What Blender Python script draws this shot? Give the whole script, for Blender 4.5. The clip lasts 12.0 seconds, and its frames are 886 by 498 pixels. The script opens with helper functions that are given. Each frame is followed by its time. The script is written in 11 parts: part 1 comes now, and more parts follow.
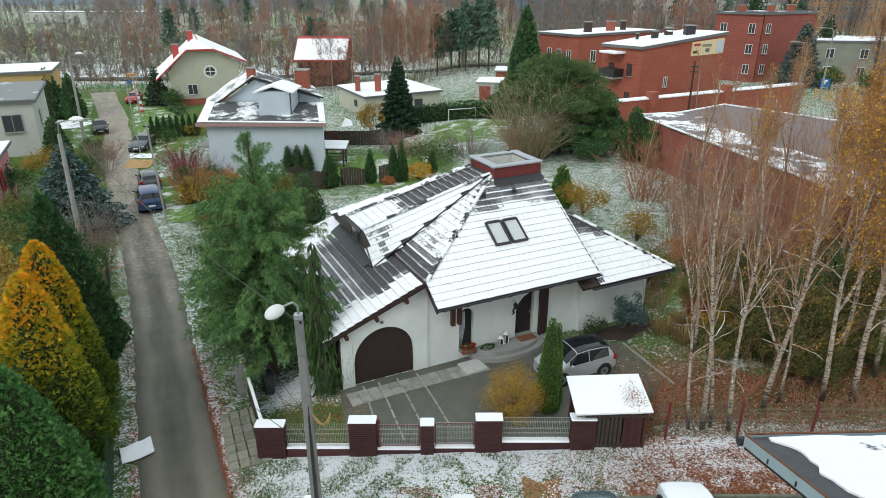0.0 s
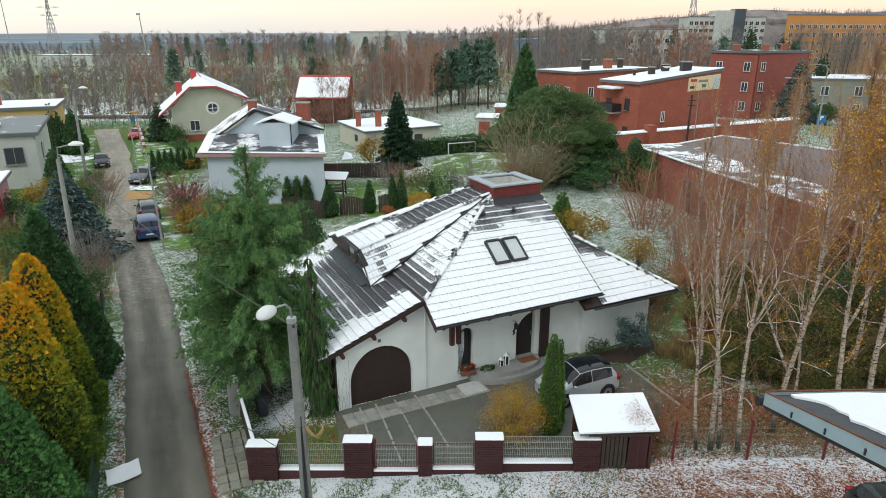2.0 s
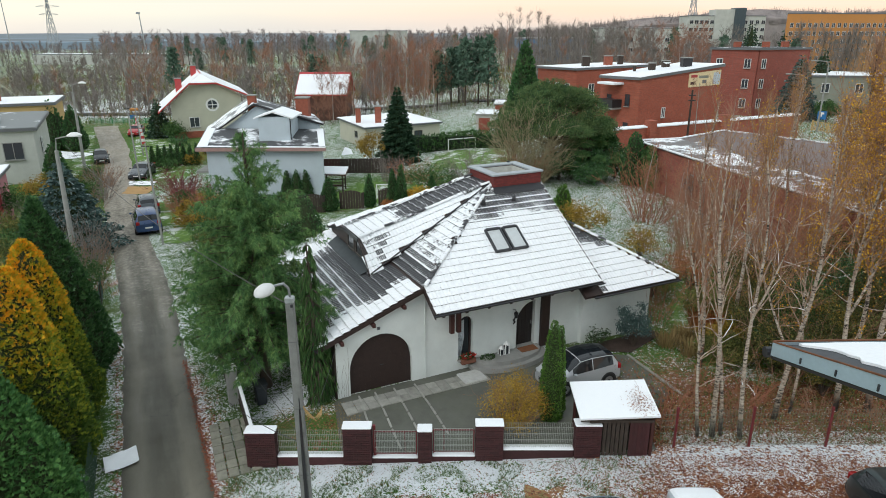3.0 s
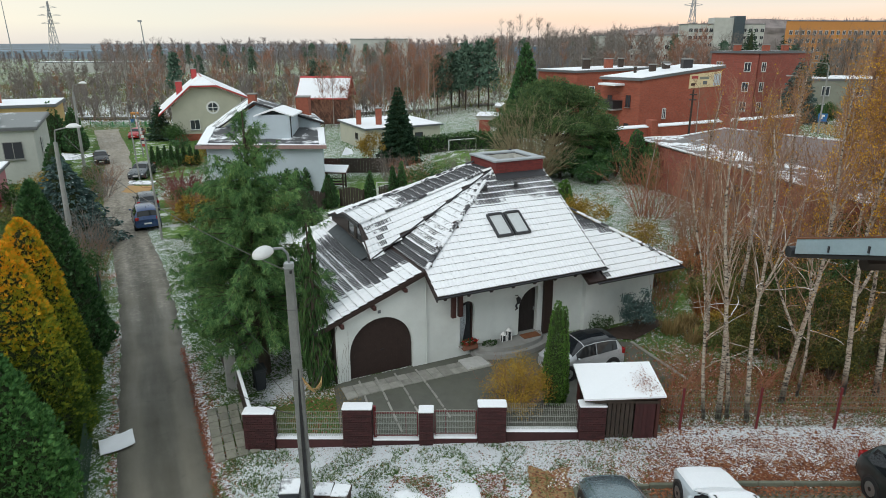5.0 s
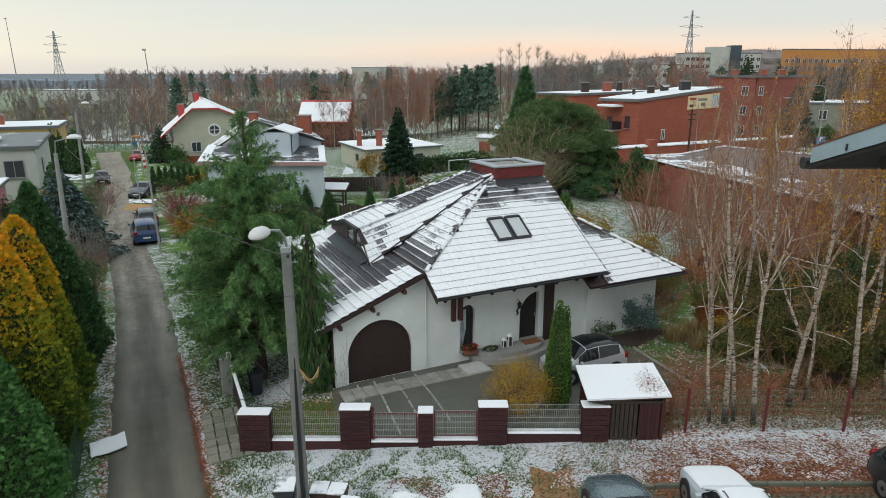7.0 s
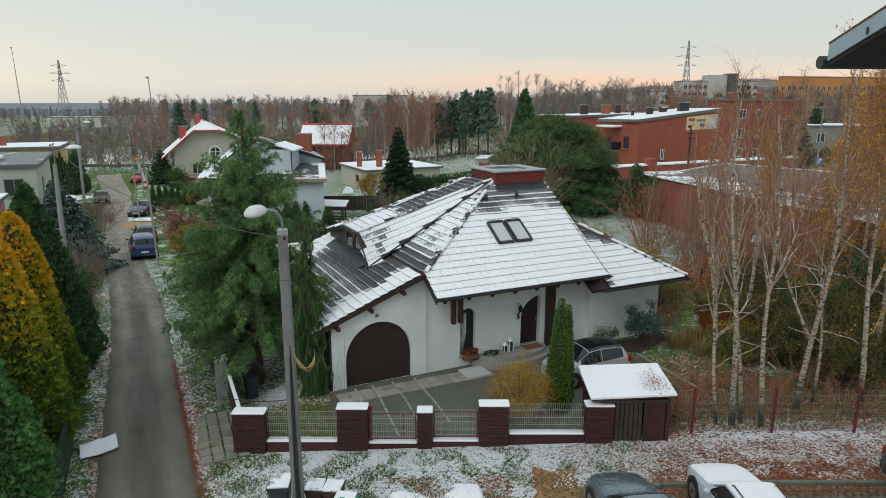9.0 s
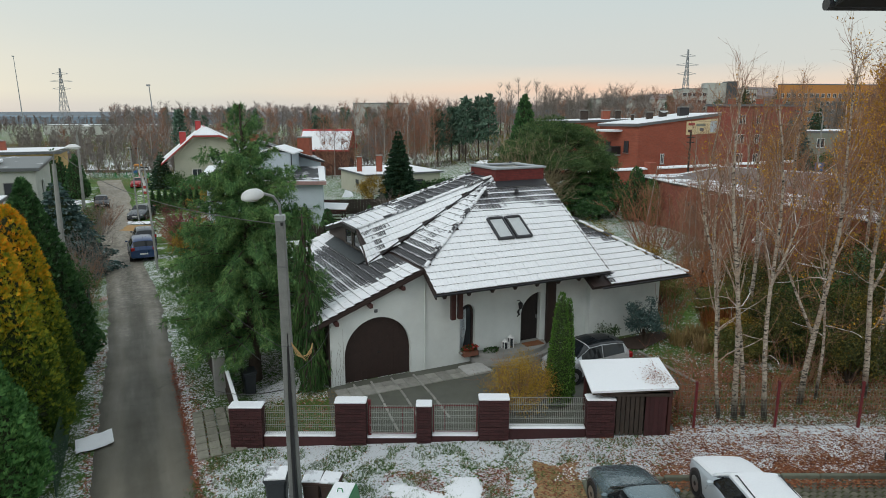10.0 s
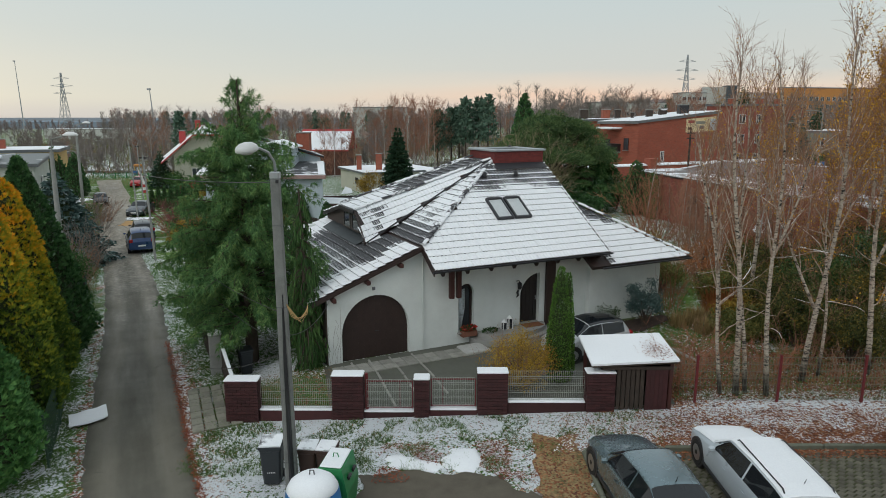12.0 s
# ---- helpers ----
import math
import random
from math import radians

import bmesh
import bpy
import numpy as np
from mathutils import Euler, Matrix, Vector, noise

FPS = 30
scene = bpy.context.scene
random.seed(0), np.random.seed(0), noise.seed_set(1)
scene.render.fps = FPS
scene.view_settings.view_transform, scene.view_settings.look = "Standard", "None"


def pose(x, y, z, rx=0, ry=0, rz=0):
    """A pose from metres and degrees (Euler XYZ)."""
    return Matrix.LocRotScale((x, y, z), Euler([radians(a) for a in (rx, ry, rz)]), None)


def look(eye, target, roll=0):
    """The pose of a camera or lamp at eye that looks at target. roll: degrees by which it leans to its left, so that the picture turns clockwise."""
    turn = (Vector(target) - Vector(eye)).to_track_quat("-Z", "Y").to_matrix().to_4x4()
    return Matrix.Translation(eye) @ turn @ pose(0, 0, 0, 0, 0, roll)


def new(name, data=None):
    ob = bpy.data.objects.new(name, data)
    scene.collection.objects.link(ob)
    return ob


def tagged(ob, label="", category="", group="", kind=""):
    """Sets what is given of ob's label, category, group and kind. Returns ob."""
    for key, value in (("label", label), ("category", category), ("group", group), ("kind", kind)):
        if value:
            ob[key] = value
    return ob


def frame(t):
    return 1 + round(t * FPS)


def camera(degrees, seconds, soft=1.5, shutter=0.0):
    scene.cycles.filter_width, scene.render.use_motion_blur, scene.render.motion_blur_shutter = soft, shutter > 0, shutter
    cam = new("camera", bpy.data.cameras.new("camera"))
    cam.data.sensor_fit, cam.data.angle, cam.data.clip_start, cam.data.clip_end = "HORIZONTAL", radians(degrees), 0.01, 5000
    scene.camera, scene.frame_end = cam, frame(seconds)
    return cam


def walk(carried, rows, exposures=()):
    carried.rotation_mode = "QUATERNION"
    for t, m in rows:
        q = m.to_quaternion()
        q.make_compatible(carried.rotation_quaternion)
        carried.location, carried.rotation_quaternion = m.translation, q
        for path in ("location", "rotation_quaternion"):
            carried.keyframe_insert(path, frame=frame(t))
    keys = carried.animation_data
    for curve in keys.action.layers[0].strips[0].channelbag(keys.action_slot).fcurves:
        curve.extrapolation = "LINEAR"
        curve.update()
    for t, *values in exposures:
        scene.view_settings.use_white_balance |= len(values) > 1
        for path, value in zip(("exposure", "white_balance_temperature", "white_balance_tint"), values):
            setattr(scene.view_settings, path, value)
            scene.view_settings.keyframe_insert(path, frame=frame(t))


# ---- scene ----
cam = camera(68.6, 12.0, soft=0.9)
METRES, EYE, TILT, LEAN, TURN = 6.0, 14.68, -22.2, 0.0, 0.0
ROWS = [
    (0.0, 0.0, 0.0, 0.0, -0.0, 0.0, 0.0),
    (0.5, 0.0034, 0.0194, -0.0377, 0.01, 0.3, 0.0),
    (1.0, 0.0052, 0.0372, -0.0729, 0.01, 1.68, 0.01),
    (1.5, 0.0069, 0.0539, -0.1099, 0.01, 3.06, 0.0),
    (2.0, 0.0083, 0.0697, -0.1486, 0.01, 3.61, -0.01),
    (2.5, 0.0091, 0.0835, -0.1878, 0.0, 3.62, -0.02),
    (3.0, 0.0093, 0.099, -0.2258, 0.01, 3.62, -0.02),
    (5.0, 0.0009, 0.1586, -0.3848, 0.02, 4.45, -0.03),
    (5.5, 0.0028, 0.1733, -0.4237, 0.02, 5.08, -0.04),
    (6.0, 0.0036, 0.1884, -0.4625, 0.02, 5.71, -0.06),
    (6.5, 0.0021, 0.201, -0.5015, 0.02, 6.33, -0.06),
    (7.0, 0.0017, 0.2147, -0.5393, 0.02, 6.94, -0.08),
    (9.0, 0.0026, 0.2848, -0.6921, 0.01, 9.41, -0.11),
    (9.5, 0.003, 0.303, -0.7294, 0.02, 9.89, -0.11),
    (10.0, 0.0062, 0.3213, -0.7656, 0.02, 10.15, -0.12),
    (10.5, 0.0094, 0.3379, -0.8023, 0.02, 10.35, -0.13),
    (11.0, 0.0113, 0.3531, -0.8415, 0.02, 10.53, -0.14),
    (11.5, 0.0139, 0.3678, -0.8819, 0.03, 10.66, -0.14),
    (12.0, 0.0165, 0.3822, -0.9218, 0.03, 10.67, -0.14),
]
EXPOSURES = [(0.0, 0.60), (3.0, 0.44), (6.5, 0.24), (9.0, 0.10), (12.0, -0.02)]
walk(cam, [(t, pose(0, 0, EYE, TILT, LEAN, TURN) @ pose(METRES * x, METRES * y, METRES * z, 90 + pitch, roll, yaw)) for t, x, y, z, yaw, pitch, roll in ROWS], EXPOSURES)

# ---- world and sun: an overcast winter afternoon with a peach band low over the horizon
world = bpy.data.worlds.new("overcast_sky")
scene.world = world
world.use_nodes = True
wn, wl = world.node_tree.nodes, world.node_tree.links
wn.clear()
w_out = wn.new("ShaderNodeOutputWorld")
w_bg = wn.new("ShaderNodeBackground")
w_tc = wn.new("ShaderNodeTexCoord")
w_sep = wn.new("ShaderNodeSeparateXYZ")
w_ramp = wn.new("ShaderNodeValToRGB")
w_sky = wn.new("ShaderNodeTexSky")
w_sky.sky_type = "NISHITA"
w_sky.sun_disc = False
w_sky.sun_elevation, w_sky.sun_rotation = radians(12), radians(-60)
w_mix = wn.new("ShaderNodeMixRGB")
w_mix.inputs[0].default_value = 0.9
w_scale = wn.new("ShaderNodeVectorMath")
w_scale.operation = "SCALE"
w_scale.inputs["Scale"].default_value = 0.08
w_noise = wn.new("ShaderNodeTexNoise")
w_noise.inputs["Scale"].default_value = 1.0
w_noise.inputs["Detail"].default_value = 4.0
w_map = wn.new("ShaderNodeMapping")
w_map.inputs["Scale"].default_value = (2.0, 2.0, 14.0)
w_add = wn.new("ShaderNodeMath")
w_add.operation = "MULTIPLY_ADD"
w_add.inputs[1].default_value = 0.045
e = w_ramp.color_ramp.elements
e[0].position, e[0].color = 0.0, (0.40, 0.40, 0.41, 1)
e[1].position, e[1].color = 1.0, (0.78, 0.86, 0.905, 1)
for p_, c_ in ((0.02, (0.64, 0.64, 0.62, 1)), (0.045, (0.74, 0.735, 0.65, 1)), (0.085, (0.72, 0.725, 0.66, 1)), (0.13, (0.66, 0.70, 0.67, 1)), (0.18, (0.63, 0.70, 0.695, 1)), (0.3, (0.63, 0.71, 0.735, 1))):
    k = e.new(p_)
    k.color = c_
# the glow of the low sun behind the cloud is warmer towards the east
w_ramp2 = wn.new("ShaderNodeValToRGB")
e = w_ramp2.color_ramp.elements
e[0].position, e[0].color = 0.0, (0.40, 0.40, 0.41, 1)
e[1].position, e[1].color = 1.0, (0.78, 0.86, 0.905, 1)
for p_, c_ in ((0.02, (0.68, 0.60, 0.55, 1)), (0.048, (0.95, 0.68, 0.52, 1)), (0.068, (0.86, 0.73, 0.61, 1)), (0.09, (0.69, 0.70, 0.66, 1)), (0.18, (0.63, 0.70, 0.695, 1)), (0.3, (0.63, 0.71, 0.735, 1))):
    k = e.new(p_)
    k.color = c_
w_east = wn.new("ShaderNodeMapRange")
w_east.inputs["From Min"].default_value, w_east.inputs["From Max"].default_value = -0.35, 0.2
w_two = wn.new("ShaderNodeMixRGB")
wl.new(w_sep.outputs["X"], w_east.inputs["Value"])
wl.new(w_east.outputs[0], w_two.inputs[0])
wl.new(w_tc.outputs["Generated"], w_sep.inputs[0])
wl.new(w_tc.outputs["Generated"], w_map.inputs["Vector"])
wl.new(w_map.outputs[0], w_noise.inputs["Vector"])
wl.new(w_noise.outputs[0], w_add.inputs[0])
wl.new(w_sep.outputs["Z"], w_add.inputs[2])
wl.new(w_add.outputs[0], w_ramp.inputs[0])
wl.new(w_add.outputs[0], w_ramp2.inputs[0])
wl.new(w_ramp.outputs[0], w_two.inputs[1])
wl.new(w_ramp2.outputs[0], w_two.inputs[2])
wl.new(w_sky.outputs[0], w_scale.inputs[0])
wl.new(w_scale.outputs[0], w_mix.inputs[1])
wl.new(w_two.outputs[0], w_mix.inputs[2])
wl.new(w_mix.outputs[0], w_bg.inputs[0])
w_bg.inputs[1].default_value = 1.0
wl.new(w_bg.outputs[0], w_out.inputs[0])
sun = new("sun", bpy.data.lights.new("sun", "SUN"))
sun.data.energy, sun.data.angle, sun.data.color = 0.7, radians(25), (1.0, 0.98, 0.945)
sun.matrix_world = look((-30, -25, 45), (0, 20, 0))
# ---- building helpers
def smooth(a, b, x):
    t = min(1.0, max(0.0, (x - a) / (b - a)))
    return t * t * (3 - 2 * t)


def ground(x, y):
    """Height of the land: it falls gently to the west and to the north along the lane."""
    z = 0.2 + 0.035 * max(-40, min(8, x)) - 0.012 * max(0, min(60, y - 17)) * (1 - smooth(-4, 4, x))
    k = smooth(17.8, 20.5, y) * (1 - smooth(34, 44, y)) * smooth(-7, -4, x) * (1 - smooth(9, 15, x))
    z += (0.40 - z) * k
    return z - 0.0035 * max(0, min(600, y - 120))


class B:
    """Collects vertices, faces and per-vertex values for one mesh."""

    def __init__(self):
        self.v, self.f, self.m, self.a, self.mats = [], [], [], {}, 0

    def add(self, vs, fs, mat=0, **vals):
        o = len(self.v)
        self.v.extend(tuple(p) for p in vs)
        self.f.extend(tuple(i + o for i in f) for f in fs)
        self.m.extend([mat] * len(fs))
        for k, val in vals.items():
            lst = self.a.setdefault(k, [0.0] * o)
            lst.extend([0.0] * (o - len(lst)))
            lst.extend(val if isinstance(val, (list, tuple)) else [val] * len(vs))
        for k, lst in self.a.items():
            lst.extend([0.0] * (len(self.v) - len(lst)))
        return self

    def box(self, c, s, rz=0.0, bev=0.0, mat=0, m=None):
        """A box of centre c and size s, with chamfered edges where bev is given."""
        hx, hy, hz = s[0] / 2, s[1] / 2, s[2] / 2
        r = Matrix.Translation(c) @ Matrix.Rotation(rz, 4, "Z") if m is None else m @ Matrix.Translation(c) @ Matrix.Rotation(rz, 4, "Z")
        if bev <= 0:
            pts = [(x, y, z) for z in (-hz, hz) for x, y in ((-hx, -hy), (hx, -hy), (hx, hy), (-hx, hy))]
            fs = [(3, 2, 1, 0), (4, 5, 6, 7), (0, 1, 5, 4), (1, 2, 6, 5), (2, 3, 7, 6), (3, 0, 4, 7)]
        else:
            b = min(bev, hx * 0.9, hy * 0.9, hz * 0.9)
            ring = lambda x, y, z: [(-x, -y + b, z), (-x + b, -y, z), (x - b, -y, z), (x, -y + b, z), (x, y - b, z), (x - b, y, z), (-x + b, y, z), (-x, y - b, z)]
            pts = ring(hx - b, hy - b, -hz) + ring(hx, hy, -hz + b) + ring(hx, hy, hz - b) + ring(hx - b, hy - b, hz)
            fs = [tuple(range(7, -1, -1)), tuple(range(24, 32))]
            for k in range(3):
                fs += [(8 * k + i, 8 * k + (i + 1) % 8, 8 * k + 8 + (i + 1) % 8, 8 * k + 8 + i) for i in range(8)]
        return self.add([r @ Vector(p) for p in pts], fs, mat)

    def tube(self, pts, radii, n=8, caps=True, mat=0, flat=1.0):
        """A tapered tube along pts."""
        pts = [Vector(p) for p in pts]
        if not isinstance(radii, (list, tuple)):
            radii = [radii] * len(pts)
        vs, fs, side = [], [], None
        for i, p in enumerate(pts):
            d = (pts[min(i + 1, len(pts) - 1)] - pts[max(i - 1, 0)]).normalized()
            if side is None:
                side = d.orthogonal().normalized()
            side = (side - d * side.dot(d)).normalized()
            up = d.cross(side)
            for k in range(n):
                an = 2 * math.pi * k / n
                vs.append(p + radii[i] * (math.cos(an) * side + flat * math.sin(an) * up))
        for i in range(len(pts) - 1):
            for k in range(n):
                a, b = i * n + k, i * n + (k + 1) % n
                fs.append((a, b, b + n, a + n))
        if caps:
            fs += [tuple(range(n - 1, -1, -1)), tuple(range((len(pts) - 1) * n, len(pts) * n))]
        return self.add(vs, fs, mat)

    def prism(self, poly, vec, mat=0, m=None):
        """A polygon of 3D points swept along vec."""
        p0 = [Vector(p) for p in poly]
        vec = Vector(vec)
        if m is not None:
            p0, vec = [m @ p for p in p0], m.to_3x3() @ vec
        n = len(p0)
        nrm = Vector((0, 0, 0))
        for i in range(n):
            nrm += p0[i].cross(p0[(i + 1) % n])
        if nrm.dot(vec) > 0:
            p0.reverse()
        fs = [tuple(range(n)), tuple(range(2 * n - 1, n - 1, -1))]
        fs += [((i + 1) % n, i, n + i, n + (i + 1) % n) for i in range(n)]
        return self.add(p0 + [p + vec for p in p0], fs, mat)

    def lathe(self, prof, c=(0, 0, 0), n=24, mat=0, sx=1.0, sy=1.0):
        """A profile of (radius, height) turned about the z axis."""
        vs = [(c[0] + sx * r * math.cos(2 * math.pi * k / n), c[1] + sy * r * math.sin(2 * math.pi * k / n), c[2] + z) for r, z in prof for k in range(n)]
        fs = [(i * n + k, i * n + (k + 1) % n, (i + 1) * n + (k + 1) % n, (i + 1) * n + k) for i in range(len(prof) - 1) for k in range(n)]
        fs += [tuple(range(n - 1, -1, -1)), tuple(range((len(prof) - 1) * n, len(prof) * n))]
        return self.add(vs, fs, mat)

    def mesh(self, name, mats, smooth_shade=False):
        me = bpy.data.meshes.new(name)
        me.from_pydata(self.v, [], self.f)
        for mt in mats if isinstance(mats, (list, tuple)) else [mats]:
            me.materials.append(mt)
        if max(self.m, default=0) > 0:
            me.polygons.foreach_set("material_index", self.m)
        for k, lst in self.a.items():
            at = me.attributes.new(k, "FLOAT", "POINT")
            at.data.foreach_set("value", lst)
        if smooth_shade:
            me.polygons.foreach_set("use_smooth", [True] * len(me.polygons))
        me.update()
        return me


def part(name, b, material, parent=None, label="", smooth_shade=False):
    """Links a builder as one mesh object, under its thing where one is given."""
    ob = new(name, b.mesh(name, material, smooth_shade) if isinstance(b, B) else b)
    ob.parent = parent
    return tagged(ob, label)


def thing(name, label, category, m=None, group="", kind=""):
    """An empty at the base of a thing, which parents its parts."""
    ob = new(name)
    ob.empty_display_size = 0.2
    if m is not None:
        ob.matrix_basis = m
    return tagged(ob, label, category, group, kind)


def at(x, y, rz=0.0, dz=0.0):
    return pose(x, y, ground(x, y) + dz, 0, 0, rz)


# ---- materials
def nodes_of(name):
    mt = bpy.data.materials.new(name)
    mt.use_nodes = True
    nt = mt.node_tree
    return mt, nt.nodes, nt.links, nt.nodes["Principled BSDF"]


def tex_noise(ns, ls, scale, detail=4.0, vec=None, rough=0.6):
    t = ns.new("ShaderNodeTexNoise")
    t.inputs["Scale"].default_value, t.inputs["Detail"].default_value, t.inputs["Roughness"].default_value = scale, detail, rough
    if vec is not None:
        ls.new(vec, t.inputs["Vector"])
    return t.outputs[0]


def ramp(ns, ls, src, stops):
    r = ns.new("ShaderNodeValToRGB")
    el = r.color_ramp.elements
    el[0].position, el[0].color = stops[0][0], (*stops[0][1], 1)
    el[1].position, el[1].color = stops[-1][0], (*stops[-1][1], 1)
    for p, c in stops[1:-1]:
        el.new(p).color = (*c, 1)
    ls.new(src, r.inputs[0])
    return r.outputs[0]


def mixc(ns, ls, fac, a, b, mode="MIX"):
    x = ns.new("ShaderNodeMixRGB")
    x.blend_type = mode
    for k, val in ((0, fac), (1, a), (2, b)):
        if isinstance(val, (int, float)):
            x.inputs[k].default_value = val
        elif isinstance(val, tuple):
            x.inputs[k].default_value = (*val, 1)
        else:
            ls.new(val, x.inputs[k])
    return x.outputs[0]


def mathn(ns, ls, op, a, b=None, c=None, clamp=False):
    x = ns.new("ShaderNodeMath")
    x.operation, x.use_clamp = op, clamp
    for k, val in ((0, a), (1, b), (2, c)):
        if val is None:
            continue
        if isinstance(val, (int, float)):
            x.inputs[k].default_value = val
        else:
            ls.new(val, x.inputs[k])
    return x.outputs[0]


def bump(ns, ls, bs, height, strength=0.3, dist=0.02):
    b = ns.new("ShaderNodeBump")
    b.inputs["Strength"].default_value, b.inputs["Distance"].default_value = strength, dist
    ls.new(height, b.inputs["Height"])
    ls.new(b.outputs[0], bs.inputs["Normal"])


def attr(ns, name):
    a = ns.new("ShaderNodeAttribute")
    a.attribute_name = name
    return a.outputs["Fac"]


def world_pos(ns):
    return ns.new("ShaderNodeNewGeometry").outputs["Position"]


def plain(name, col, rough=0.7, metal=0.0, vary=0.25, scale=6.0, fine=60.0, relief=0.15, dirt=0.0, dirt_col=(0.12, 0.10, 0.08), obj=False, rand=0.0):
    """A surface with broad blotches, fine grain and slight relief."""
    mt, ns, ls, bs = nodes_of(name)
    vec = ns.new("ShaderNodeTexCoord").outputs["Object"] if obj else world_pos(ns)
    n1, n2 = tex_noise(ns, ls, scale, 5, vec), tex_noise(ns, ls, fine, 3, vec)
    lo, hi = tuple(c * (1 - vary) for c in col), tuple(min(1, c * (1 + vary * 0.7)) for c in col)
    c1 = ramp(ns, ls, n1, [(0.3, lo), (0.5, col), (0.72, hi)])
    c2 = mixc(ns, ls, 0.35, c1, ramp(ns, ls, n2, [(0.3, tuple(c * (1 - vary * 1.2) for c in col)), (0.7, hi)]))
    if dirt:
        d = tex_noise(ns, ls, scale * 0.35, 6, vec, 0.7)
        c2 = mixc(ns, ls, mathn(ns, ls, "MULTIPLY", ramp(ns, ls, d, [(0.48, (0, 0, 0)), (0.7, (1, 1, 1))]), dirt), c2, dirt_col)
    if rand:
        rv = ns.new("ShaderNodeObjectInfo").outputs["Random"]
        c2 = mixc(ns, ls, 1.0, c2, ramp(ns, ls, rv, [(0.0, (1 - rand,) * 3), (1.0, (1 + rand * 0.3,) * 3)]), "MULTIPLY")
    ls.new(c2, bs.inputs["Base Color"])
    bs.inputs["Metallic"].default_value = metal
    ls.new(mathn(ns, ls, "MULTIPLY_ADD", n2, 0.25, rough - 0.12, True), bs.inputs["Roughness"])
    if relief:
        bump(ns, ls, bs, n2, relief, 0.01)
    return mt


def glossy(name, col, rough=0.25, metal=0.0, coat=0.0):
    """Paint, plastic or metal: plain but for slight dirt and gloss changes."""
    mt, ns, ls, bs = nodes_of(name)
    vec = ns.new("ShaderNodeTexCoord").outputs["Object"]
    n1 = tex_noise(ns, ls, 3.0, 5, vec)
    ls.new(mixc(ns, ls, mathn(ns, ls, "MULTIPLY", n1, 0.25), col, tuple(c * 0.6 + 0.02 for c in col)), bs.inputs["Base Color"])
    ls.new(mathn(ns, ls, "MULTIPLY_ADD", n1, 0.2, rough - 0.1, True), bs.inputs["Roughness"])
    bs.inputs["Metallic"].default_value = metal
    bs.inputs["Coat Weight"].default_value = coat
    return mt


def leafy(name, cols, rough=0.7, snow=0.0, sub=0.15):
    """Foliage: colour changes from clump to clump, with a dusting of snow on what faces up."""
    mt, ns, ls, bs = nodes_of(name)
    rnd = ns.new("ShaderNodeNewGeometry")
    vec = rnd.outputs["Position"]
    n1 = tex_noise(ns, ls, 1.3, 4, vec)
    k = mathn(ns, ls, "MULTIPLY_ADD", rnd.outputs["Random Per Island"], 0.6, mathn(ns, ls, "MULTIPLY_ADD", n1, 0.9, -0.25), True)
    m_ = len(cols) - 1
    c = ramp(ns, ls, k, [(0.05 + 0.9 * i / m_, cl) for i, cl in enumerate(cols)])
    if snow:
        sep = ns.new("ShaderNodeSeparateXYZ")
        ls.new(rnd.outputs["True Normal"], sep.inputs[0])
        upf = mathn(ns, ls, "ABSOLUTE", sep.outputs[2])
        s = mathn(ns, ls, "MULTIPLY", ramp(ns, ls, upf, [(0.55, (0, 0, 0)), (0.9, (1, 1, 1))]), ramp(ns, ls, tex_noise(ns, ls, 3.1, 5, vec), [(0.5, (0, 0, 0)), (0.62, (1, 1, 1))]))
        c = mixc(ns, ls, mathn(ns, ls, "MULTIPLY", s, snow), c, (0.8, 0.83, 0.85))
    ls.new(c, bs.inputs["Base Color"])
    bs.inputs["Roughness"].default_value = rough
    bs.inputs["Specular IOR Level"].default_value = 0.2
    return mt


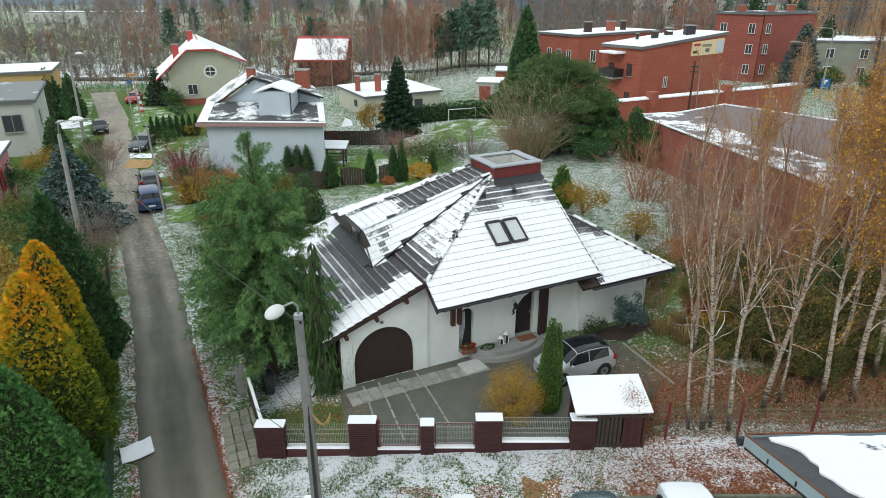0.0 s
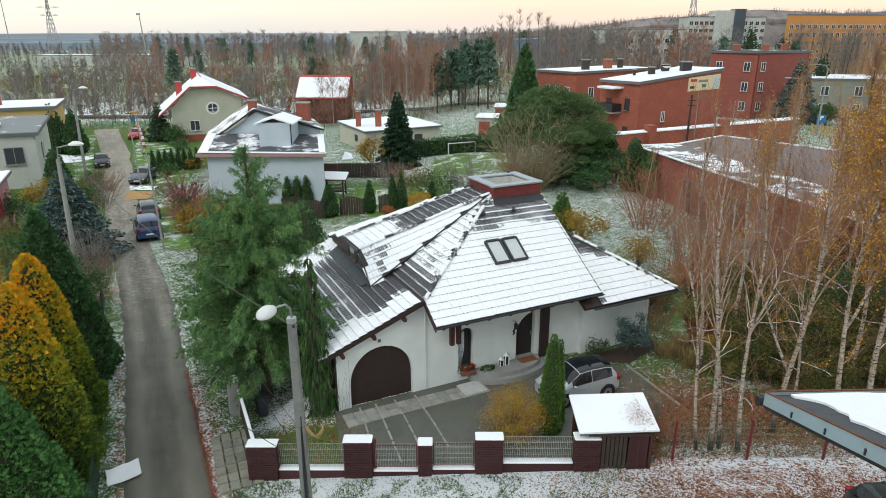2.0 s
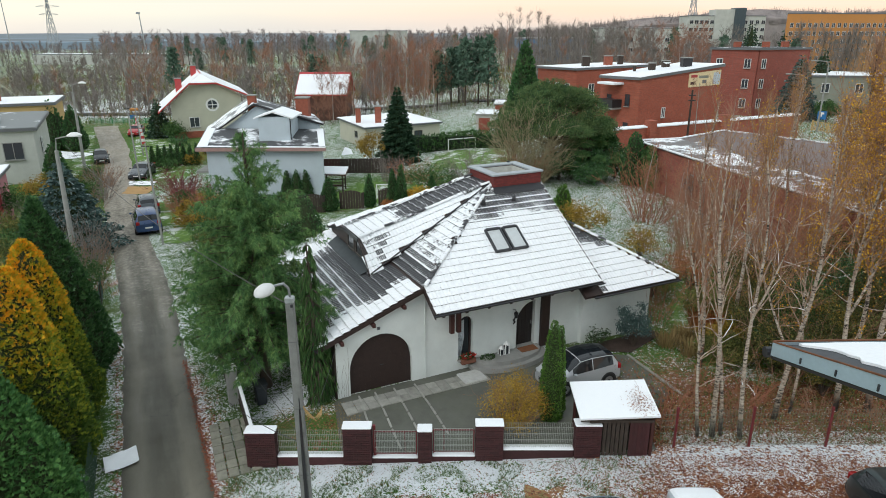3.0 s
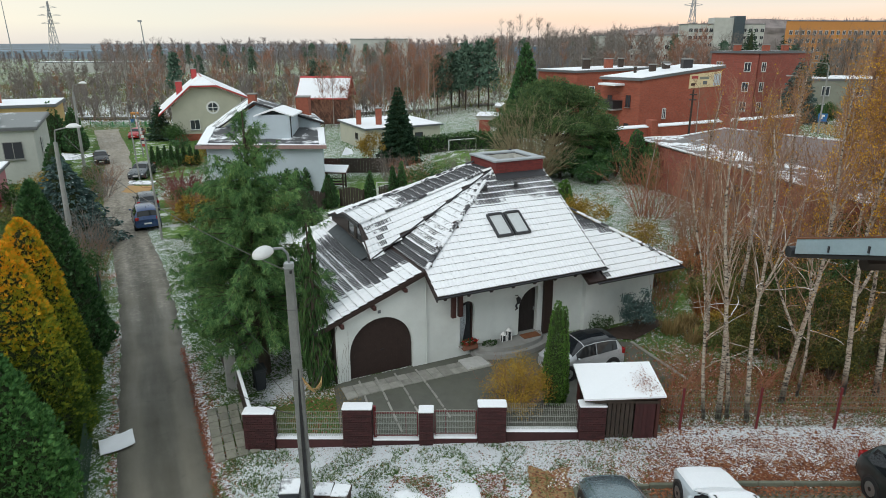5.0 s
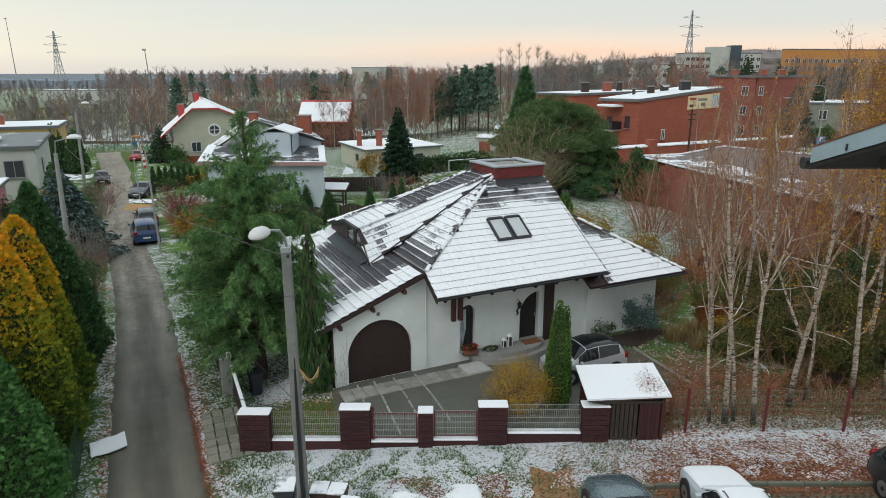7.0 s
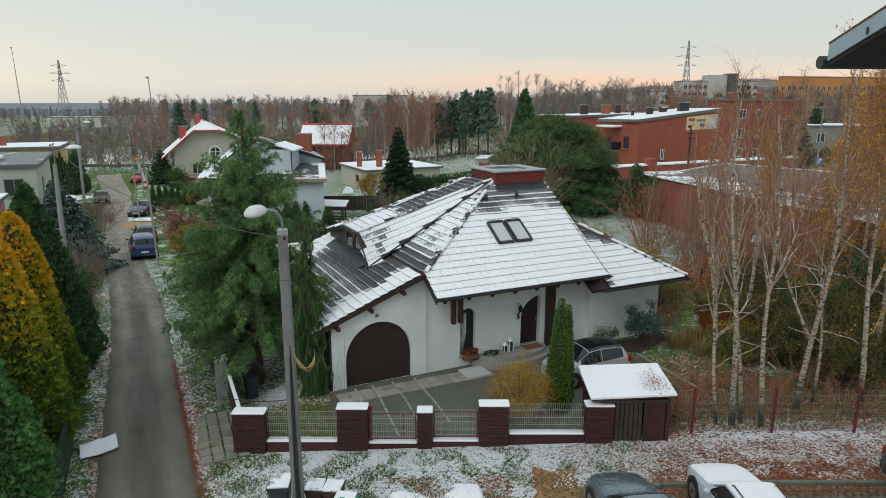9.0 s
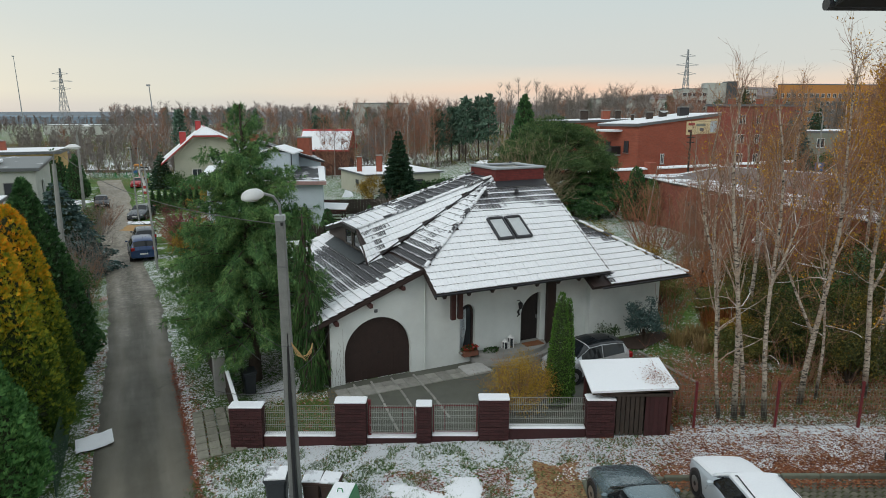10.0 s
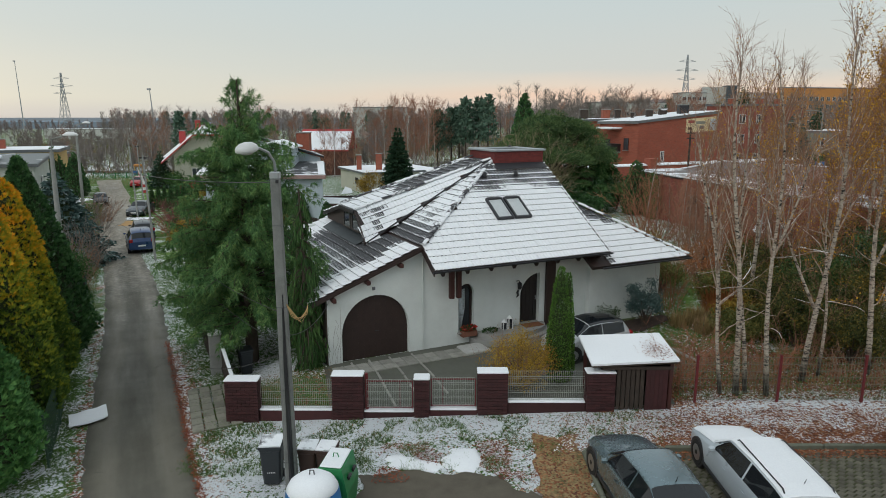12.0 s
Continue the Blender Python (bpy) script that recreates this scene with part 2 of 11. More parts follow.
def brick_mat(name, col, mortar=(0.25, 0.22, 0.2), w=0.25, h=0.075, rough=0.85, vary=0.4, dirt=0.4, axis="XZ"):
    """Brickwork in object space for walls that stay far away: rows run level, joints sink in."""
    mt, ns, ls, bs = nodes_of(name)
    vec = world_pos(ns)
    sep = ns.new("ShaderNodeSeparateXYZ")
    ls.new(vec, sep.inputs[0])
    comb = ns.new("ShaderNodeCombineXYZ")
    ls.new(mathn(ns, ls, "ADD", sep.outputs[0], sep.outputs[1]), comb.inputs[0])
    ls.new(sep.outputs[2], comb.inputs[1])
    br = ns.new("ShaderNodeTexBrick")
    br.inputs["Scale"].default_value = 1.0
    br.inputs["Brick Width"].default_value, br.inputs["Row Height"].default_value, br.inputs["Mortar Size"].default_value = w, h, 0.008
    br.inputs["Color1"].default_value, br.inputs["Color2"].default_value = (*col, 1), (*[c * (1 - vary) for c in col], 1)
    br.inputs["Mortar"].default_value = (*mortar, 1)
    ls.new(comb.outputs[0], br.inputs["Vector"])
    d = ramp(ns, ls, tex_noise(ns, ls, 0.6, 6, vec, 0.7), [(0.4, (0, 0, 0)), (0.7, (1, 1, 1))])
    c = mixc(ns, ls, mathn(ns, ls, "MULTIPLY", d, dirt), br.outputs["Color"], tuple(x * 0.35 for x in col))
    c = mixc(ns, ls, 0.25, c, ramp(ns, ls, tex_noise(ns, ls, 9, 4, vec), [(0.3, tuple(x * 0.5 for x in col)), (0.7, tuple(min(1, x * 1.5) for x in col))]))
    ls.new(c, bs.inputs["Base Color"])
    bs.inputs["Roughness"].default_value = rough
    bump(ns, ls, bs, br.outputs["Fac"], -0.4, 0.01)
    return mt


def snow_mat(name, under=(0.07, 0.07, 0.075), cover=0.85, scale=1.2, edge=0.05):
    """Thin snow with bare patches where it has melted."""
    mt, ns, ls, bs = nodes_of(name)
    vec = world_pos(ns)
    n1, n2 = tex_noise(ns, ls, scale, 6, vec, 0.65), tex_noise(ns, ls, 30, 4, vec)
    t = 0.78 - 0.55 * cover
    k = ramp(ns, ls, n1, [(t - edge, (0, 0, 0)), (t + edge, (1, 1, 1))])
    c = mixc(ns, ls, k, mixc(ns, ls, n2, under, tuple(x * 1.6 for x in under)), ramp(ns, ls, n2, [(0.3, (0.82, 0.84, 0.87)), (0.7, (0.90, 0.92, 0.94))]))
    ls.new(c, bs.inputs["Base Color"])
    bs.inputs["Roughness"].default_value = 0.75
    bump(ns, ls, bs, mathn(ns, ls, "MULTIPLY_ADD", n1, 3.0, n2), 0.3, 0.02)
    return mt


M_snow = snow_mat("snow", cover=1.3)
M_snow_thin = snow_mat("thin_snow", cover=0.62)
M_snow_tar = snow_mat("snow_on_tar_roof", cover=0.75, scale=0.7)
M_plaster = plain("white_plaster", (0.70, 0.735, 0.715), 0.9, vary=0.12, scale=1.2, fine=45, relief=0.35, dirt=0.18, dirt_col=(0.42, 0.41, 0.36))
M_brown = plain("dark_brown_wood", (0.034, 0.019, 0.016), 0.55, vary=0.3, scale=5, fine=30)
M_redwood = plain("red_brown_boards", (0.065, 0.02, 0.016), 0.6, vary=0.35, scale=4, fine=40)
M_oldwood = plain("weathered_dark_wood", (0.05, 0.036, 0.028), 0.85, vary=0.4, scale=5, fine=50)
M_tile = plain("dark_grey_tile", (0.035, 0.035, 0.04), 0.5, vary=0.3, scale=8, fine=70)
M_lead = plain("lead_flashing", (0.16, 0.17, 0.18), 0.45, metal=0.4, vary=0.2)
M_gutter = plain("dark_gutter", (0.022, 0.022, 0.026), 0.4, vary=0.2)
M_glass = glossy("dark_window_glass", (0.03, 0.035, 0.04), 0.08)
M_white = glossy("white_frame", (0.75, 0.75, 0.74), 0.4)
M_black = glossy("black_plastic", (0.02, 0.02, 0.022), 0.45)
M_conc = plain("grey_concrete", (0.30, 0.30, 0.285), 0.9, vary=0.25, scale=2.5, fine=50, relief=0.3, dirt=0.35, dirt_col=(0.15, 0.15, 0.13))
M_galv = plain("galvanised_steel", (0.42, 0.44, 0.45), 0.42, metal=0.7, vary=0.12)
M_redpost = glossy("red_paint", (0.15, 0.016, 0.02), 0.5)
M_greymesh = plain("green_grey_wire", (0.38, 0.40, 0.36), 0.55, metal=0.2, vary=0.15)
# ---- the land: one sheet out to the horizon
def cells(ns, ls, vec, scale):
    """A random value for each leaf-sized patch."""
    vor = ns.new("ShaderNodeTexVoronoi")
    vor.inputs["Scale"].default_value = scale
    ls.new(vec, vor.inputs["Vector"])
    sep = ns.new("ShaderNodeSeparateColor")
    ls.new(vor.outputs["Color"], sep.inputs[0])
    return sep.outputs[0], sep.outputs[1], sep.outputs[2], vor.outputs["Distance"]


def ground_mat():
    """Frozen grass, snow and fallen leaves, mixed by what lies where."""
    mt, ns, ls, bs = nodes_of("winter_ground")
    vec = world_pos(ns)
    snow, leaf = attr(ns, "snow"), attr(ns, "leaf")
    n0, n1, n2, n3 = tex_noise(ns, ls, 0.35, 4, vec), tex_noise(ns, ls, 1.6, 6, vec, 0.75), tex_noise(ns, ls, 9, 5, vec, 0.75), tex_noise(ns, ls, 38, 4, vec, 0.7)
    ca, cb, cc, cd = cells(ns, ls, mixc(ns, ls, 0.02, vec, tex_noise(ns, ls, 30, 2, vec)), 19)
    grass = ramp(ns, ls, n3, [(0.3, (0.018, 0.045, 0.010)), (0.5, (0.068, 0.155, 0.026)), (0.7, (0.16, 0.27, 0.07))])
    grass = mixc(ns, ls, ramp(ns, ls, n1, [(0.55, (0, 0, 0)), (0.78, (0.45, 0.45, 0.45))]), grass, (0.12, 0.095, 0.045))
    grass = mixc(ns, ls, ramp(ns, ls, n0, [(0.45, (0, 0, 0)), (0.65, (0.4, 0.4, 0.4))]), grass, ramp(ns, ls, n1, [(0.35, (0.10, 0.085, 0.04)), (0.65, (0.22, 0.185, 0.10))]))
    litter = ramp(ns, ls, ca, [(0.0, (0.055, 0.022, 0.013)), (0.3, (0.17, 0.056, 0.028)), (0.6, (0.30, 0.11, 0.05)), (0.85, (0.41, 0.20, 0.10)), (1.0, (0.50, 0.36, 0.24))])
    lf = mathn(ns, ls, "MULTIPLY_ADD", n1, 0.7, mathn(ns, ls, "MULTIPLY_ADD", cb, 0.45, mathn(ns, ls, "SUBTRACT", leaf, 1.02)))
    c = mixc(ns, ls, ramp(ns, ls, lf, [(0.0, (0, 0, 0)), (0.06, (1, 1, 1))]), grass, litter)
    sf = mathn(ns, ls, "MULTIPLY_ADD", n3, 0.75, mathn(ns, ls, "MULTIPLY_ADD", cc, 0.24, mathn(ns, ls, "MULTIPLY_ADD", n2, 0.95, mathn(ns, ls, "MULTIPLY_ADD", n1, 0.55, mathn(ns, ls, "SUBTRACT", snow, 1.72)))))
    c = mixc(ns, ls, ramp(ns, ls, sf, [(0.02, (0, 0, 0)), (0.07, (1, 1, 1))]), c, ramp(ns, ls, n3, [(0.35, (0.70, 0.74, 0.77)), (0.6, (0.86, 0.885, 0.91))]))
    # woods and water beyond the fields, with distance haze painted into their blue-grey
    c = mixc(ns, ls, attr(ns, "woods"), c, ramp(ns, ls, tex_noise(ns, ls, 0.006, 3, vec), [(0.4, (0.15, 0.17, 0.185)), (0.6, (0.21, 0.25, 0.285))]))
    ls.new(c, bs.inputs["Base Color"])
    bs.inputs["Roughness"].default_value = 0.9
    bs.inputs["Specular IOR Level"].default_value = 0.2
    bump(ns, ls, bs, mathn(ns, ls, "MULTIPLY_ADD", n3, 0.9, n2), 0.9, 0.06)
    return mt


def lane_x(y):
    """Where the middle of the lane lies at y."""
    return -8.4 - 0.485 * (y - 16.4) if y > 16.4 else -8.4 + 0.5 * (16.4 - max(y, 2.0))


def snow_at(x, y):
    s = 0.47
    front = (1 - smooth(17.3, 18, y)) * smooth(-7, -5, x)
    s += (0.10 * (1 - smooth(4, 9, x)) + 0.10 * smooth(16.1, 16.8, y) - 0.09 * smooth(1.5, 7, x) + 0.04 * (1 - smooth(-3, 0, x))) * front
    d = x - lane_x(y)
    s -= 0.01 * smooth(1.7, 2.0, d) * (1 - smooth(3.4, 4.2, d)) * (1 - smooth(36, 44, y))
    s -= (0.04 - 0.36 * noise.noise((x * 0.9, y * 0.9, 5.0))) * smooth(-1.5, -1.9, d) * (1 - smooth(-3.4, -4, d)) * (1 - smooth(36, 44, y))
    if x > 4.5 and 17.5 < y < 34:
        s -= 0.12 + 0.09 * (y < 22)
    s += 0.3 * smooth(7, 8, x) * smooth(17.4, 17.7, y) * (1 - smooth(18.5, 19.2, y))
    s += 0.03 * (1 - smooth(-1.2, -0.4, x)) * smooth(-6.8, -5.5, x) * (1 - smooth(15.6, 16.4, y))
    yard = smooth(-6.8, -6.2, x) * (1 - smooth(-3.4, -2.6, x)) * smooth(17.7, 18, y)
    s -= 0.30 * yard * (1 - smooth(19.6, 20.2, y))
    s += 0.18 * yard * smooth(19.8, 20.3, y) * (1 - smooth(21.6, 22.5, y)) * (1 - smooth(-5.2, -4.6, x))
    s += 0.02 * smooth(34, 36, y) * (1 - smooth(50, 54, y)) * smooth(2, 5, x) * (1 - smooth(18, 22, x))
    s += 0.05 * smooth(62, 64, y) * (1 - smooth(74, 76, y)) * smooth(-3, -1, x) * (1 - smooth(9, 11, x))
    s -= 0.22 * smooth(50, 52, y) * (1 - smooth(62, 64, y)) * smooth(-16, -14, x) * (1 - smooth(-1, 2, x))
    s -= 0.20 * smooth(30, 40, y) * (1 - smooth(110, 116, y)) * smooth(-25, -30, x)
    s += 0.22 * smooth(116, 122, y) * (1 - smooth(135, 150, y)) * (1 - smooth(-20, 0, x)) - 0.05 * smooth(150, 180, y)
    return s + 0.05 * noise.noise((x * 0.05, y * 0.05, 0.0))


def leaf_at(x, y):
    d = x - lane_x(y)
    k = 0.22 + 0.06 * (1 - smooth(17, 18, y))
    k += 0.60 * smooth(4.5, 8, x) * (1 - smooth(20.5, 23.5, y)) + 0.10 * smooth(7, 9, x) * smooth(19, 22, y) * (1 - smooth(28, 36, y))
    k += 0.22 * smooth(-1, 3, x) * (1 - smooth(15.6, 16.6, y))
    k += (0.45 + 0.5 * noise.noise((y * 0.3, 4.0, 0))) * smooth(1.0, 1.3, d) * (1 - smooth(1.65, 2.0, d)) * (1 - 0.7 * smooth(21, 26, y)) * (1 - smooth(30, 38, y))
    k += (0.42 + 0.4 * noise.noise((y * 0.3, 9.0, 0))) * smooth(-1.0, -1.3, d) * smooth(-1.62, -1.48, d) * (1 - smooth(40, 50, y))
    k += 0.12 * smooth(-6.5, -6, x) * (1 - smooth(-3.4, -2.8, x)) * smooth(17.7, 18, y) * (1 - smooth(21, 22, y))
    k += 0.10 * smooth(90, 112, y)
    k += 0.30 * smooth(1.2, 1.6, d) * (1 - smooth(2.4, 3.4, d)) * (1 - smooth(22, 27, y))
    k -= (0.34 if d < 0 else 0.16) * smooth(1.55 if d < 0 else 1.9, 2.2, abs(d)) * (1 - smooth(4, 5, abs(d))) * (1 - smooth(36, 44, y))
    return k


def axis(a, b, near_a, near_b, step, grow):
    xs = [near_a + i * step for i in range(int((near_b - near_a) / step) + 1)]
    s, x = step, xs[-1]
    while x < b:
        s *= grow
        x += s
        xs.append(min(x, b))
    s, x = step, xs[0]
    while x > a:
        s *= grow
        x -= s
        xs.insert(0, max(x, a))
    return xs


gx, gy = axis(-2600, 2600, -16, 16, 0.5, 1.16), axis(-60, 4600, 9, 26, 0.5, 1.14)
b = B()
verts = [(x, y, ground(x, y)) for y in gy for x in gx]
nx = len(gx)
faces = [(j * nx + i, j * nx + i + 1, (j + 1) * nx + i + 1, (j + 1) * nx + i) for j in range(len(gy) - 1) for i in range(nx - 1)]
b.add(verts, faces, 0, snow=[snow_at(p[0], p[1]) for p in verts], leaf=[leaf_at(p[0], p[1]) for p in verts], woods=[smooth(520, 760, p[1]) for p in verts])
M_ground = ground_mat()
tagged(part("ground", b, M_ground, smooth_shade=True), "frozen grass dusted with snow and fallen leaves", "ground", kind="structure")


def asphalt_mat():
    mt, ns, ls, bs = nodes_of("wet_asphalt")
    vec = world_pos(ns)
    turn = ns.new("ShaderNodeMapping")
    turn.inputs["Rotation"].default_value = (0, 0, radians(-26))
    ls.new(vec, turn.inputs["Vector"])
    along = ns.new("ShaderNodeMapping")
    along.inputs["Scale"].default_value = (1.6, 0.16, 1)
    ls.new(turn.outputs[0], along.inputs["Vector"])
    n1 = mathn(ns, ls, "MULTIPLY_ADD", tex_noise(ns, ls, 1.0, 5, along.outputs[0], 0.6), 0.6, mathn(ns, ls, "MULTIPLY", tex_noise(ns, ls, 0.6, 6, vec, 0.65), 0.4))
    n2, n3 = tex_noise(ns, ls, 4, 5, vec), tex_noise(ns, ls, 90, 2, vec)
    c = ramp(ns, ls, n1, [(0.3, (0.050, 0.046, 0.034)), (0.5, (0.09, 0.081, 0.058)), (0.72, (0.175, 0.157, 0.115))])
    # wheel tracks worn paler than the crown and the edges
    q = mathn(ns, ls, "ADD", attr(ns, "across"), mathn(ns, ls, "MULTIPLY_ADD", tex_noise(ns, ls, 0.35, 3, vec), 0.36, -0.18))
    worn = ramp(ns, ls, q, [(0.0, (0.0,) * 3), (0.25, (0.1,) * 3), (0.46, (1.0,) * 3), (0.6, (0.8,) * 3), (0.85, (0.0,) * 3)])
    c = mixc(ns, ls, mathn(ns, ls, "MULTIPLY", worn, 0.7), mixc(ns, ls, 0.4, c, (0.038, 0.036, 0.026)), (0.225, 0.205, 0.16))
    c = mixc(ns, ls, 0.4, c, ramp(ns, ls, n3, [(0.3, (0.05, 0.05, 0.042)), (0.7, (0.18, 0.166, 0.13))]))
    vor = ns.new("ShaderNodeTexVoronoi")
    vor.feature = "DISTANCE_TO_EDGE"
    vor.inputs["Scale"].default_value = 0.33
    warp = mixc(ns, ls, 0.12, vec, tex_noise(ns, ls, 1.1, 4, vec))
    ls.new(warp, vor.inputs["Vector"])
    crack = ramp(ns, ls, vor.outputs["Distance"], [(0.0, (0.5, 0.5, 0.5)), (0.006, (0, 0, 0))])
    c = mixc(ns, ls, mathn(ns, ls, "MULTIPLY", crack, ramp(ns, ls, n2, [(0.5, (0, 0, 0)), (0.65, (1, 1, 1))])), c, (0.025, 0.024, 0.022))
    # the unsealed far end is patched with pale mud and gravel
    sp_ = ns.new("ShaderNodeSeparateXYZ")
    ls.new(vec, sp_.inputs[0])
    far_ = ramp(ns, ls, mathn(ns, ls, "MULTIPLY_ADD", sp_.outputs[1], 0.016, mathn(ns, ls, "MULTIPLY_ADD", n2, 0.7, mathn(ns, ls, "MULTIPLY_ADD", n1, 0.8, -1.15))), [(0.12, (0, 0, 0)), (0.55, (0.75, 0.75, 0.75))])
    c = mixc(ns, ls, far_, c, ramp(ns, ls, n2, [(0.3, (0.18, 0.15, 0.11)), (0.5, (0.31, 0.27, 0.21)), (0.7, (0.45, 0.40, 0.33))]))
    ls.new(c, bs.inputs["Base Color"])
    ls.new(ramp(ns, ls, n1, [(0.35, (0.85,) * 3), (0.62, (0.5,) * 3), (0.75, (0.28,) * 3)]), bs.inputs["Roughness"])
    bump(ns, ls, bs, n3, 0.15, 0.006)
    return mt


M_asphalt = asphalt_mat()
# the lane: centre line and half widths
LANE = [(17.0, -38, 1.5), (8.0, -18, 1.5), (1.6, -4, 1.5), (-2.6, 5, 1.45), (-5.2, 10.2, 1.42), (-6.95, 13.7, 1.42), (-8.35, 16.5, 1.43), (-10.95, 22.0, 1.42), (-13.4, 27.2, 1.4), (-17.2, 34.8, 1.45), (-22.3, 44.2, 1.4), (-27.5, 54, 1.5), (-32.8, 64.5, 1.6), (-43, 85, 1.9), (-54, 105, 2.0), (-56, 109, 2.2)]


def lane_at(s):
    """The point and half width at the fraction s of the way along the lane, on a smooth curve."""
    n = len(LANE) - 1
    k = min(n - 1, int(s * n))
    f = s * n - k
    p = [LANE[max(0, min(n, k + d))] for d in (-1, 0, 1, 2)]
    return [0.5 * (2 * p[1][i] + (p[2][i] - p[0][i]) * f + (2 * p[0][i] - 5 * p[1][i] + 4 * p[2][i] - p[3][i]) * f * f + (3 * p[1][i] - p[0][i] - 3 * p[2][i] + p[3][i]) * f ** 3) for i in range(3)]


b = B()
vs, fs = [], []
N, W = 340, 9
for i in range(N + 1):
    x, y, h = lane_at(i / N)
    x2, y2, _ = lane_at(min(1, i / N + 0.002))
    x1, y1, _ = lane_at(max(0, i / N - 0.002))
    d = Vector((y2 - y1, x1 - x2, 0)).normalized()
    h += 0.13 * noise.noise((i * 0.35, 3.1, 0)) + 0.08 * noise.noise((i * 1.1, 7.7, 0))
    for j in range(W):
        q = -1 + 2 * j / (W - 1)
        px_, py_ = x + d.x * h * q, y + d.y * h * q
        vs.append((px_, py_, ground(px_, py_) + 0.05 * (1 - q ** 4) + (-0.03 if abs(q) == 1 else 0.0)))
fs = [(i * W + j, i * W + j + 1, (i + 1) * W + j + 1, (i + 1) * W + j) for i in range(N) for j in range(W - 1)]
b.add(vs, fs, 0, across=[abs(-1 + 2 * (i % W) / (W - 1)) for i in range(len(vs))])
tagged(part("road", b, M_asphalt, smooth_shade=True), "narrow worn grey asphalt lane with cracks and damp patches", "road", kind="structure")


def slab_sheet(name, outline, material, label, category, lift=0.02, step=0.6, kind="structure", ragged=0.0, seg=None):
    """A sheet laid on the land inside a closed outline."""
    bm = bmesh.new()
    pts = []
    for i, p in enumerate(outline):
        q = outline[(i + 1) % len(outline)]
        k = max(1, int(math.dist(p, q) / (seg or step)))
        pts += [(p[0] + (q[0] - p[0]) * j / k, p[1] + (q[1] - p[1]) * j / k) for j in range(k)]
    if ragged:
        pts = [(x + ragged * noise.noise((x * 1.7, y * 1.7, 1.3)) * 1.6 + 0.5 * ragged * noise.noise((x * 6, y * 6, 2.3)), y + ragged * noise.noise((x * 1.7, y * 1.7, 8.3)) * 1.6 + 0.5 * ragged * noise.noise((x * 6, y * 6, 5.3))) for x, y in pts]
    bm.faces.new([bm.verts.new((x, y, 0)) for x, y in pts])
    x0, x1 = min(p[0] for p in pts), max(p[0] for p in pts)
    y0, y1 = min(p[1] for p in pts), max(p[1] for p in pts)
    for k in range(1, int((x1 - x0) / step)):
        bmesh.ops.bisect_plane(bm, geom=bm.verts[:] + bm.edges[:] + bm.faces[:], plane_co=(x0 + k * step, 0, 0), plane_no=(1, 0, 0))
    for k in range(1, int((y1 - y0) / step)):
        bmesh.ops.bisect_plane(bm, geom=bm.verts[:] + bm.edges[:] + bm.faces[:], plane_co=(0, y0 + k * step, 0), plane_no=(0, 1, 0))
    for v in bm.verts:
        v.co.z = ground(v.co.x, v.co.y) + lift
    bmesh.ops.recalc_face_normals(bm, faces=bm.faces[:])
    if sum(f.normal.z for f in bm.faces) < 0:
        bmesh.ops.reverse_faces(bm, faces=bm.faces[:])
    me = bpy.data.meshes.new(name)
    bm.to_mesh(me)
    bm.free()
    me.materials.append(material)
    return tagged(new(name, me), label, category, kind=kind)


def lawn_mat():
    """Short green turf with a sprinkle of snow and a few brown spots."""
    mt, ns, ls, bs = nodes_of("green_turf")
    vec = world_pos(ns)
    n1, n2, n3 = tex_noise(ns, ls, 0.6, 5, vec, 0.7), tex_noise(ns, ls, 5, 5, vec, 0.7), tex_noise(ns, ls, 25, 3, vec)
    c = ramp(ns, ls, n2, [(0.3, (0.045, 0.095, 0.018)), (0.5, (0.105, 0.195, 0.038)), (0.7, (0.20, 0.29, 0.075))])
    c = mixc(ns, ls, ramp(ns, ls, n1, [(0.5, (0, 0, 0)), (0.7, (0.5, 0.5, 0.5))]), c, (0.20, 0.17, 0.07))
    c = mixc(ns, ls, ramp(ns, ls, mathn(ns, ls, "MULTIPLY_ADD", n3, 0.5, mathn(ns, ls, "MULTIPLY_ADD", n2, 0.3, n1)), [(0.95, (0, 0, 0)), (1.05, (0.8, 0.8, 0.8))]), c, (0.75, 0.78, 0.8))
    ls.new(c, bs.inputs["Base Color"])
    bs.inputs["Roughness"].default_value = 0.9
    bs.inputs["Specular IOR Level"].default_value = 0.2
    bump(ns, ls, bs, n3, 0.5, 0.04)
    return mt


M_lawn = lawn_mat()
for nm_, pts_, lb_ in (
    ("lawn", [(-10.5, 61), (-1.8, 61), (0.4, 51), (-2, 49.5), (-9, 50.5)], "green lawn of a back garden"),
    ("lawn", [(-1.5, 63.6), (7.5, 63.2), (7.2, 74.3), (-1.0, 74.6)], "pale green frosty football pitch"),
    ("lawn", [(-38, 79), (-34, 74), (-29.5, 66), (-26.5, 66.5), (-31, 78), (-36, 88), (-44, 100), (-47, 104), (-48, 102)], "green grass verge beside the far lane"),
    ("lawn", [(-38.2, 69), (-40.0, 69), (-52, 92), (-57, 103), (-54.5, 102.5)], "green grass verge along the far lane"),
    ("lawn", [(11, 28.5), (10.4, 23.5), (12.4, 21.6), (15.2, 23), (15, 30), (12, 31)], "rough green grass under the birches"),
    ("lawn", [(-26.5, 56.5), (-21.5, 47), (-19.2, 42.5), (-17.2, 43.2), (-20, 49.5), (-24, 57)], "green grass beside the parked cars"),
):
    slab_sheet(nm_, pts_, M_lawn, lb_, "lawn", 0.03, 0.7, ragged=0.35, seg=0.25)
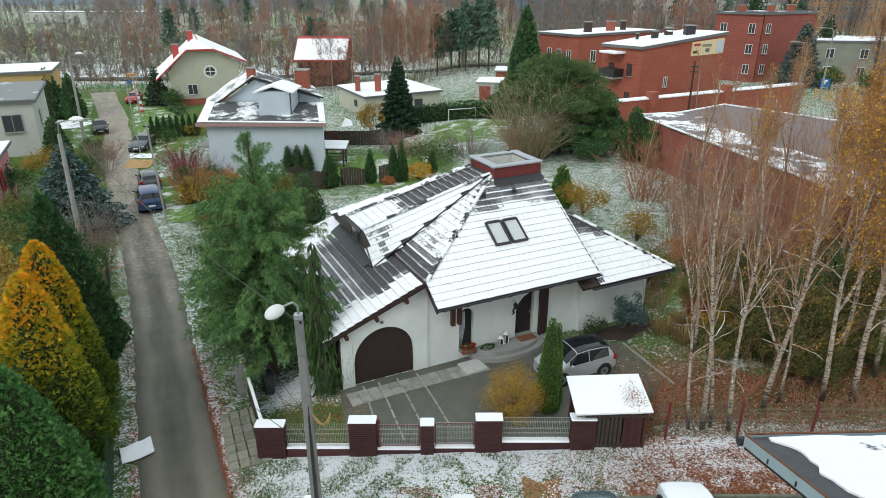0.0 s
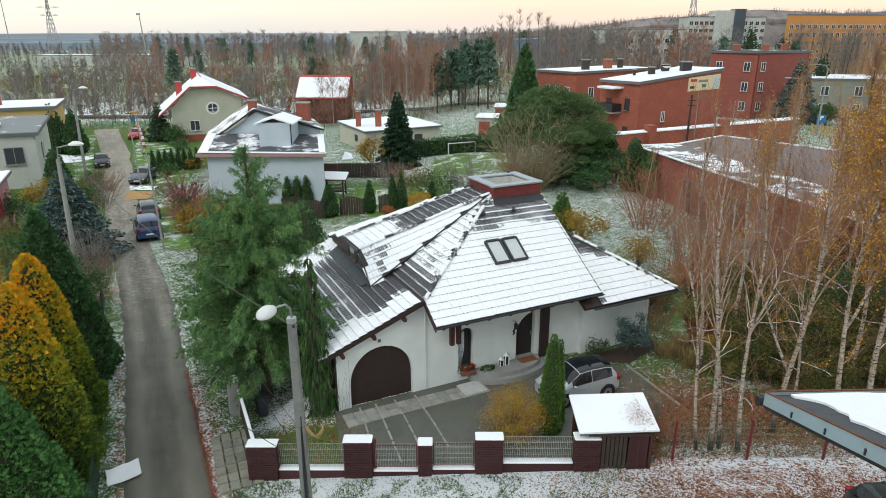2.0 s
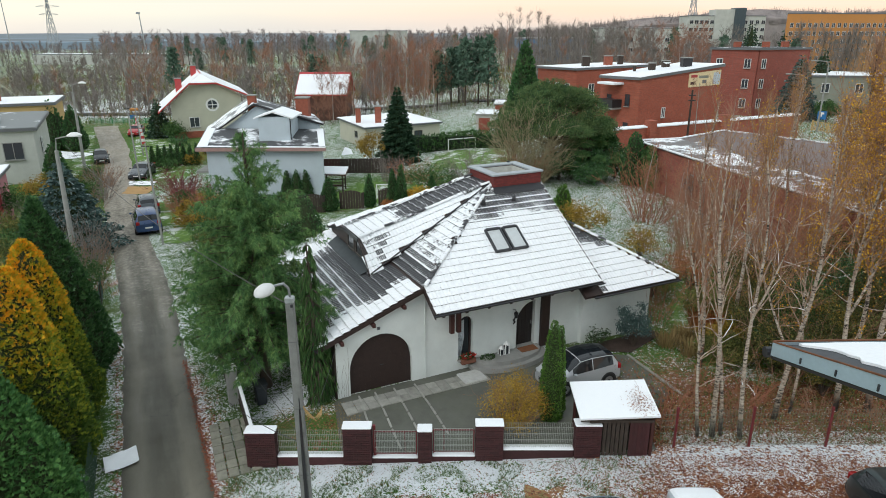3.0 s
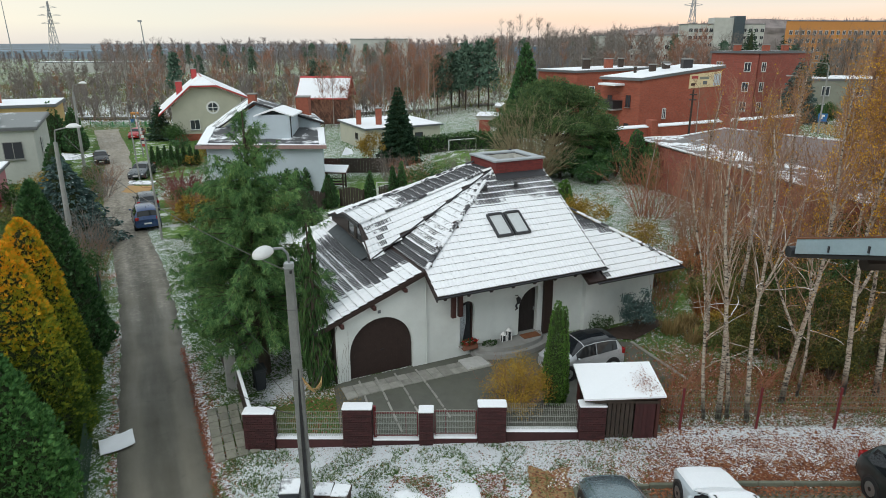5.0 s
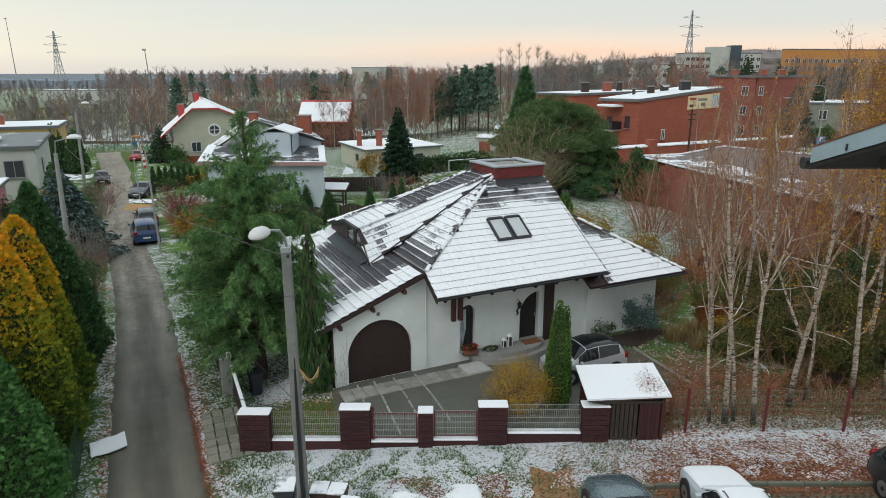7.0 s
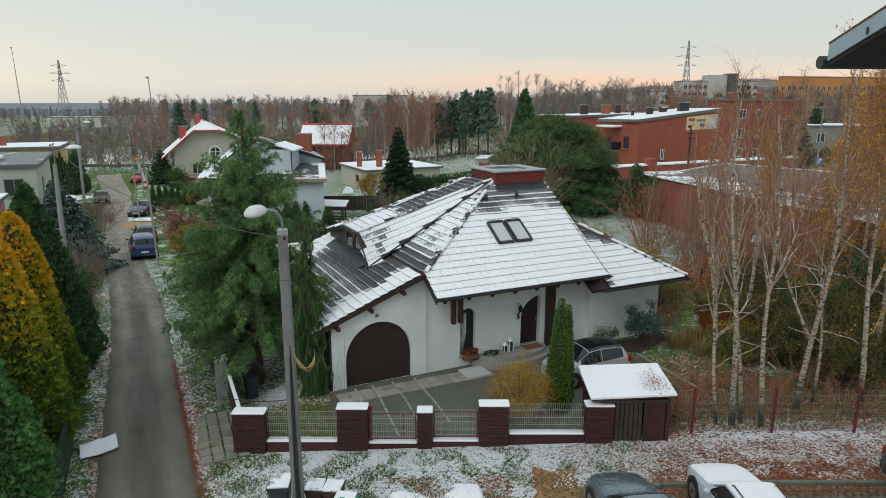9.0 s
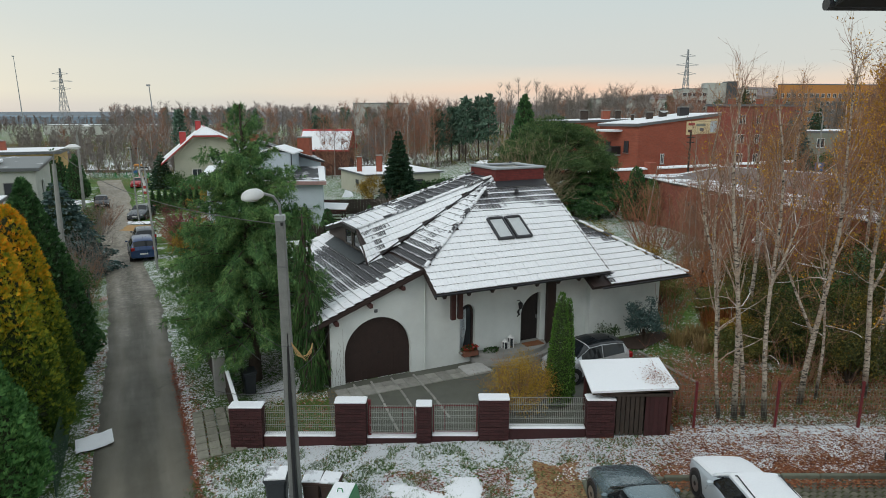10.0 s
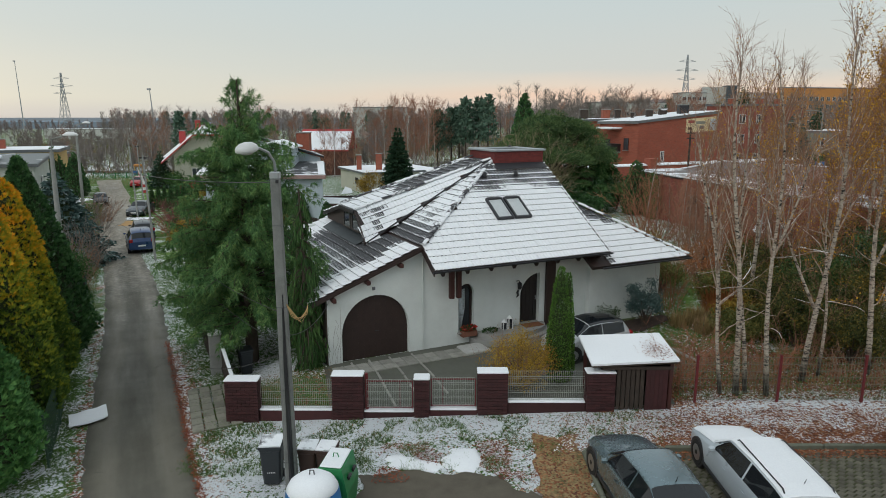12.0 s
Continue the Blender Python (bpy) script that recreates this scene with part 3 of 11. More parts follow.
# ---- the main house: local x runs along its front, y into it
HX, HY, HR = -0.20, 21.19, 26.0
HOUSE = pose(HX, HY, 0, 0, 0, HR)
house = thing("house", "white plastered house with a snow-dusted dark tiled roof", "house", HOUSE)


def front_z(v):
    return 3.62 + 0.66 * v


def left_z(u):
    return 4.28 + (0.524 if u > 0 else 0.40) * u


def arch(x0, x1, z0, spring, top, n=14):
    """The outline of an arched opening from its lower left to its lower right corner."""
    cx, r = (x0 + x1) / 2, (x1 - x0) / 2
    pts = [(x0, z0)]
    pts += [(cx - r * math.cos(math.pi * i / n), spring + (top - spring) * math.sin(math.pi * i / n)) for i in range(n + 1)]
    return pts + [(x1, z0)]


GAR = arch(-2.89, -0.43, 0.30, 1.40, 2.68, 20)
WIN = arch(1.55, 2.19, 0.30, 2.32, 2.68)
DOOR = [(4.22, 0.30)] + [(5.10 - 0.88 * math.cos(math.pi / 2 * i / 10), 1.93 + 0.85 * math.sin(math.pi / 2 * i / 10)) for i in range(11)] + [(5.10, 0.30)]
FZ = 0.25
outline = [(-3.38, FZ)] + [(x, max(z, FZ)) for x, z in GAR] + [(x, z) for x, z in WIN] + [(x, z) for x, z in DOOR] + [(7.36, FZ), (7.36, 4.05), (0.12, 4.20), (-3.38, left_z(-3.38) - 0.1)]
b = B().prism([(x, 1.24, z) for x, z in outline], (0, 0.3, 0))
part("front_wall", b, M_plaster, house)
b = B().prism([(1.55, 1.25, 0.25), (2.19, 1.25, 0.25), (2.19, 1.25, 0.86), (1.55, 1.25, 0.86)], (0, 0.28, 0))
part("window_apron", b, M_plaster, house)
# wing wall to the east, side and rear walls
b = B().box((9.2, 1.15, 1.75), (3.7, 0.3, 3.0)).box((11.05, 5.5, 1.75), (0.3, 8.4, 3.0)).box((3.8, 10.2, 2.0), (14.4, 0.3, 3.6))
part("wing_wall", b, M_plaster, house)
sw_ = part("side_wall", B().box((-3.25, 5.9, 1.5), (0.26, 8.9, 2.6)), M_oldwood, house, "weathered dark timber cladding")
plank = B().box((0, 0, 0), (0.05, 0.19, 2.55), bev=0.008).mesh("plank", M_oldwood)
for k in range(40):
    ob = new("plank", plank)
    ob.parent, ob.location = sw_, (-3.41, 1.35 + 0.21 * k, 1.5)


def clip_under(x):
    """Height of the garage arch at x."""
    cx, r = -1.66, 1.23
    return 1.40 + 1.28 * math.sqrt(max(0, 1 - ((x - cx) / r) ** 2))


# garage door of upright boards
gdoor = part("garage_door", B().prism([(x, 1.42, z) for x, z in GAR], (0, 0.05, 0)), M_brown, house, "dark brown arched garage door")
for k in range(12):
    x0, x1 = -2.88 + 0.205 * k, -2.88 + 0.205 * k + 0.203
    part("board", B().prism([(x0, 1.39, 0.30), (x1, 1.39, 0.30), (x1, 1.39, clip_under(x1) - 0.02), (x0, 1.39, clip_under(x0) - 0.02)], (0, 0.03, 0)), M_brown, gdoor)
part("handle", B().box((-1.60, 1.37, 1.35), (0.14, 0.04, 0.03), bev=0.008), M_black, gdoor)
b = B()
g2 = arch(-2.95, -0.37, 0.30, 1.40, 2.75, 20)
for i in range(1, len(GAR) - 2):
    b.add([(GAR[i][0], 1.232, GAR[i][1]), (GAR[i + 1][0], 1.232, GAR[i + 1][1]), (g2[i + 1][0], 1.232, g2[i + 1][1]), (g2[i][0], 1.232, g2[i][1])], [(0, 1, 2, 3)])
part("arch_trim", b, M_plaster, house)
# entrance door and window
M_ddoor = plain("dark_door_wood", (0.022, 0.017, 0.016), 0.5, vary=0.25, scale=2, fine=30)
edoor = part("entrance_door", B().prism([(x, 1.44, z) for x, z in DOOR], (0, 0.05, 0)), M_ddoor, house, "arched dark wooden entrance door")
for k in range(5):
    x0 = 4.24 + 0.172 * k
    zt = [1.93 + 0.85 * math.sqrt(max(0, 1 - ((5.10 - x) / 0.88) ** 2)) for x in (x0, x0 + 0.16)]
    part("board", B().prism([(x0, 1.42, 0.85), (x0 + 0.16, 1.42, 0.85), (x0 + 0.16, 1.42, zt[1]), (x0, 1.42, zt[0])], (0, 0.02, 0)), M_ddoor, edoor)
part("handle", B().box((5.02, 1.39, 1.75), (0.03, 0.05, 0.16), bev=0.008), M_galv, edoor)
win = part("arched_window", B().prism([(x, 1.46, z) for x, z in arch(1.55, 2.19, 0.80, 2.32, 2.68)], (0, 0.02, 0)), M_glass, house, "narrow arched window with a pale curtain")
b = B()
wa, wb = arch(1.55, 2.19, 0.80, 2.32, 2.68), arch(1.62, 2.12, 0.86, 2.30, 2.60)
for i in range(len(wa) - 1):
    b.prism([(wa[i][0], 1.40, wa[i][1]), (wa[i + 1][0], 1.40, wa[i + 1][1]), (wb[i + 1][0], 1.40, wb[i + 1][1]), (wb[i][0], 1.40, wb[i][1])], (0, 0.06, 0))
part("frame", b, M_brown, win)
M_curtain = plain("pale_curtain", (0.62, 0.68, 0.72), 0.9, vary=0.15)
b = B()
for k in range(6):
    x = 1.62 + 0.05 * k
    b.tube([(x, 1.425, 2.45 - 0.05 * (5 - k) * 0.3), (x + 0.01, 1.425, 1.7), (1.62 + 0.025 * k, 1.425, 0.9)], [0.042, 0.038, 0.026], 6, flat=0.4)
part("curtain", b, M_curtain, win, smooth_shade=True)
part("sill", B().box((1.87, 1.20, 0.84), (0.74, 0.20, 0.05), bev=0.012), M_conc, win)
# dark timber panel beside the entrance, hanging posts under the eave, house lantern
b = B().box((5.55, 1.17, 2.3), (0.42, 0.12, 3.3), bev=0.012)
part("timber_pier", b, M_brown, house, "dark brown timber pier")
for x in (1.02, 1.30):
    part("hanging_post", B().box((x, 0.75, 2.95), (0.17, 0.17, 1.2), bev=0.015), M_redwood, house, "red-brown timber post end")
lantern = part("wall_lantern", B().tube([(4.02, 1.22, 2.55), (4.02, 1.05, 2.62), (4.02, 0.98, 2.56)], 0.015, 6), M_black, house, "black wall lantern")
part("lamp_body", B().lathe([(0.03, 0), (0.07, 0.03), (0.09, 0.2), (0.1, 0.22), (0.02, 0.3)], (4.02, 0.98, 2.28), 8), M_black, lantern)
part("wall_ornament", B().tube([(4.12, 1.21, 2.2), (4.05, 1.19, 2.1), (4.1, 1.19, 2.0), (4.02, 1.19, 1.92)], [0.03, 0.05, 0.04, 0.02], 6), M_black, house, "dark iron wall ornament")
part("vent", B().box((-1.73, 1.225, 2.92), (0.12, 0.03, 0.12), bev=0.01), M_lead, house)
# plaster-coloured rib added at the wall join; no drainpipe runs here
part("wall_tube", B().tube([(0.10, 1.18, 3.9), (0.10, 1.18, 0.45)], 0.02, 8), M_plaster, house)


# ---- roof: decks under the tiles
def tile_mat():
    """Dark concrete tile with snow that has slid and melted in places."""
    mt, ns, ls, bs = nodes_of("snowy_roof_tile")
    vec = world_pos(ns)
    melt, tu, tv = attr(ns, "melt"), attr(ns, "tu"), attr(ns, "tv")
    n1, n2, n3 = tex_noise(ns, ls, 0.9, 5, vec, 0.6), tex_noise(ns, ls, 7, 4, vec, 0.7), tex_noise(ns, ls, 40, 3, vec)
    streak = ramp(ns, ls, tu, [(0.0, (1, 1, 1)), (0.16, (0, 0, 0)), (0.86, (0, 0, 0)), (1.0, (1, 1, 1))])
    low = ramp(ns, ls, tv, [(0.0, (1, 1, 1)), (0.16, (1, 1, 1)), (0.34, (0.05, 0.05, 0.05)), (1.0, (0, 0, 0))])
    s = mathn(ns, ls, "MULTIPLY_ADD", streak, 0.62, mathn(ns, ls, "MULTIPLY_ADD", n2, 0.65, mathn(ns, ls, "MULTIPLY", n1, 0.25)))
    s = mathn(ns, ls, "MULTIPLY_ADD", low, 0.55, s)
    k = mathn(ns, ls, "SUBTRACT", s, mathn(ns, ls, "MULTIPLY", melt, 1.25))
    k = ramp(ns, ls, mathn(ns, ls, "ADD", k, 0.25), [(0.24, (0, 0, 0)), (0.32, (1, 1, 1))])
    dark = ramp(ns, ls, n3, [(0.3, (0.022, 0.022, 0.026)), (0.7, (0.055, 0.055, 0.06))])
    white = ramp(ns, ls, n2, [(0.3, (0.79, 0.81, 0.84)), (0.65, (0.90, 0.915, 0.935))])
    ls.new(mixc(ns, ls, k, dark, white), bs.inputs["Base Color"])
    ls.new(ramp(ns, ls, k, [(0.0, (0.45,) * 3), (1.0, (0.8,) * 3)]), bs.inputs["Roughness"])
    bump(ns, ls, bs, mathn(ns, ls, "MULTIPLY_ADD", k, 1.2, n3), 0.5, 0.012)
    return mt


M_rtile = tile_mat()
TW, TL = 0.30, 0.325


def tile_geo(o, ax, up, nr, melt=0.0, w=TW, l=TL):
    """One pantile with its lower left corner at o: wavy top, thick lower lip."""
    prof = [(0.0, 0.018), (0.13, 0.007), (0.25, 0.0), (0.37, 0.007), (0.5, 0.018), (0.63, 0.007), (0.75, 0.0), (0.87, 0.007), (1.0, 0.018)]
    vs, tu, tv = [], [], []
    for q, lift in ((0.0, 0.026), (0.1, 0.028), (1.08, 0.0)):
        for x, h in prof:
            vs.append(o + ax * (x * w) + up * (q * l) + nr * (h * (1.5 if q < 0.5 else 0.5) + lift))
            tu.append(1 - abs(1 - (x * 4) % 2) if x % 0.5 else 0.0)
            tv.append(q)
    n = len(prof)
    fs = [(r * n + i, r * n + i + 1, (r + 1) * n + i + 1, (r + 1) * n + i) for r in range(2) for i in range(n - 1)]
    lip = [o + ax * (x * w) + up * (0.005 * l) + nr * 0.004 for x, h in prof]
    vs += lip
    tu += [0.5] * n
    tv += [0.5] * n
    lf = [(3 * n + i, 3 * n + i + 1, i + 1, i) for i in range(n - 1)]
    return vs, fs, lf, tu, tv, [melt] * len(vs)


def inside(p, poly):
    c, j = False, len(poly) - 1
    for i in range(len(poly)):
        if (poly[i][1] > p[1]) != (poly[j][1] > p[1]) and p[0] < (poly[j][0] - poly[i][0]) * (p[1] - poly[i][1]) / (poly[j][1] - poly[i][1]) + poly[i][0]:
            c = not c
        j = i
    return c


def tiled(name, o, ax, up, poly, melt, singles=None):
    """Tiles over the polygon (metres along ax and up from o); those of the rows in singles are objects of their own."""
    o, ax, up = Vector(o), Vector(ax).normalized(), Vector(up).normalized()
    nr = ax.cross(up).normalized()
    if nr.z < 0:
        nr = -nr
    a1, b1 = max(p[0] for p in poly), max(p[1] for p in poly)
    a0, b0 = min(p[0] for p in poly), min(p[1] for p in poly)
    joined, base = B(), None
    rows, cols = int((b1 - b0) / TL) + 1, int((a1 - a0) / TW) + 1
    for r in range(rows):
        for c in range(cols):
            a, h = a0 + c * TW, b0 + r * TL
            if not inside((a + TW / 2, h + TL / 2), poly):
                continue
            q = o + ax * a + up * h
            jit = nr * (0.003 * random.uniform(-1, 1)) + up * (0.006 * random.uniform(-1, 1))
            if singles is not None and r in singles:
                if base is None:
                    t = B()
                    vs, fs, lf, tu, tv, ml = tile_geo(Vector((0, 0, 0)), ax, up, nr, 0.0)
                    t.add(vs, fs, 0, tu=tu, tv=tv, melt=ml).add([(0, 0, 0)], [], 0)
                    t.f += lf
                    t.m += [1 if i % 4 in (1, 2) else 0 for i in range(len(lf))]
                    base = t.mesh("tile", [M_rtile, M_tile], True)
                ob = new("tile", base)
                ob.parent, ob.location = singles[r], q + jit
            else:
                vs, fs, lf, tu, tv, ml = tile_geo(q + jit, ax, up, nr, max(0.0, min(1.0, melt(a, h))))
                k = len(joined.v)
                joined.add(vs, fs, 0, tu=tu, tv=tv, melt=ml)
                joined.f += [tuple(i + k for i in f) for f in lf]
                joined.m += [1 if i % 4 in (1, 2) or ml[0] > 0.3 else 0 for i in range(len(lf))]
    if joined.v:
        tagged(part(name, joined, [M_rtile, M_tile], house, smooth_shade=True), kind="stuff")


def deck(name, pts, thick=0.14):
    nr = (Vector(pts[1]) - Vector(pts[0])).cross(Vector(pts[2]) - Vector(pts[0])).normalized()
    if nr.z < 0:
        nr = -nr
    return part(name, B().prism([Vector(p) - nr * 0.012 for p in pts], -nr * thick), M_brown, house)


def cap_row(name, p, q, r=0.088, step=0.36, snow=True):
    """Half-round ridge tiles along a hip, each lapping the next."""
    p, q = Vector(p), Vector(q)
    n = max(1, int((q - p).length / step))
    d = (q - p) / n
    side = d.cross(Vector((0, 0, 1))).normalized()
    up = side.cross(d).normalized()
    for i in range(n):
        bb = B()
        vs = []
        for s, rr in ((0.0, r), (1.12, r * 0.86)):
            c = p + d * (i + s) - up * 0.02
            vs += [c + side * (rr * math.cos(math.pi * k / 6)) + up * (rr * 0.9 * math.sin(math.pi * k / 6) + (0.02 if s == 0 else 0)) for k in range(7)]
        ml = 0.15 + 0.3 * random.random() if snow else 1.0
        bb.add(vs, [(k, k + 1, k + 8, k + 7) for k in range(6)] + [tuple(range(6, -1, -1))], 0, tu=0.4, tv=0.6, melt=ml)
        part(name, bb, M_rtile, house, smooth_shade=False)


s33 = math.hypot(1, 0.66)
deck("front_roof_deck", [(0, 0, front_z(0)), (7.42, 0, front_z(0)), (7.42, 5.2, front_z(5.2)), (5.4, 5.2, front_z(5.2)), (4.95, 4.85, front_z(4.85)), (0, 1.0, front_z(1.0))])
strip = {r: house for r in range(12)}
tiled("roof_tiles", (0, 0, front_z(0)), (1, 0, 0), (0, 1, 0.66), [(0, 0), (7.42, 0), (7.42, 5.0 * s33), (5.0, 5.0 * s33), (0, 1.0 * s33)], lambda a, h: 0.74 * smooth(3.5, 4.3, h + 0.25 * math.sin(a * 2.1)) * (0.8 + 0.5 * noise.noise((a * 1.3, h * 0.8, 2.0))) + 0.3 * smooth(5.3, 5.9, h), strip)
# west slope: steep above, easing towards the garage eave
sl, s2 = math.hypot(1, 0.40), math.hypot(1, 0.524)
LB = 10.6
deck("west_roof_deck", [(-4.05, 1.05, left_z(-4.05)), (-4.05, LB, left_z(-4.05)), (0, LB, left_z(0)), (0, 1.0, left_z(0))])
deck("west_upper_deck", [(0, 1.02, left_z(0)), (0, LB, left_z(0)), (4.95, 6.9, left_z(4.95)), (4.95, 4.85, left_z(4.95))])


def west_melt(a, h):
    band = smooth(0.75, 1.3, a + 0.25 * math.sin(h * 3)) * (1 - smooth(6.5, 8.5, a))
    return band * (0.55 + 0.65 * smooth(1.9, 3.0, h) + 0.25 * noise.noise((a * 1.2, h * 1.2, 6.0))) + 0.55 * smooth(4.3, 4.6, h)


tiled("roof_tiles", (-4.05, 1.05, left_z(-4.05)), (0, 1, 0), (1, 0, 0.40), [(0, 0), (LB - 1.05, 0), (LB - 1.05, 4.05 * sl), (0, 4.05 * sl)], west_melt)
tiled("roof_tiles", (0, 1.0, left_z(0)), (0, 1, 0), (1, 0, 0.524), [(0.05, 0), (LB - 1.0, 0), (5.9, 4.95 * s2), (3.85, 4.95 * s2)], lambda a, h: 0.30 + 0.62 * (1 - smooth(0.1, 1.1, h)) + 0.16 * noise.noise((a * 1.4, h * 1.1, 8.0)) if a < 4.5 else 0.1)
# dormer: a flatter shed roof with a sloping side that faces the garden front
DT, DB_, DV, DW = (-0.87, 5.58, 5.00), (-0.9, 7.55, 5.00), (-1.0, 3.98, left_z(-1.0) + 0.05), (4.95, 4.9, 6.90)
DU, DX = (-0.87, 10.3, 4.36), (4.95, 6.55, 6.90)
deck("dormer_deck", [DT, DB_, DX, DW], 0.12)
ax = Vector((0, 1, 0))
updir = Vector((4.95 + 0.88, 0, 1.90)).normalized()
ln = math.hypot(5.83, 1.90)
tiled("dormer_tiles", (-0.88, 5.58, 5.00), ax, updir, [(0, 0), (1.97, 0), (0.97, ln), (-0.66, ln)], lambda a, h: 0.1 + 0.74 * smooth(1.5, 2.3, h + 0.2 * math.sin(a * 5)))


def dormer_side(tip, low, high, melt):
    """A sloping side of the dormer: a triangle between its hip and the lower corner."""
    deck("dormer_side_deck", [tip, low, high], 0.12)
    tip, low, high = Vector(tip), Vector(low), Vector(high)
    e1 = (high - tip).normalized()
    nn = (low - tip).cross(high - tip).normalized()
    e2 = (nn if nn.z > 0 else -nn).cross(e1)
    e2 = e2 if e2.z > 0 else -e2
    va, vb = (low - tip).dot(e1), (low - tip).dot(e2)
    tiled("dormer_tiles", tip + e2 * vb, e1, e2, [(va, 0), ((high - tip).length, -vb), (0, -vb)], melt)


dormer_side(DT, DV, DW, lambda a, h: 0.10 + 0.42 * smooth(0.0, 0.5, noise.noise((a * 1.5, h * 1.6, 4.4))) * (1 if a < 2.9 else 0.6))
dormer_side(DB_, DU, DX, lambda a, h: 0.12)
cap_row("hip_tile", (0.02, 1.0, front_z(1.0) + 0.06), (4.9, 4.82, front_z(4.82) + 0.06))
cap_row("hip_tile", (DT[0], DT[1], DT[2] + 0.05), (4.9, 4.95, 6.95))
cap_row("hip_tile", (-0.9, 7.55, 5.08), (4.9, 6.55, 6.98))
part("valley_gutter", B().tube([(DV[0], DV[1] - 0.02, DV[2] + 0.05), (DW[0] - 0.1, DW[1] - 0.08, DW[2] + 0.02)], 0.028, 6, flat=0.5), M_gutter, house)
# dormer gable: dark boards, two small windows, lead apron
b = B().prism([(-0.72, DV[1] + 0.3, left_z(-0.7)), (-0.72, 10.2, left_z(-0.7)), (-0.72, 10.2, 4.26), (-0.72, 7.55, 4.9), (-0.72, 5.6, 4.9)], (0.12, 0, 0))
part("dormer_face", b, M_brown, house)
for y in (5.45, 6.55):
    w_ = part("dormer_window", B().box((-0.76, y + 0.45, 4.45), (0.05, 0.9, 0.62)), M_glass, house)
    bb = B()
    for dy in (0.0, 0.9):
        bb.box((-0.79, y + dy, 4.45), (0.06, 0.09, 0.72), bev=0.01)
    for dz in (-0.33, 0.33):
        bb.box((-0.79, y + 0.45, 4.45 + dz), (0.06, 0.9, 0.07), bev=0.01)
    part("frame", bb, plain("dormer_frame", (0.10, 0.085, 0.075)), w_)
b = B().prism([(-0.74, 4.4, left_z(-0.74) + 0.07), (-0.74, 9.3, left_z(-0.74) + 0.07), (-1.3, 9.0, left_z(-1.3) + 0.07), (-1.3, 4.4, left_z(-1.3) + 0.07)], (0, 0, 0.012))
part("lead_apron", b, plain("dark_lead", (0.05, 0.06, 0.065), 0.5, metal=0.3, vary=0.4, scale=3), house)
part("dormer_fascia", B().box((-0.95, 6.56, 4.93), (0.06, 2.0, 0.16), bev=0.01), M_gutter, house)
b = B().prism([(-0.93, 7.55, 4.84), (-0.9, 10.3, 4.2), (-0.9, 10.3, 4.33), (-0.93, 7.55, 4.98)], (0.05, 0, 0))
part("dormer_fascia", b, M_gutter, house)
b = B().prism([(-0.96, 5.5, 4.86), (-1.06, 4.0, 3.86), (-1.06, 4.0, 3.98), (-0.96, 5.5, 5.0)], (0.05, 0, 0))
part("dormer_fascia", b, M_brown, house)
# verge boards and gutters
part("barge_board", B().prism([(-4.1, 1.02, left_z(-4.1) - 0.15), (0.05, 0.98, left_z(0) - 0.16), (0.05, 0.98, left_z(0) - 0.02), (-4.1, 1.02, left_z(-4.1) - 0.01)], (0, 0.05, 0)), M_brown, house)
part("barge_board", B().prism([(-0.03, 0, front_z(0) - 0.2), (-0.03, 1.05, front_z(1.05) - 0.22), (-0.03, 1.05, front_z(1.05)), (-0.03, 0, front_z(0))], (0.05, 0, 0)), M_brown, house)


def gutter(name, p, q, r=0.07):
    p, q = Vector(p), Vector(q)
    d = (q - p).normalized()
    side = d.cross(Vector((0, 0, 1))).normalized()
    bb = B()
    vs = []
    for c in (p, q):
        for k in range(7):
            a = math.pi + math.pi * k / 6
            vs.append(c + side * (r * math.cos(a)) + Vector((0, 0, r * math.sin(a))))
        for k in range(6, -1, -1):
            a = math.pi + math.pi * k / 6
            vs.append(c + side * (r * 0.85 * math.cos(a)) + Vector((0, 0, r * 0.85 * math.sin(a) + 0.005)))
    bb.add(vs, [(k, (k + 1) % 14, 14 + (k + 1) % 14, 14 + k) for k in range(14)] + [tuple(range(13, -1, -1)), tuple(range(14, 28))])
    return part(name, bb, M_gutter, house)


gutter("gutter", (-0.08, -0.07, front_z(0) - 0.02), (7.5, -0.07, front_z(0) - 0.02))
gutter("gutter", (7.0, -0.2, 3.07), (11.55, -0.2, 3.07))
gutter("gutter", (-4.12, 1.0, left_z(-4.05) - 0.03), (-4.12, LB, left_z(-4.05) - 0.03))
for k in range(8):
    part("rafter_end", B().box((0.4 + k * 0.95, 0.32, 3.66), (0.10, 0.6, 0.14), m=Matrix.Translation((0, 0.3, 3.66)) @ Matrix.Rotation(math.atan(0.66), 4, "X") @ Matrix.Translation((0, -0.3, -3.66 - 0.12))), M_brown, house)
for k in range(3):
    part("rafter_end", B().box((-3.2 + k * 1.2, 1.1, left_z(-3.2 + k * 1.2) - 0.28), (0.12, 0.4, 0.14), bev=0.01), M_redwood, house)
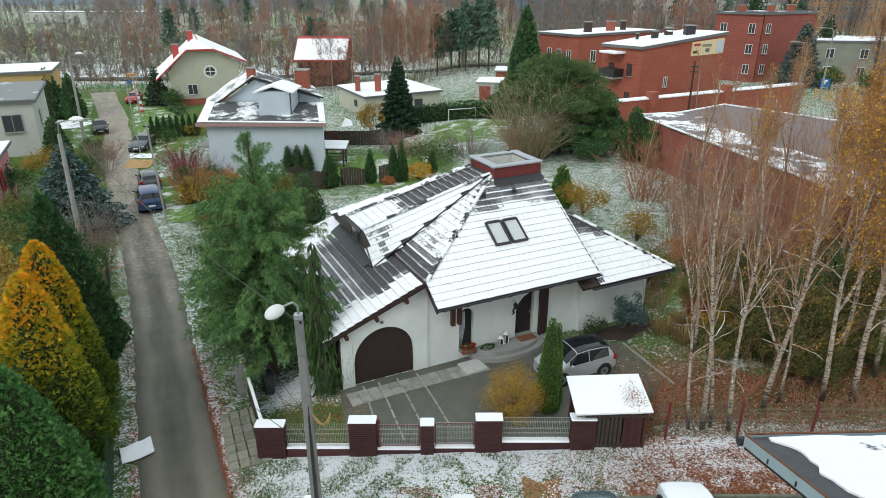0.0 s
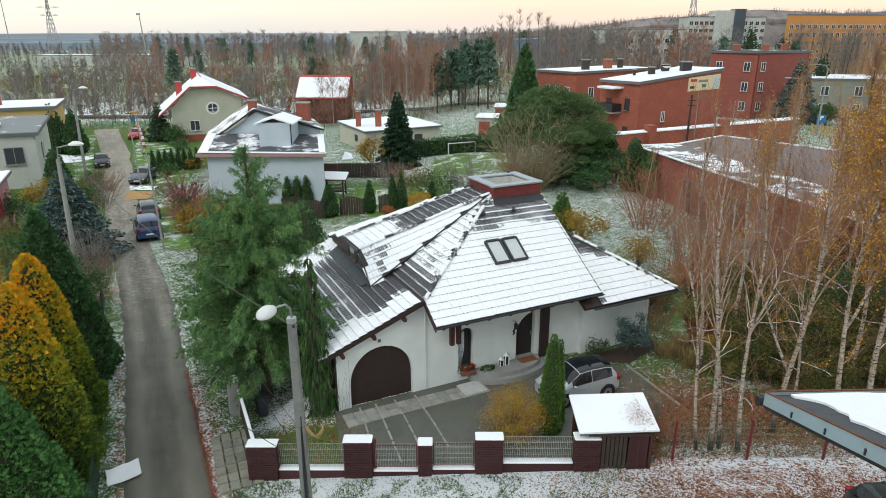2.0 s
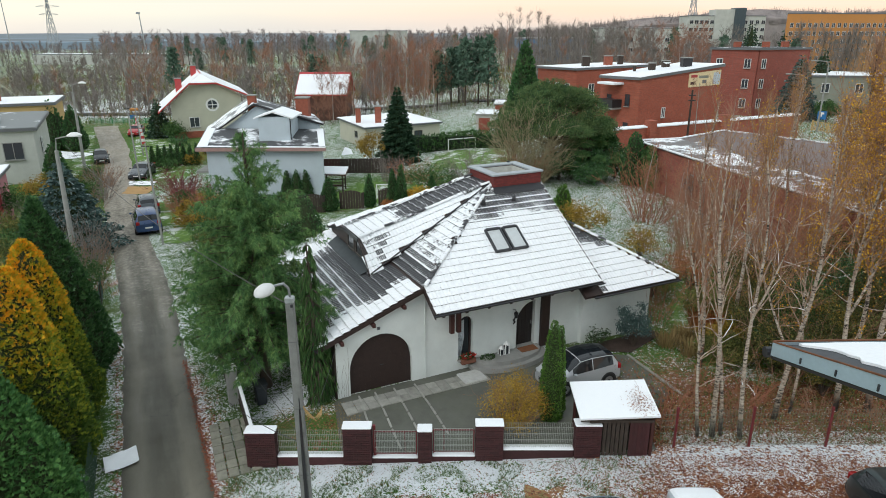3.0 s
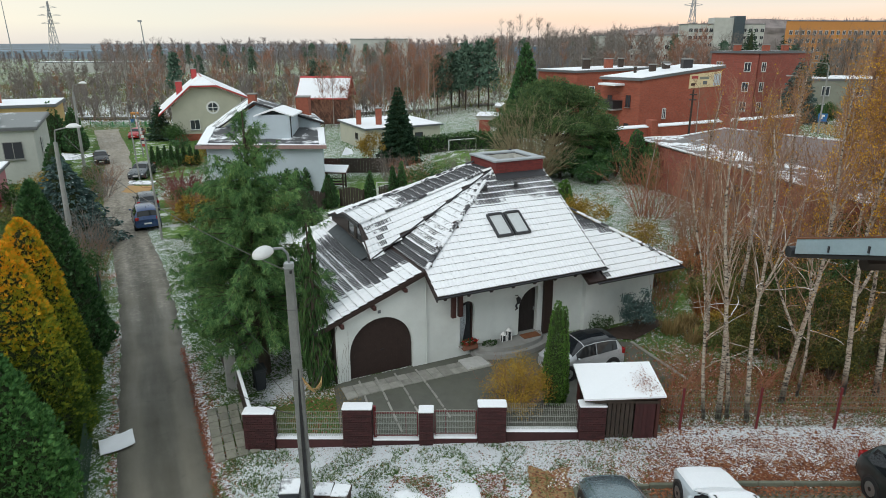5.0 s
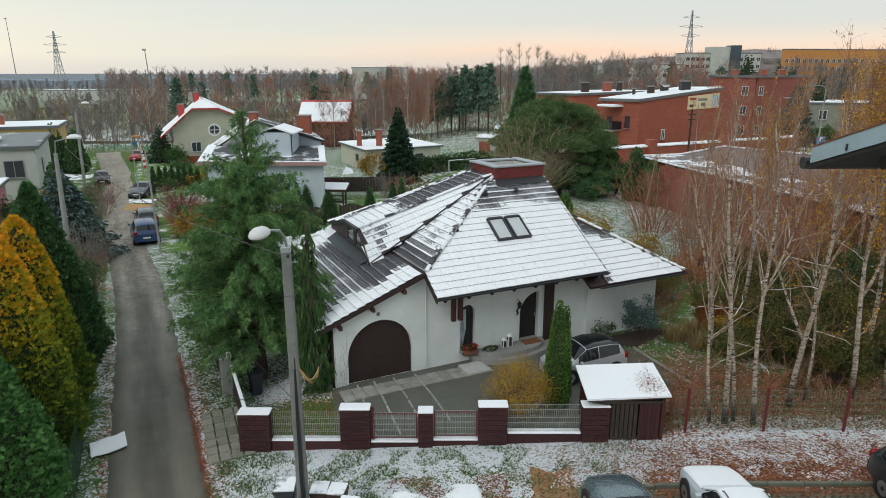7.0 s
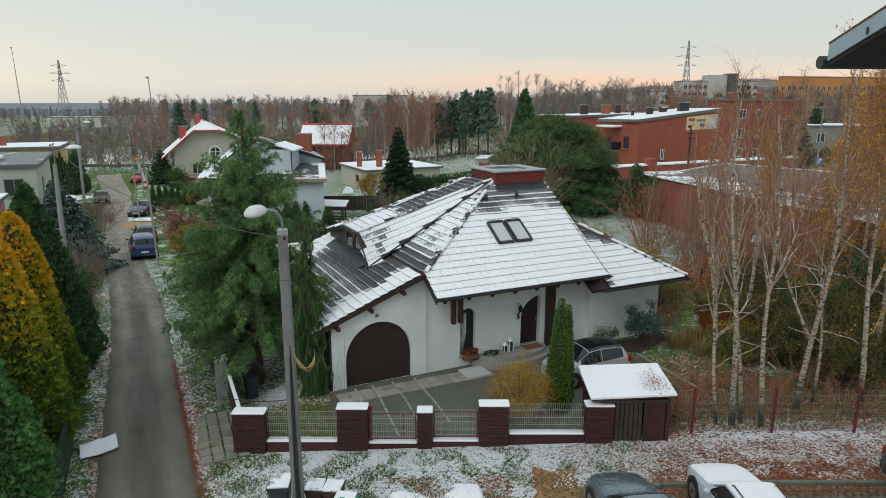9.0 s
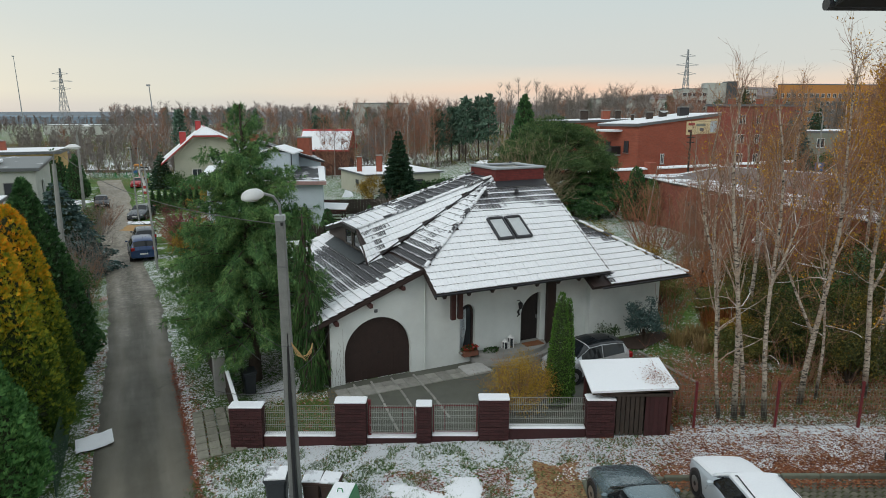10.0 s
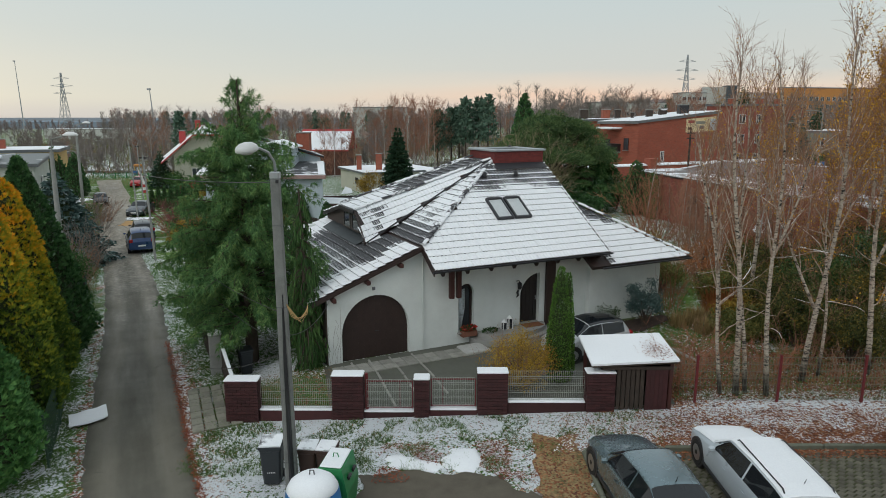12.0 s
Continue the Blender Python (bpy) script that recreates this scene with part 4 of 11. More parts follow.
# wing roof
WZ = 3.12
sw = math.hypot(1, 0.6)
deck("wing_deck", [(6.6, -0.12, WZ), (11.55, -0.12, WZ), (7.95, 3.28, WZ + 2.04), (6.6, 3.28, WZ + 2.04)])
tiled("wing_tiles", (6.8, -0.12, WZ), (1, 0, 0), (0, 1, 0.6), [(0.62, 0), (4.75, 0), (1.15, 3.4 * sw), (0.62, 3.4 * sw)], lambda a, h: 0.12 + 0.8 * smooth(2.0, 2.9, h + 0.2 * math.sin(a * 4)) + 0.45 * smooth(0.25, 0.0, a - 0.62))
deck("wing_east_deck", [(11.55, -0.12, WZ), (11.55, 9.9, WZ), (7.95, 6.5, WZ + 2.04), (7.95, 3.28, WZ + 2.04)])
cap_row("hip_tile", (11.5, -0.08, WZ + 0.06), (7.95, 3.3, WZ + 2.12))
# rear slopes that close the roof
deck("rear_deck", [(-4.05, LB + 0.05, left_z(-4.05)), (0, LB + 0.05, left_z(0)), (4.95, 6.9, 6.86), (7.4, 6.9, 6.86), (7.95, 7.0, WZ + 2.04), (11.5, 10.4, WZ), (11.5, 10.6, WZ)], 0.1)
b = B().prism([(7.38, 0.5, 3.1), (7.38, 5.2, 3.1), (7.38, 6.9, 6.85), (7.38, 5.2, front_z(5.2) - 0.1), (7.38, 0.5, front_z(0.5) - 0.16)], (0.03, 0, 0))
part("verge_wall", b, M_brown, house)
part("barge_board", B().prism([(7.40, 0, front_z(0) - 0.16), (7.40, 5.1, front_z(5.1) - 0.16), (7.40, 5.1, front_z(5.1) + 0.03), (7.40, 0, front_z(0) + 0.03)], (0.05, 0, 0)), M_brown, house)
# brick chimney block with a grey coping, hollow in the middle
M_chimbrick = brick_mat("red_chimney_cladding", (0.20, 0.035, 0.03), (0.09, 0.03, 0.03), 0.24, 0.075, dirt=0.3)
chim = tagged(new("chimney"), "wide red brick chimney block with grey coping")
chim.parent = house
part("chimney_wall", B().box((6.17, 4.72, 6.75), (2.42, 0.22, 1.02)).box((6.17, 6.69, 6.75), (2.42, 0.22, 1.02)).box((5.07, 5.7, 6.75), (0.22, 1.74, 1.02)).box((7.27, 5.7, 6.75), (0.22, 1.74, 1.02)).box((6.17, 5.7, 6.45), (1.96, 1.74, 0.5)), M_chimbrick, chim)
M_coping = plain("grey_coping", (0.36, 0.39, 0.41), 0.55, metal=0.1, vary=0.15)
M_liner = plain("pale_chimney_lining", (0.50, 0.50, 0.46), 0.85, vary=0.2, dirt=0.25)
for c, s in (((6.17, 4.73, 7.29), (2.62, 0.36, 0.09)), ((6.17, 6.68, 7.29), (2.62, 0.36, 0.09)), ((5.08, 5.705, 7.29), (0.40, 1.58, 0.088)), ((7.26, 5.705, 7.29), (0.40, 1.58, 0.088))):
    part("coping", B().box(c, s, bev=0.02), M_coping, chim)
for q_ in ([(5.29, 4.92), (7.05, 4.92), (6.92, 5.03), (5.42, 5.03)], [(5.29, 6.49), (7.05, 6.49), (6.92, 6.38), (5.42, 6.38)], [(5.29, 4.92), (5.29, 6.49), (5.42, 6.38), (5.42, 5.03)], [(7.05, 4.92), (7.05, 6.49), (6.92, 6.38), (6.92, 5.03)]):
    part("lining", B().prism([(x, y, 7.235 if k < 2 else 6.72) for k, (x, y) in enumerate(q_)], (0, 0, -0.02)), M_liner, chim)
# near-black slab closes the block and paints the dark depth of its hole
part("hole_slab", B().box((6.17, 5.7, 6.715), (1.5, 1.35, 0.02)), M_gutter, chim)
part("snow_patch", B().box((6.35, 5.3, 6.745), (0.7, 0.35, 0.03), bev=0.01), M_snow, chim)
part("coping_vent", B().lathe([(0.07, 0), (0.07, 0.05), (0.03, 0.07)], (7.0, 6.75, 7.335), 10), M_gutter, chim)
b = B().prism([(4.85, 4.30, front_z(4.30) + 0.075), (7.38, 4.30, front_z(4.30) + 0.075), (7.38, 4.62, front_z(4.62) + 0.10), (4.95, 4.62, front_z(4.62) + 0.10)], (0, 0, 0.015))
part("flashing", b, M_gutter, chim, "dark flashing apron")
# roof windows
for x in (3.50, 4.30):
    rw = tagged(new("roof_window"), "dark framed roof window with frosted pane")
    rw.parent = house
    mm = Matrix.Translation((x + 0.36, 1.82, front_z(1.82) + 0.09)) @ Matrix.Rotation(math.atan(0.66), 4, "X")
    bb = B()
    for c, s in (((-0.33, 0.56, 0), (0.08, 1.2, 0.12)), ((0.33, 0.56, 0), (0.08, 1.2, 0.12)), ((0, 0.0, 0), (0.58, 0.09, 0.118)), ((0, 1.12, 0.01), (0.58, 0.11, 0.13))):
        bb.box(c, s, bev=0.012, m=mm)
    part("frame", bb, M_gutter, rw)
    part("pane", B().box((0, 0.56, 0.0), (0.58, 1.03, 0.03), m=mm), plain("frosted_pane", (0.52, 0.55, 0.56), 0.35, vary=0.1), rw)
for x in (4.1, 5.6):
    part("roof_vent", B().lathe([(0.10, 0), (0.09, 0.12), (0.05, 0.2)], (x, 3.95, front_z(3.95) + 0.05), 8), M_gutter, house)
# ---- forecourt, fence and street side
M_court = plain("dark_damp_asphalt", (0.115, 0.117, 0.098), 0.8, vary=0.3, scale=1.3, fine=60, dirt=0.5, dirt_col=(0.085, 0.09, 0.055))
M_slab = plain("exposed_aggregate_slab", (0.33, 0.325, 0.29), 0.9, vary=0.35, scale=3, fine=45, relief=0.5, dirt=0.25, rand=0.25)
M_kerb = plain("pale_kerb", (0.36, 0.355, 0.32), 0.9, vary=0.25, scale=3, fine=40, dirt=0.2, rand=0.2)
slab_sheet("forecourt", [(-3.2, 17.75), (6.9, 17.75), (7.0, 19.2), (8.5, 21.2), (7.9, 24.2), (7.2, 24.3), (5.6, 24.8), (1.0, 23.2), (-3.5, 21.05), (-3.9, 20.6)], M_court, "dark damp asphalt forecourt in front of the house", "forecourt", 0.02)
bed = slab_sheet("planting_bed", [(5.6, 24.75), (7.9, 24.4), (9.7, 26.1), (9.4, 26.6)], plain("bark_mulch", (0.055, 0.035, 0.026), 0.95, vary=0.4, scale=6, fine=60, relief=0.6), "dark bark mulch bed along the white wall", "flower bed", 0.05, 0.5)
U, V = Vector((math.cos(radians(HR)), math.sin(radians(HR)), 0)), Vector((-math.sin(radians(HR)), math.cos(radians(HR)), 0))


def hw(u, v):
    p = Vector((HX, HY, 0)) + U * u + V * v
    return p.x, p.y


def paver(name, x, y, sx, sy, rz, material, parent, lift=0.012, cache={}):
    key = (round(sx, 3), round(sy, 3), material.name)
    if key not in cache:
        cache[key] = B().box((0, 0, 0), (sx, sy, 0.08), bev=0.012).mesh(name, material)
    ob = new(name, cache[key])
    ob.parent = parent
    sl_x = (ground(x + 0.3, y) - ground(x - 0.3, y)) / 0.6
    sl_y = (ground(x, y + 0.3) - ground(x, y - 0.3)) / 0.6
    nrm = Vector((-sl_x, -sl_y, 1)).normalized()
    q = Vector((0, 0, 1)).rotation_difference(nrm).to_matrix().to_4x4()
    ob.matrix_basis = Matrix.Translation((x, y, ground(x, y) + lift - 0.005)) @ q @ Matrix.Rotation(radians(rz), 4, "Z")
    return ob


path = thing("paved_strips", "pale aggregate slab strips in the forecourt asphalt", "paving", kind="structure")
for k in range(14):
    x, y = hw(-3.2 + 0.41 * k, 0.47 - 0.008 * k)
    for r in range(2):
        xx, yy = x + V.x * 0.40 * (r - 0.5) * 0.95, y + V.y * 0.40 * (r - 0.5) * 0.95
        paver("slab", xx, yy, 0.395, 0.385, HR, M_slab, path, 0.022)
for (x0, y0), (x1, y1) in (((-3.05, 21.0), (-2.1, 18.1)), ((-2.50, 21.3), (-1.30, 18.1)), ((-1.82, 21.6), (-0.55, 18.4)), ((-1.05, 21.9), (0.25, 18.8))):
    n = int(math.dist((x0, y0), (x1, y1)) / 0.5)
    rz = math.degrees(math.atan2(y1 - y0, x1 - x0))
    for i in range(n):
        f = (i + 0.5) / n
        paver("kerbstone", x0 + (x1 - x0) * f, y0 + (y1 - y0) * f, 0.49, 0.07, rz, M_kerb, path, 0.028)
for i in range(12):
    f = (i + 0.5) / 12
    paver("kerbstone", 7.75 + 1.1 * f, 24.1 - 2.9 * f, 0.49, 0.09, -69, M_kerb, path, 0.06)
# doormat step, rounded entrance steps, window step
step = thing("entrance_steps", "two rounded grey concrete entrance steps", "steps", HOUSE)
for z0, z1, r, d in ((0.35, 0.62, 1.75, 1.05), (0.6, 0.80, 1.50, 0.85)):
    pts = [(3.75 + r * math.cos(a), 1.22 - d * math.sin(a) ** 0.8, z0) for a in [math.pi * k / 20 for k in range(21)]]
    part("step", B().prism(pts, (0, 0, z1 - z0)), M_conc, step)
part("landing", B().box((4.65, 1.4, 0.6), (0.95, 0.36, 0.42)), M_conc, step)
tagged(part("door_mat", B().box((4.62, 0.95, 0.815), (0.8, 0.42, 0.03), bev=0.01), plain("coir_mat", (0.22, 0.09, 0.04), 0.95, vary=0.3)), "brown coir door mat on the entrance step", "door mat").matrix_basis = HOUSE
x, y = hw(1.75, 0.45)
ws = tagged(part("window_step", B().box((0, 0, 0.05), (0.95, 0.8, 0.12), bev=0.02), plain("pale_stone_slab", (0.5, 0.5, 0.48), 0.8, vary=0.2)), "pale low slab step before the arched window", "step")
ws.matrix_basis = at(x, y, HR)
M_red = leafy("red_flowers", [(0.3, 0.01, 0.01), (0.55, 0.03, 0.03)])
M_leaf_dk = leafy("dark_leaves", [(0.015, 0.035, 0.012), (0.03, 0.07, 0.02), (0.06, 0.10, 0.03)])
M_terra = plain("terracotta", (0.20, 0.08, 0.05), 0.85)


def leaf_ball(n, c, r, size, seed=0, flat=1.0):
    """Small leaf blades spread through a rounded volume."""
    rn = random.Random(seed)
    bb = B()
    for _ in range(n):
        d = Vector((rn.gauss(0, 1), rn.gauss(0, 1), rn.gauss(0, 1))).normalized() * rn.uniform(0.5, 1.0) ** 0.6
        p = Vector((c[0] + d.x * r[0], c[1] + d.y * r[1], c[2] + d.z * r[2]))
        a, w = Vector((rn.gauss(0, 1), rn.gauss(0, 1), rn.gauss(0, flat))).normalized(), Vector((rn.gauss(0, 1), rn.gauss(0, 1), rn.gauss(0, 1))).normalized()
        w = a.cross(w).normalized()
        s = size * rn.uniform(0.6, 1.3)
        bb.add([p - a * s, p + w * s * 0.45, p + a * s, p - w * s * 0.45], [(0, 1, 2, 3)])
    return bb


for u, v, nm, lb, flower in ((1.92, 1.12, "flower_box", "red geraniums in a box under the arched window", True), (2.75, 0.95, "planter", "terracotta planter with dark green leaves", False)):
    t = thing(nm, lb, "planter", HOUSE)
    z = 0.66 if not flower else 0.82
    part("box", B().box((u, v, z), (0.62, 0.26, 0.22), bev=0.02), M_terra, t)
    tagged(part("leaves", leaf_ball(260, (u, v, z + 0.18), (0.36, 0.2, 0.14), 0.05, 3), M_leaf_dk, t), kind="stuff")
    if flower:
        tagged(part("flowers", leaf_ball(110, (u, v - 0.05, z + 0.22), (0.36, 0.2, 0.13), 0.045, 5), M_red, t), kind="stuff")
for u, h in ((3.38, 0.42), (3.62, 0.55)):
    t = thing("garden_lantern", "small white openwork lantern by the door", "lantern", HOUSE, "lanterns by the door")
    part("base", B().box((u, 1.0, 0.63), (0.2, 0.2, 0.05), bev=0.01), M_white, t)
    for dx in (-0.085, 0.085):
        for dy in (-0.085, 0.085):
            part("post", B().box((u + dx, 1.0 + dy, 0.65 + h / 2), (0.035, 0.035, h), bev=0.005), M_white, t)
    part("glass", B().box((u, 1.0, 0.65 + h / 2), (0.13, 0.13, h * 0.95)), M_glass, t)
    part("cap", B().lathe([(0.15, 0), (0.12, 0.03), (0.05, 0.09), (0.02, 0.12)], (u, 1.0, 0.65 + h), 4), M_white, t)

# ---- street fence: brick pillars, low wall, welded mesh
M_pillar = plain("dark_red_brick", (0.058, 0.016, 0.017), 0.7, vary=0.3, scale=7, fine=60, rand=0.3)
M_joint = plain("dark_mortar", (0.045, 0.02, 0.02), 0.95)
FY = 17.62
fence = thing("street_fence", "dark red brick fence with mesh panels and snow-capped pillars", "fence", kind="structure")
brick_cache = {}


def brick_ob(parent, c, s):
    key = (round(s[0], 3), round(s[1], 3))
    if key not in brick_cache:
        brick_cache[key] = B().box((0, 0, 0), s, bev=0.006).mesh("brick", M_pillar)
    ob = new("brick", brick_cache[key])
    ob.parent, ob.location = parent, (c[0] + random.uniform(-0.002, 0.002), c[1] + random.uniform(-0.003, 0.003), c[2])


def pillar(x0, x1, top, dy=0.40):
    zb = ground((x0 + x1) / 2, FY) - 0.05
    w = x1 - x0
    core = part("pillar", B().box(((x0 + x1) / 2, FY, (zb + top) / 2), (w - 0.03, dy - 0.03, top - zb)), M_joint, fence)
    rows = int((top - zb) / 0.083)
    for r in range(rows):
        z = top - 0.042 - r * 0.083
        n = max(2, round(w / 0.27))
        bw = w / n
        off = bw / 2 if r % 2 else 0
        x = x0
        while x < x1 - 0.01:
            xe = min(x1, x + (bw - off if x == x0 and off else bw))
            brick_ob(core, ((x + xe) / 2, FY - dy / 2 + 0.02, z), (xe - x - 0.01, 0.06, 0.073))
            x = xe
        for sx in (x0, x1):
            brick_ob(core, (sx + (0.02 if sx == x0 else -0.02), FY + 0.04, z), (0.05, dy - 0.1, 0.073))
    part("snow_cap", B().box(((x0 + x1) / 2, FY, top + 0.027), (w + 0.03, dy + 0.03, 0.055), bev=0.02), M_snow, fence)


PIL = [(-6.17, -5.22, 1.26), (-3.10, -2.20, 1.42), (-0.74, -0.30, 1.32), (1.08, 1.95, 1.52), (4.20, 5.02, 1.52)]
for x0, x1, top in PIL:
    pillar(x0, x1, top)


def mesh_panel(x0, x1, z0, z1, y, parent, material, name="mesh_panel", gap=0.055, wire=0.0035):
    bb = B()
    n = int((x1 - x0) / gap)
    for i in range(n + 1):
        x = x0 + (x1 - x0) * i / n
        bb.box((x, y, (z0 + z1) / 2), (wire * 2, wire * 2, z1 - z0))
    m = int((z1 - z0) / 0.2)
    for j in range(m + 1):
        z = z0 + (z1 - z0) * j / m
        bb.box(((x0 + x1) / 2, y - wire * 2.2, z), (x1 - x0, wire * 2, wire * 2.5))
        if j < m:
            bb.box(((x0 + x1) / 2, y - wire * 2.2, z + 0.05), (x1 - x0, wire * 2, wire * 2.5))
    return part(name, bb, material, parent)


for k, (x0, x1) in enumerate(((-5.22, -3.10), (-2.20, -0.74), (-0.30, 1.08), (1.95, 4.20))):
    zg = ground((x0 + x1) / 2, FY)
    lw = zg + 0.30 if k in (0, 3) else zg + 0.16
    part("low_wall", B().box(((x0 + x1) / 2, FY, (lw + zg - 0.1) / 2), (x1 - x0 - 0.006, 0.26, lw - zg + 0.1), bev=0.01), M_pillar, fence)
    part("snow_cap", B().box(((x0 + x1) / 2, FY, lw + 0.022), (x1 - x0 - 0.012, 0.28, 0.05), bev=0.02), M_snow, fence)
    if k in (0, 3):
        mesh_panel(x0 + 0.03, x1 - 0.03, lw + 0.05, lw + 0.93, FY, fence, M_greymesh)
    else:
        gate = part("gate_leaf", B().box((x0 + 0.05, FY, lw + 0.5), (0.036, 0.036, 0.86), bev=0.006).box((x1 - 0.05, FY, lw + 0.5), (0.036, 0.036, 0.86), bev=0.006).box(((x0 + x1) / 2, FY, lw + 0.91), (x1 - x0 - 0.14, 0.032, 0.034)).box(((x0 + x1) / 2, FY, lw + 0.11), (x1 - x0 - 0.14, 0.032, 0.034)).box((x0 + (x1 - x0) * (0.72 if k == 1 else 0.28), FY, lw + 0.5), (0.03, 0.03, 0.77)), M_redpost, fence, "red steel framed mesh panel")
        mesh_panel(x0 + 0.09, x1 - 0.09, lw + 0.14, lw + 0.98, FY - 0.03, gate, M_greymesh, gap=0.05)
part("gate_post", B().box((-2.12, FY + 0.02, 0.85), (0.09, 0.09, 1.2), bev=0.01), M_redpost, fence)
# bin shelter at the fence
shed = thing("bin_shelter", "dark timber bin shelter with a snow-covered lean-to roof", "shelter")
zs = ground(5.6, 18.3)
b = B().prism([(4.33, 17.40, 1.72), (6.72, 17.30, 1.90), (6.76, 19.25, 2.02), (4.33, 19.25, 1.93)], (0, 0, 0.05))
part("roof", b, M_oldwood, shed)
b = B().prism([(4.30, 17.38, 1.774), (6.74, 17.27, 1.954), (6.79, 19.27, 2.074), (4.30, 19.27, 1.984)], (0, 0, 0.06))
part("snow_layer", b, M_snow, shed, "smooth snow with a few fallen leaves")
for x, y in ((6.6, 17.5), (6.6, 19.1), (4.5, 19.1)):
    part("post", B().box((x, y, (zs + 1.9) / 2), (0.1, 0.1, 1.9 - zs), bev=0.01), M_redwood, shed)
for k in range(6):
    part("board", B().box((5.12 + 0.135 * k, 17.5, (zs + 1.62) / 2 + 0.03), (0.11, 0.03, 1.62 - zs), bev=0.006), M_oldwood, shed)
for k in range(5):
    part("board", B().box((5.96 + 0.125 * k, 17.5 - 0.008, (zs + 1.62) / 2), (0.122, 0.03, 1.66 - zs), bev=0.004), M_pillar, shed)
part("back_wall", B().box((5.55, 19.12, (zs + 1.8) / 2), (2.1, 0.05, 1.8 - zs)), M_oldwood, shed)
part("side_wall", B().box((6.62, 18.3, (zs + 1.7) / 2), (0.04, 1.5, 1.7 - zs)), M_oldwood, shed)
part("lintel", B().box((5.62, 17.46, 1.70), (2.0, 0.06, 0.1), bev=0.01), M_oldwood, shed)
rn = random.Random(8)
b = B()
for _ in range(420):
    x, y = 6.35 + rn.gauss(0, 0.2), 18.0 + rn.gauss(0, 0.35)
    if x > 6.72:
        continue
    z = 1.79 + (x - 4.3) * 0.06 + (y - 17.3) * 0.06 + 0.075
    a = rn.uniform(0, 6.28)
    b.add([(x + 0.03 * math.cos(a + k * 1.57) * (1 if k % 2 else 0.3), y + 0.03 * math.sin(a + k * 1.57) * (1 if k % 2 else 0.3), z + rn.uniform(0, 0.02)) for k in range(4)], [(0, 1, 2, 3)])
M_litter = leafy("fallen_leaves", [(0.06, 0.022, 0.012), (0.18, 0.055, 0.026), (0.31, 0.115, 0.05), (0.40, 0.22, 0.11)])
tagged(part("fallen_leaves", b, M_litter, shed), kind="stuff")
# mesh fence with red posts along the birches
M_greenmesh = plain("olive_wire", (0.20, 0.22, 0.17), 0.6, metal=0.2, vary=0.15)
rf = thing("mesh_fence", "welded mesh fence on slender red steel posts", "fence", kind="structure")
xs = [7.0, 7.5, 9.92, 12.4, 14.9, 17.4]
for x in xs[1:]:
    z = ground(x, 17.9)
    part("post", B().box((x, 17.88 + 0.02, z + 0.72), (0.075, 0.075, 1.48), bev=0.008), M_redpost, rf)
for x0, x1 in zip(xs, xs[1:]):
    z = ground((x0 + x1) / 2, 17.9)
    mesh_panel(x0 + 0.04, x1 - 0.04, z + 0.06, z + 1.38, 17.9, rf, M_greenmesh, gap=0.09, wire=0.0026)
# side gate towards the lane and the board fence beyond it
sg = thing("side_gate", "dark sliding gate with a snow-covered top rail", "gate", kind="structure")
g0, g1 = Vector((-6.02, 17.85, 0)), Vector((-7.55, 21.25, 0))
dg = g1 - g0
rg = math.atan2(dg.y, dg.x)
mid = (g0 + g1) / 2
zg = ground(mid.x, mid.y)
part("rail", B().box((mid.x, mid.y, zg + 1.05), (dg.length, 0.09, 0.09), rg, bev=0.01), M_oldwood, sg)
part("rail", B().box((mid.x, mid.y, zg + 0.2), (dg.length, 0.09, 0.09), rg, bev=0.01), M_oldwood, sg)
part("snow_cap", B().box((mid.x, mid.y, zg + 1.125), (dg.length, 0.12, 0.055), rg, bev=0.02), M_snow, sg)
for k in range(24):
    p = g0 + dg * ((k + 0.5) / 24)
    part("board", B().box((p.x, p.y, ground(p.x, p.y) + 0.58), (0.13, 0.03, 0.9), rg, bev=0.006), M_oldwood, sg)
part("gate_post", B().box((-7.85, 21.5, 0.58), (0.45, 0.40, 1.45), rg, bev=0.02), M_conc, sg)
part("snow_cap", B().box((-7.85, 21.5, 1.34), (0.52, 0.46, 0.07), rg, bev=0.025), M_snow, sg)
bf = thing("board_fence", "weathered grey board fence along the lane", "fence", kind="structure")
line = [(-8.05, 21.8), (-9.4, 24.6), (-10.3, 26.6)]
for (x0, y0), (x1, y1) in zip(line, line[1:]):
    n = int(math.dist((x0, y0), (x1, y1)) / 0.16)
    rz = math.atan2(y1 - y0, x1 - x0)
    for i in range(n):
        f = (i + 0.5) / n
        x, y = x0 + (x1 - x0) * f, y0 + (y1 - y0) * f
        part("board", B().box((x, y, ground(x, y) + 0.55 + random.uniform(-0.02, 0.02)), (0.145, 0.025, 1.15), rz, bev=0.005), M_oldwood, bf)
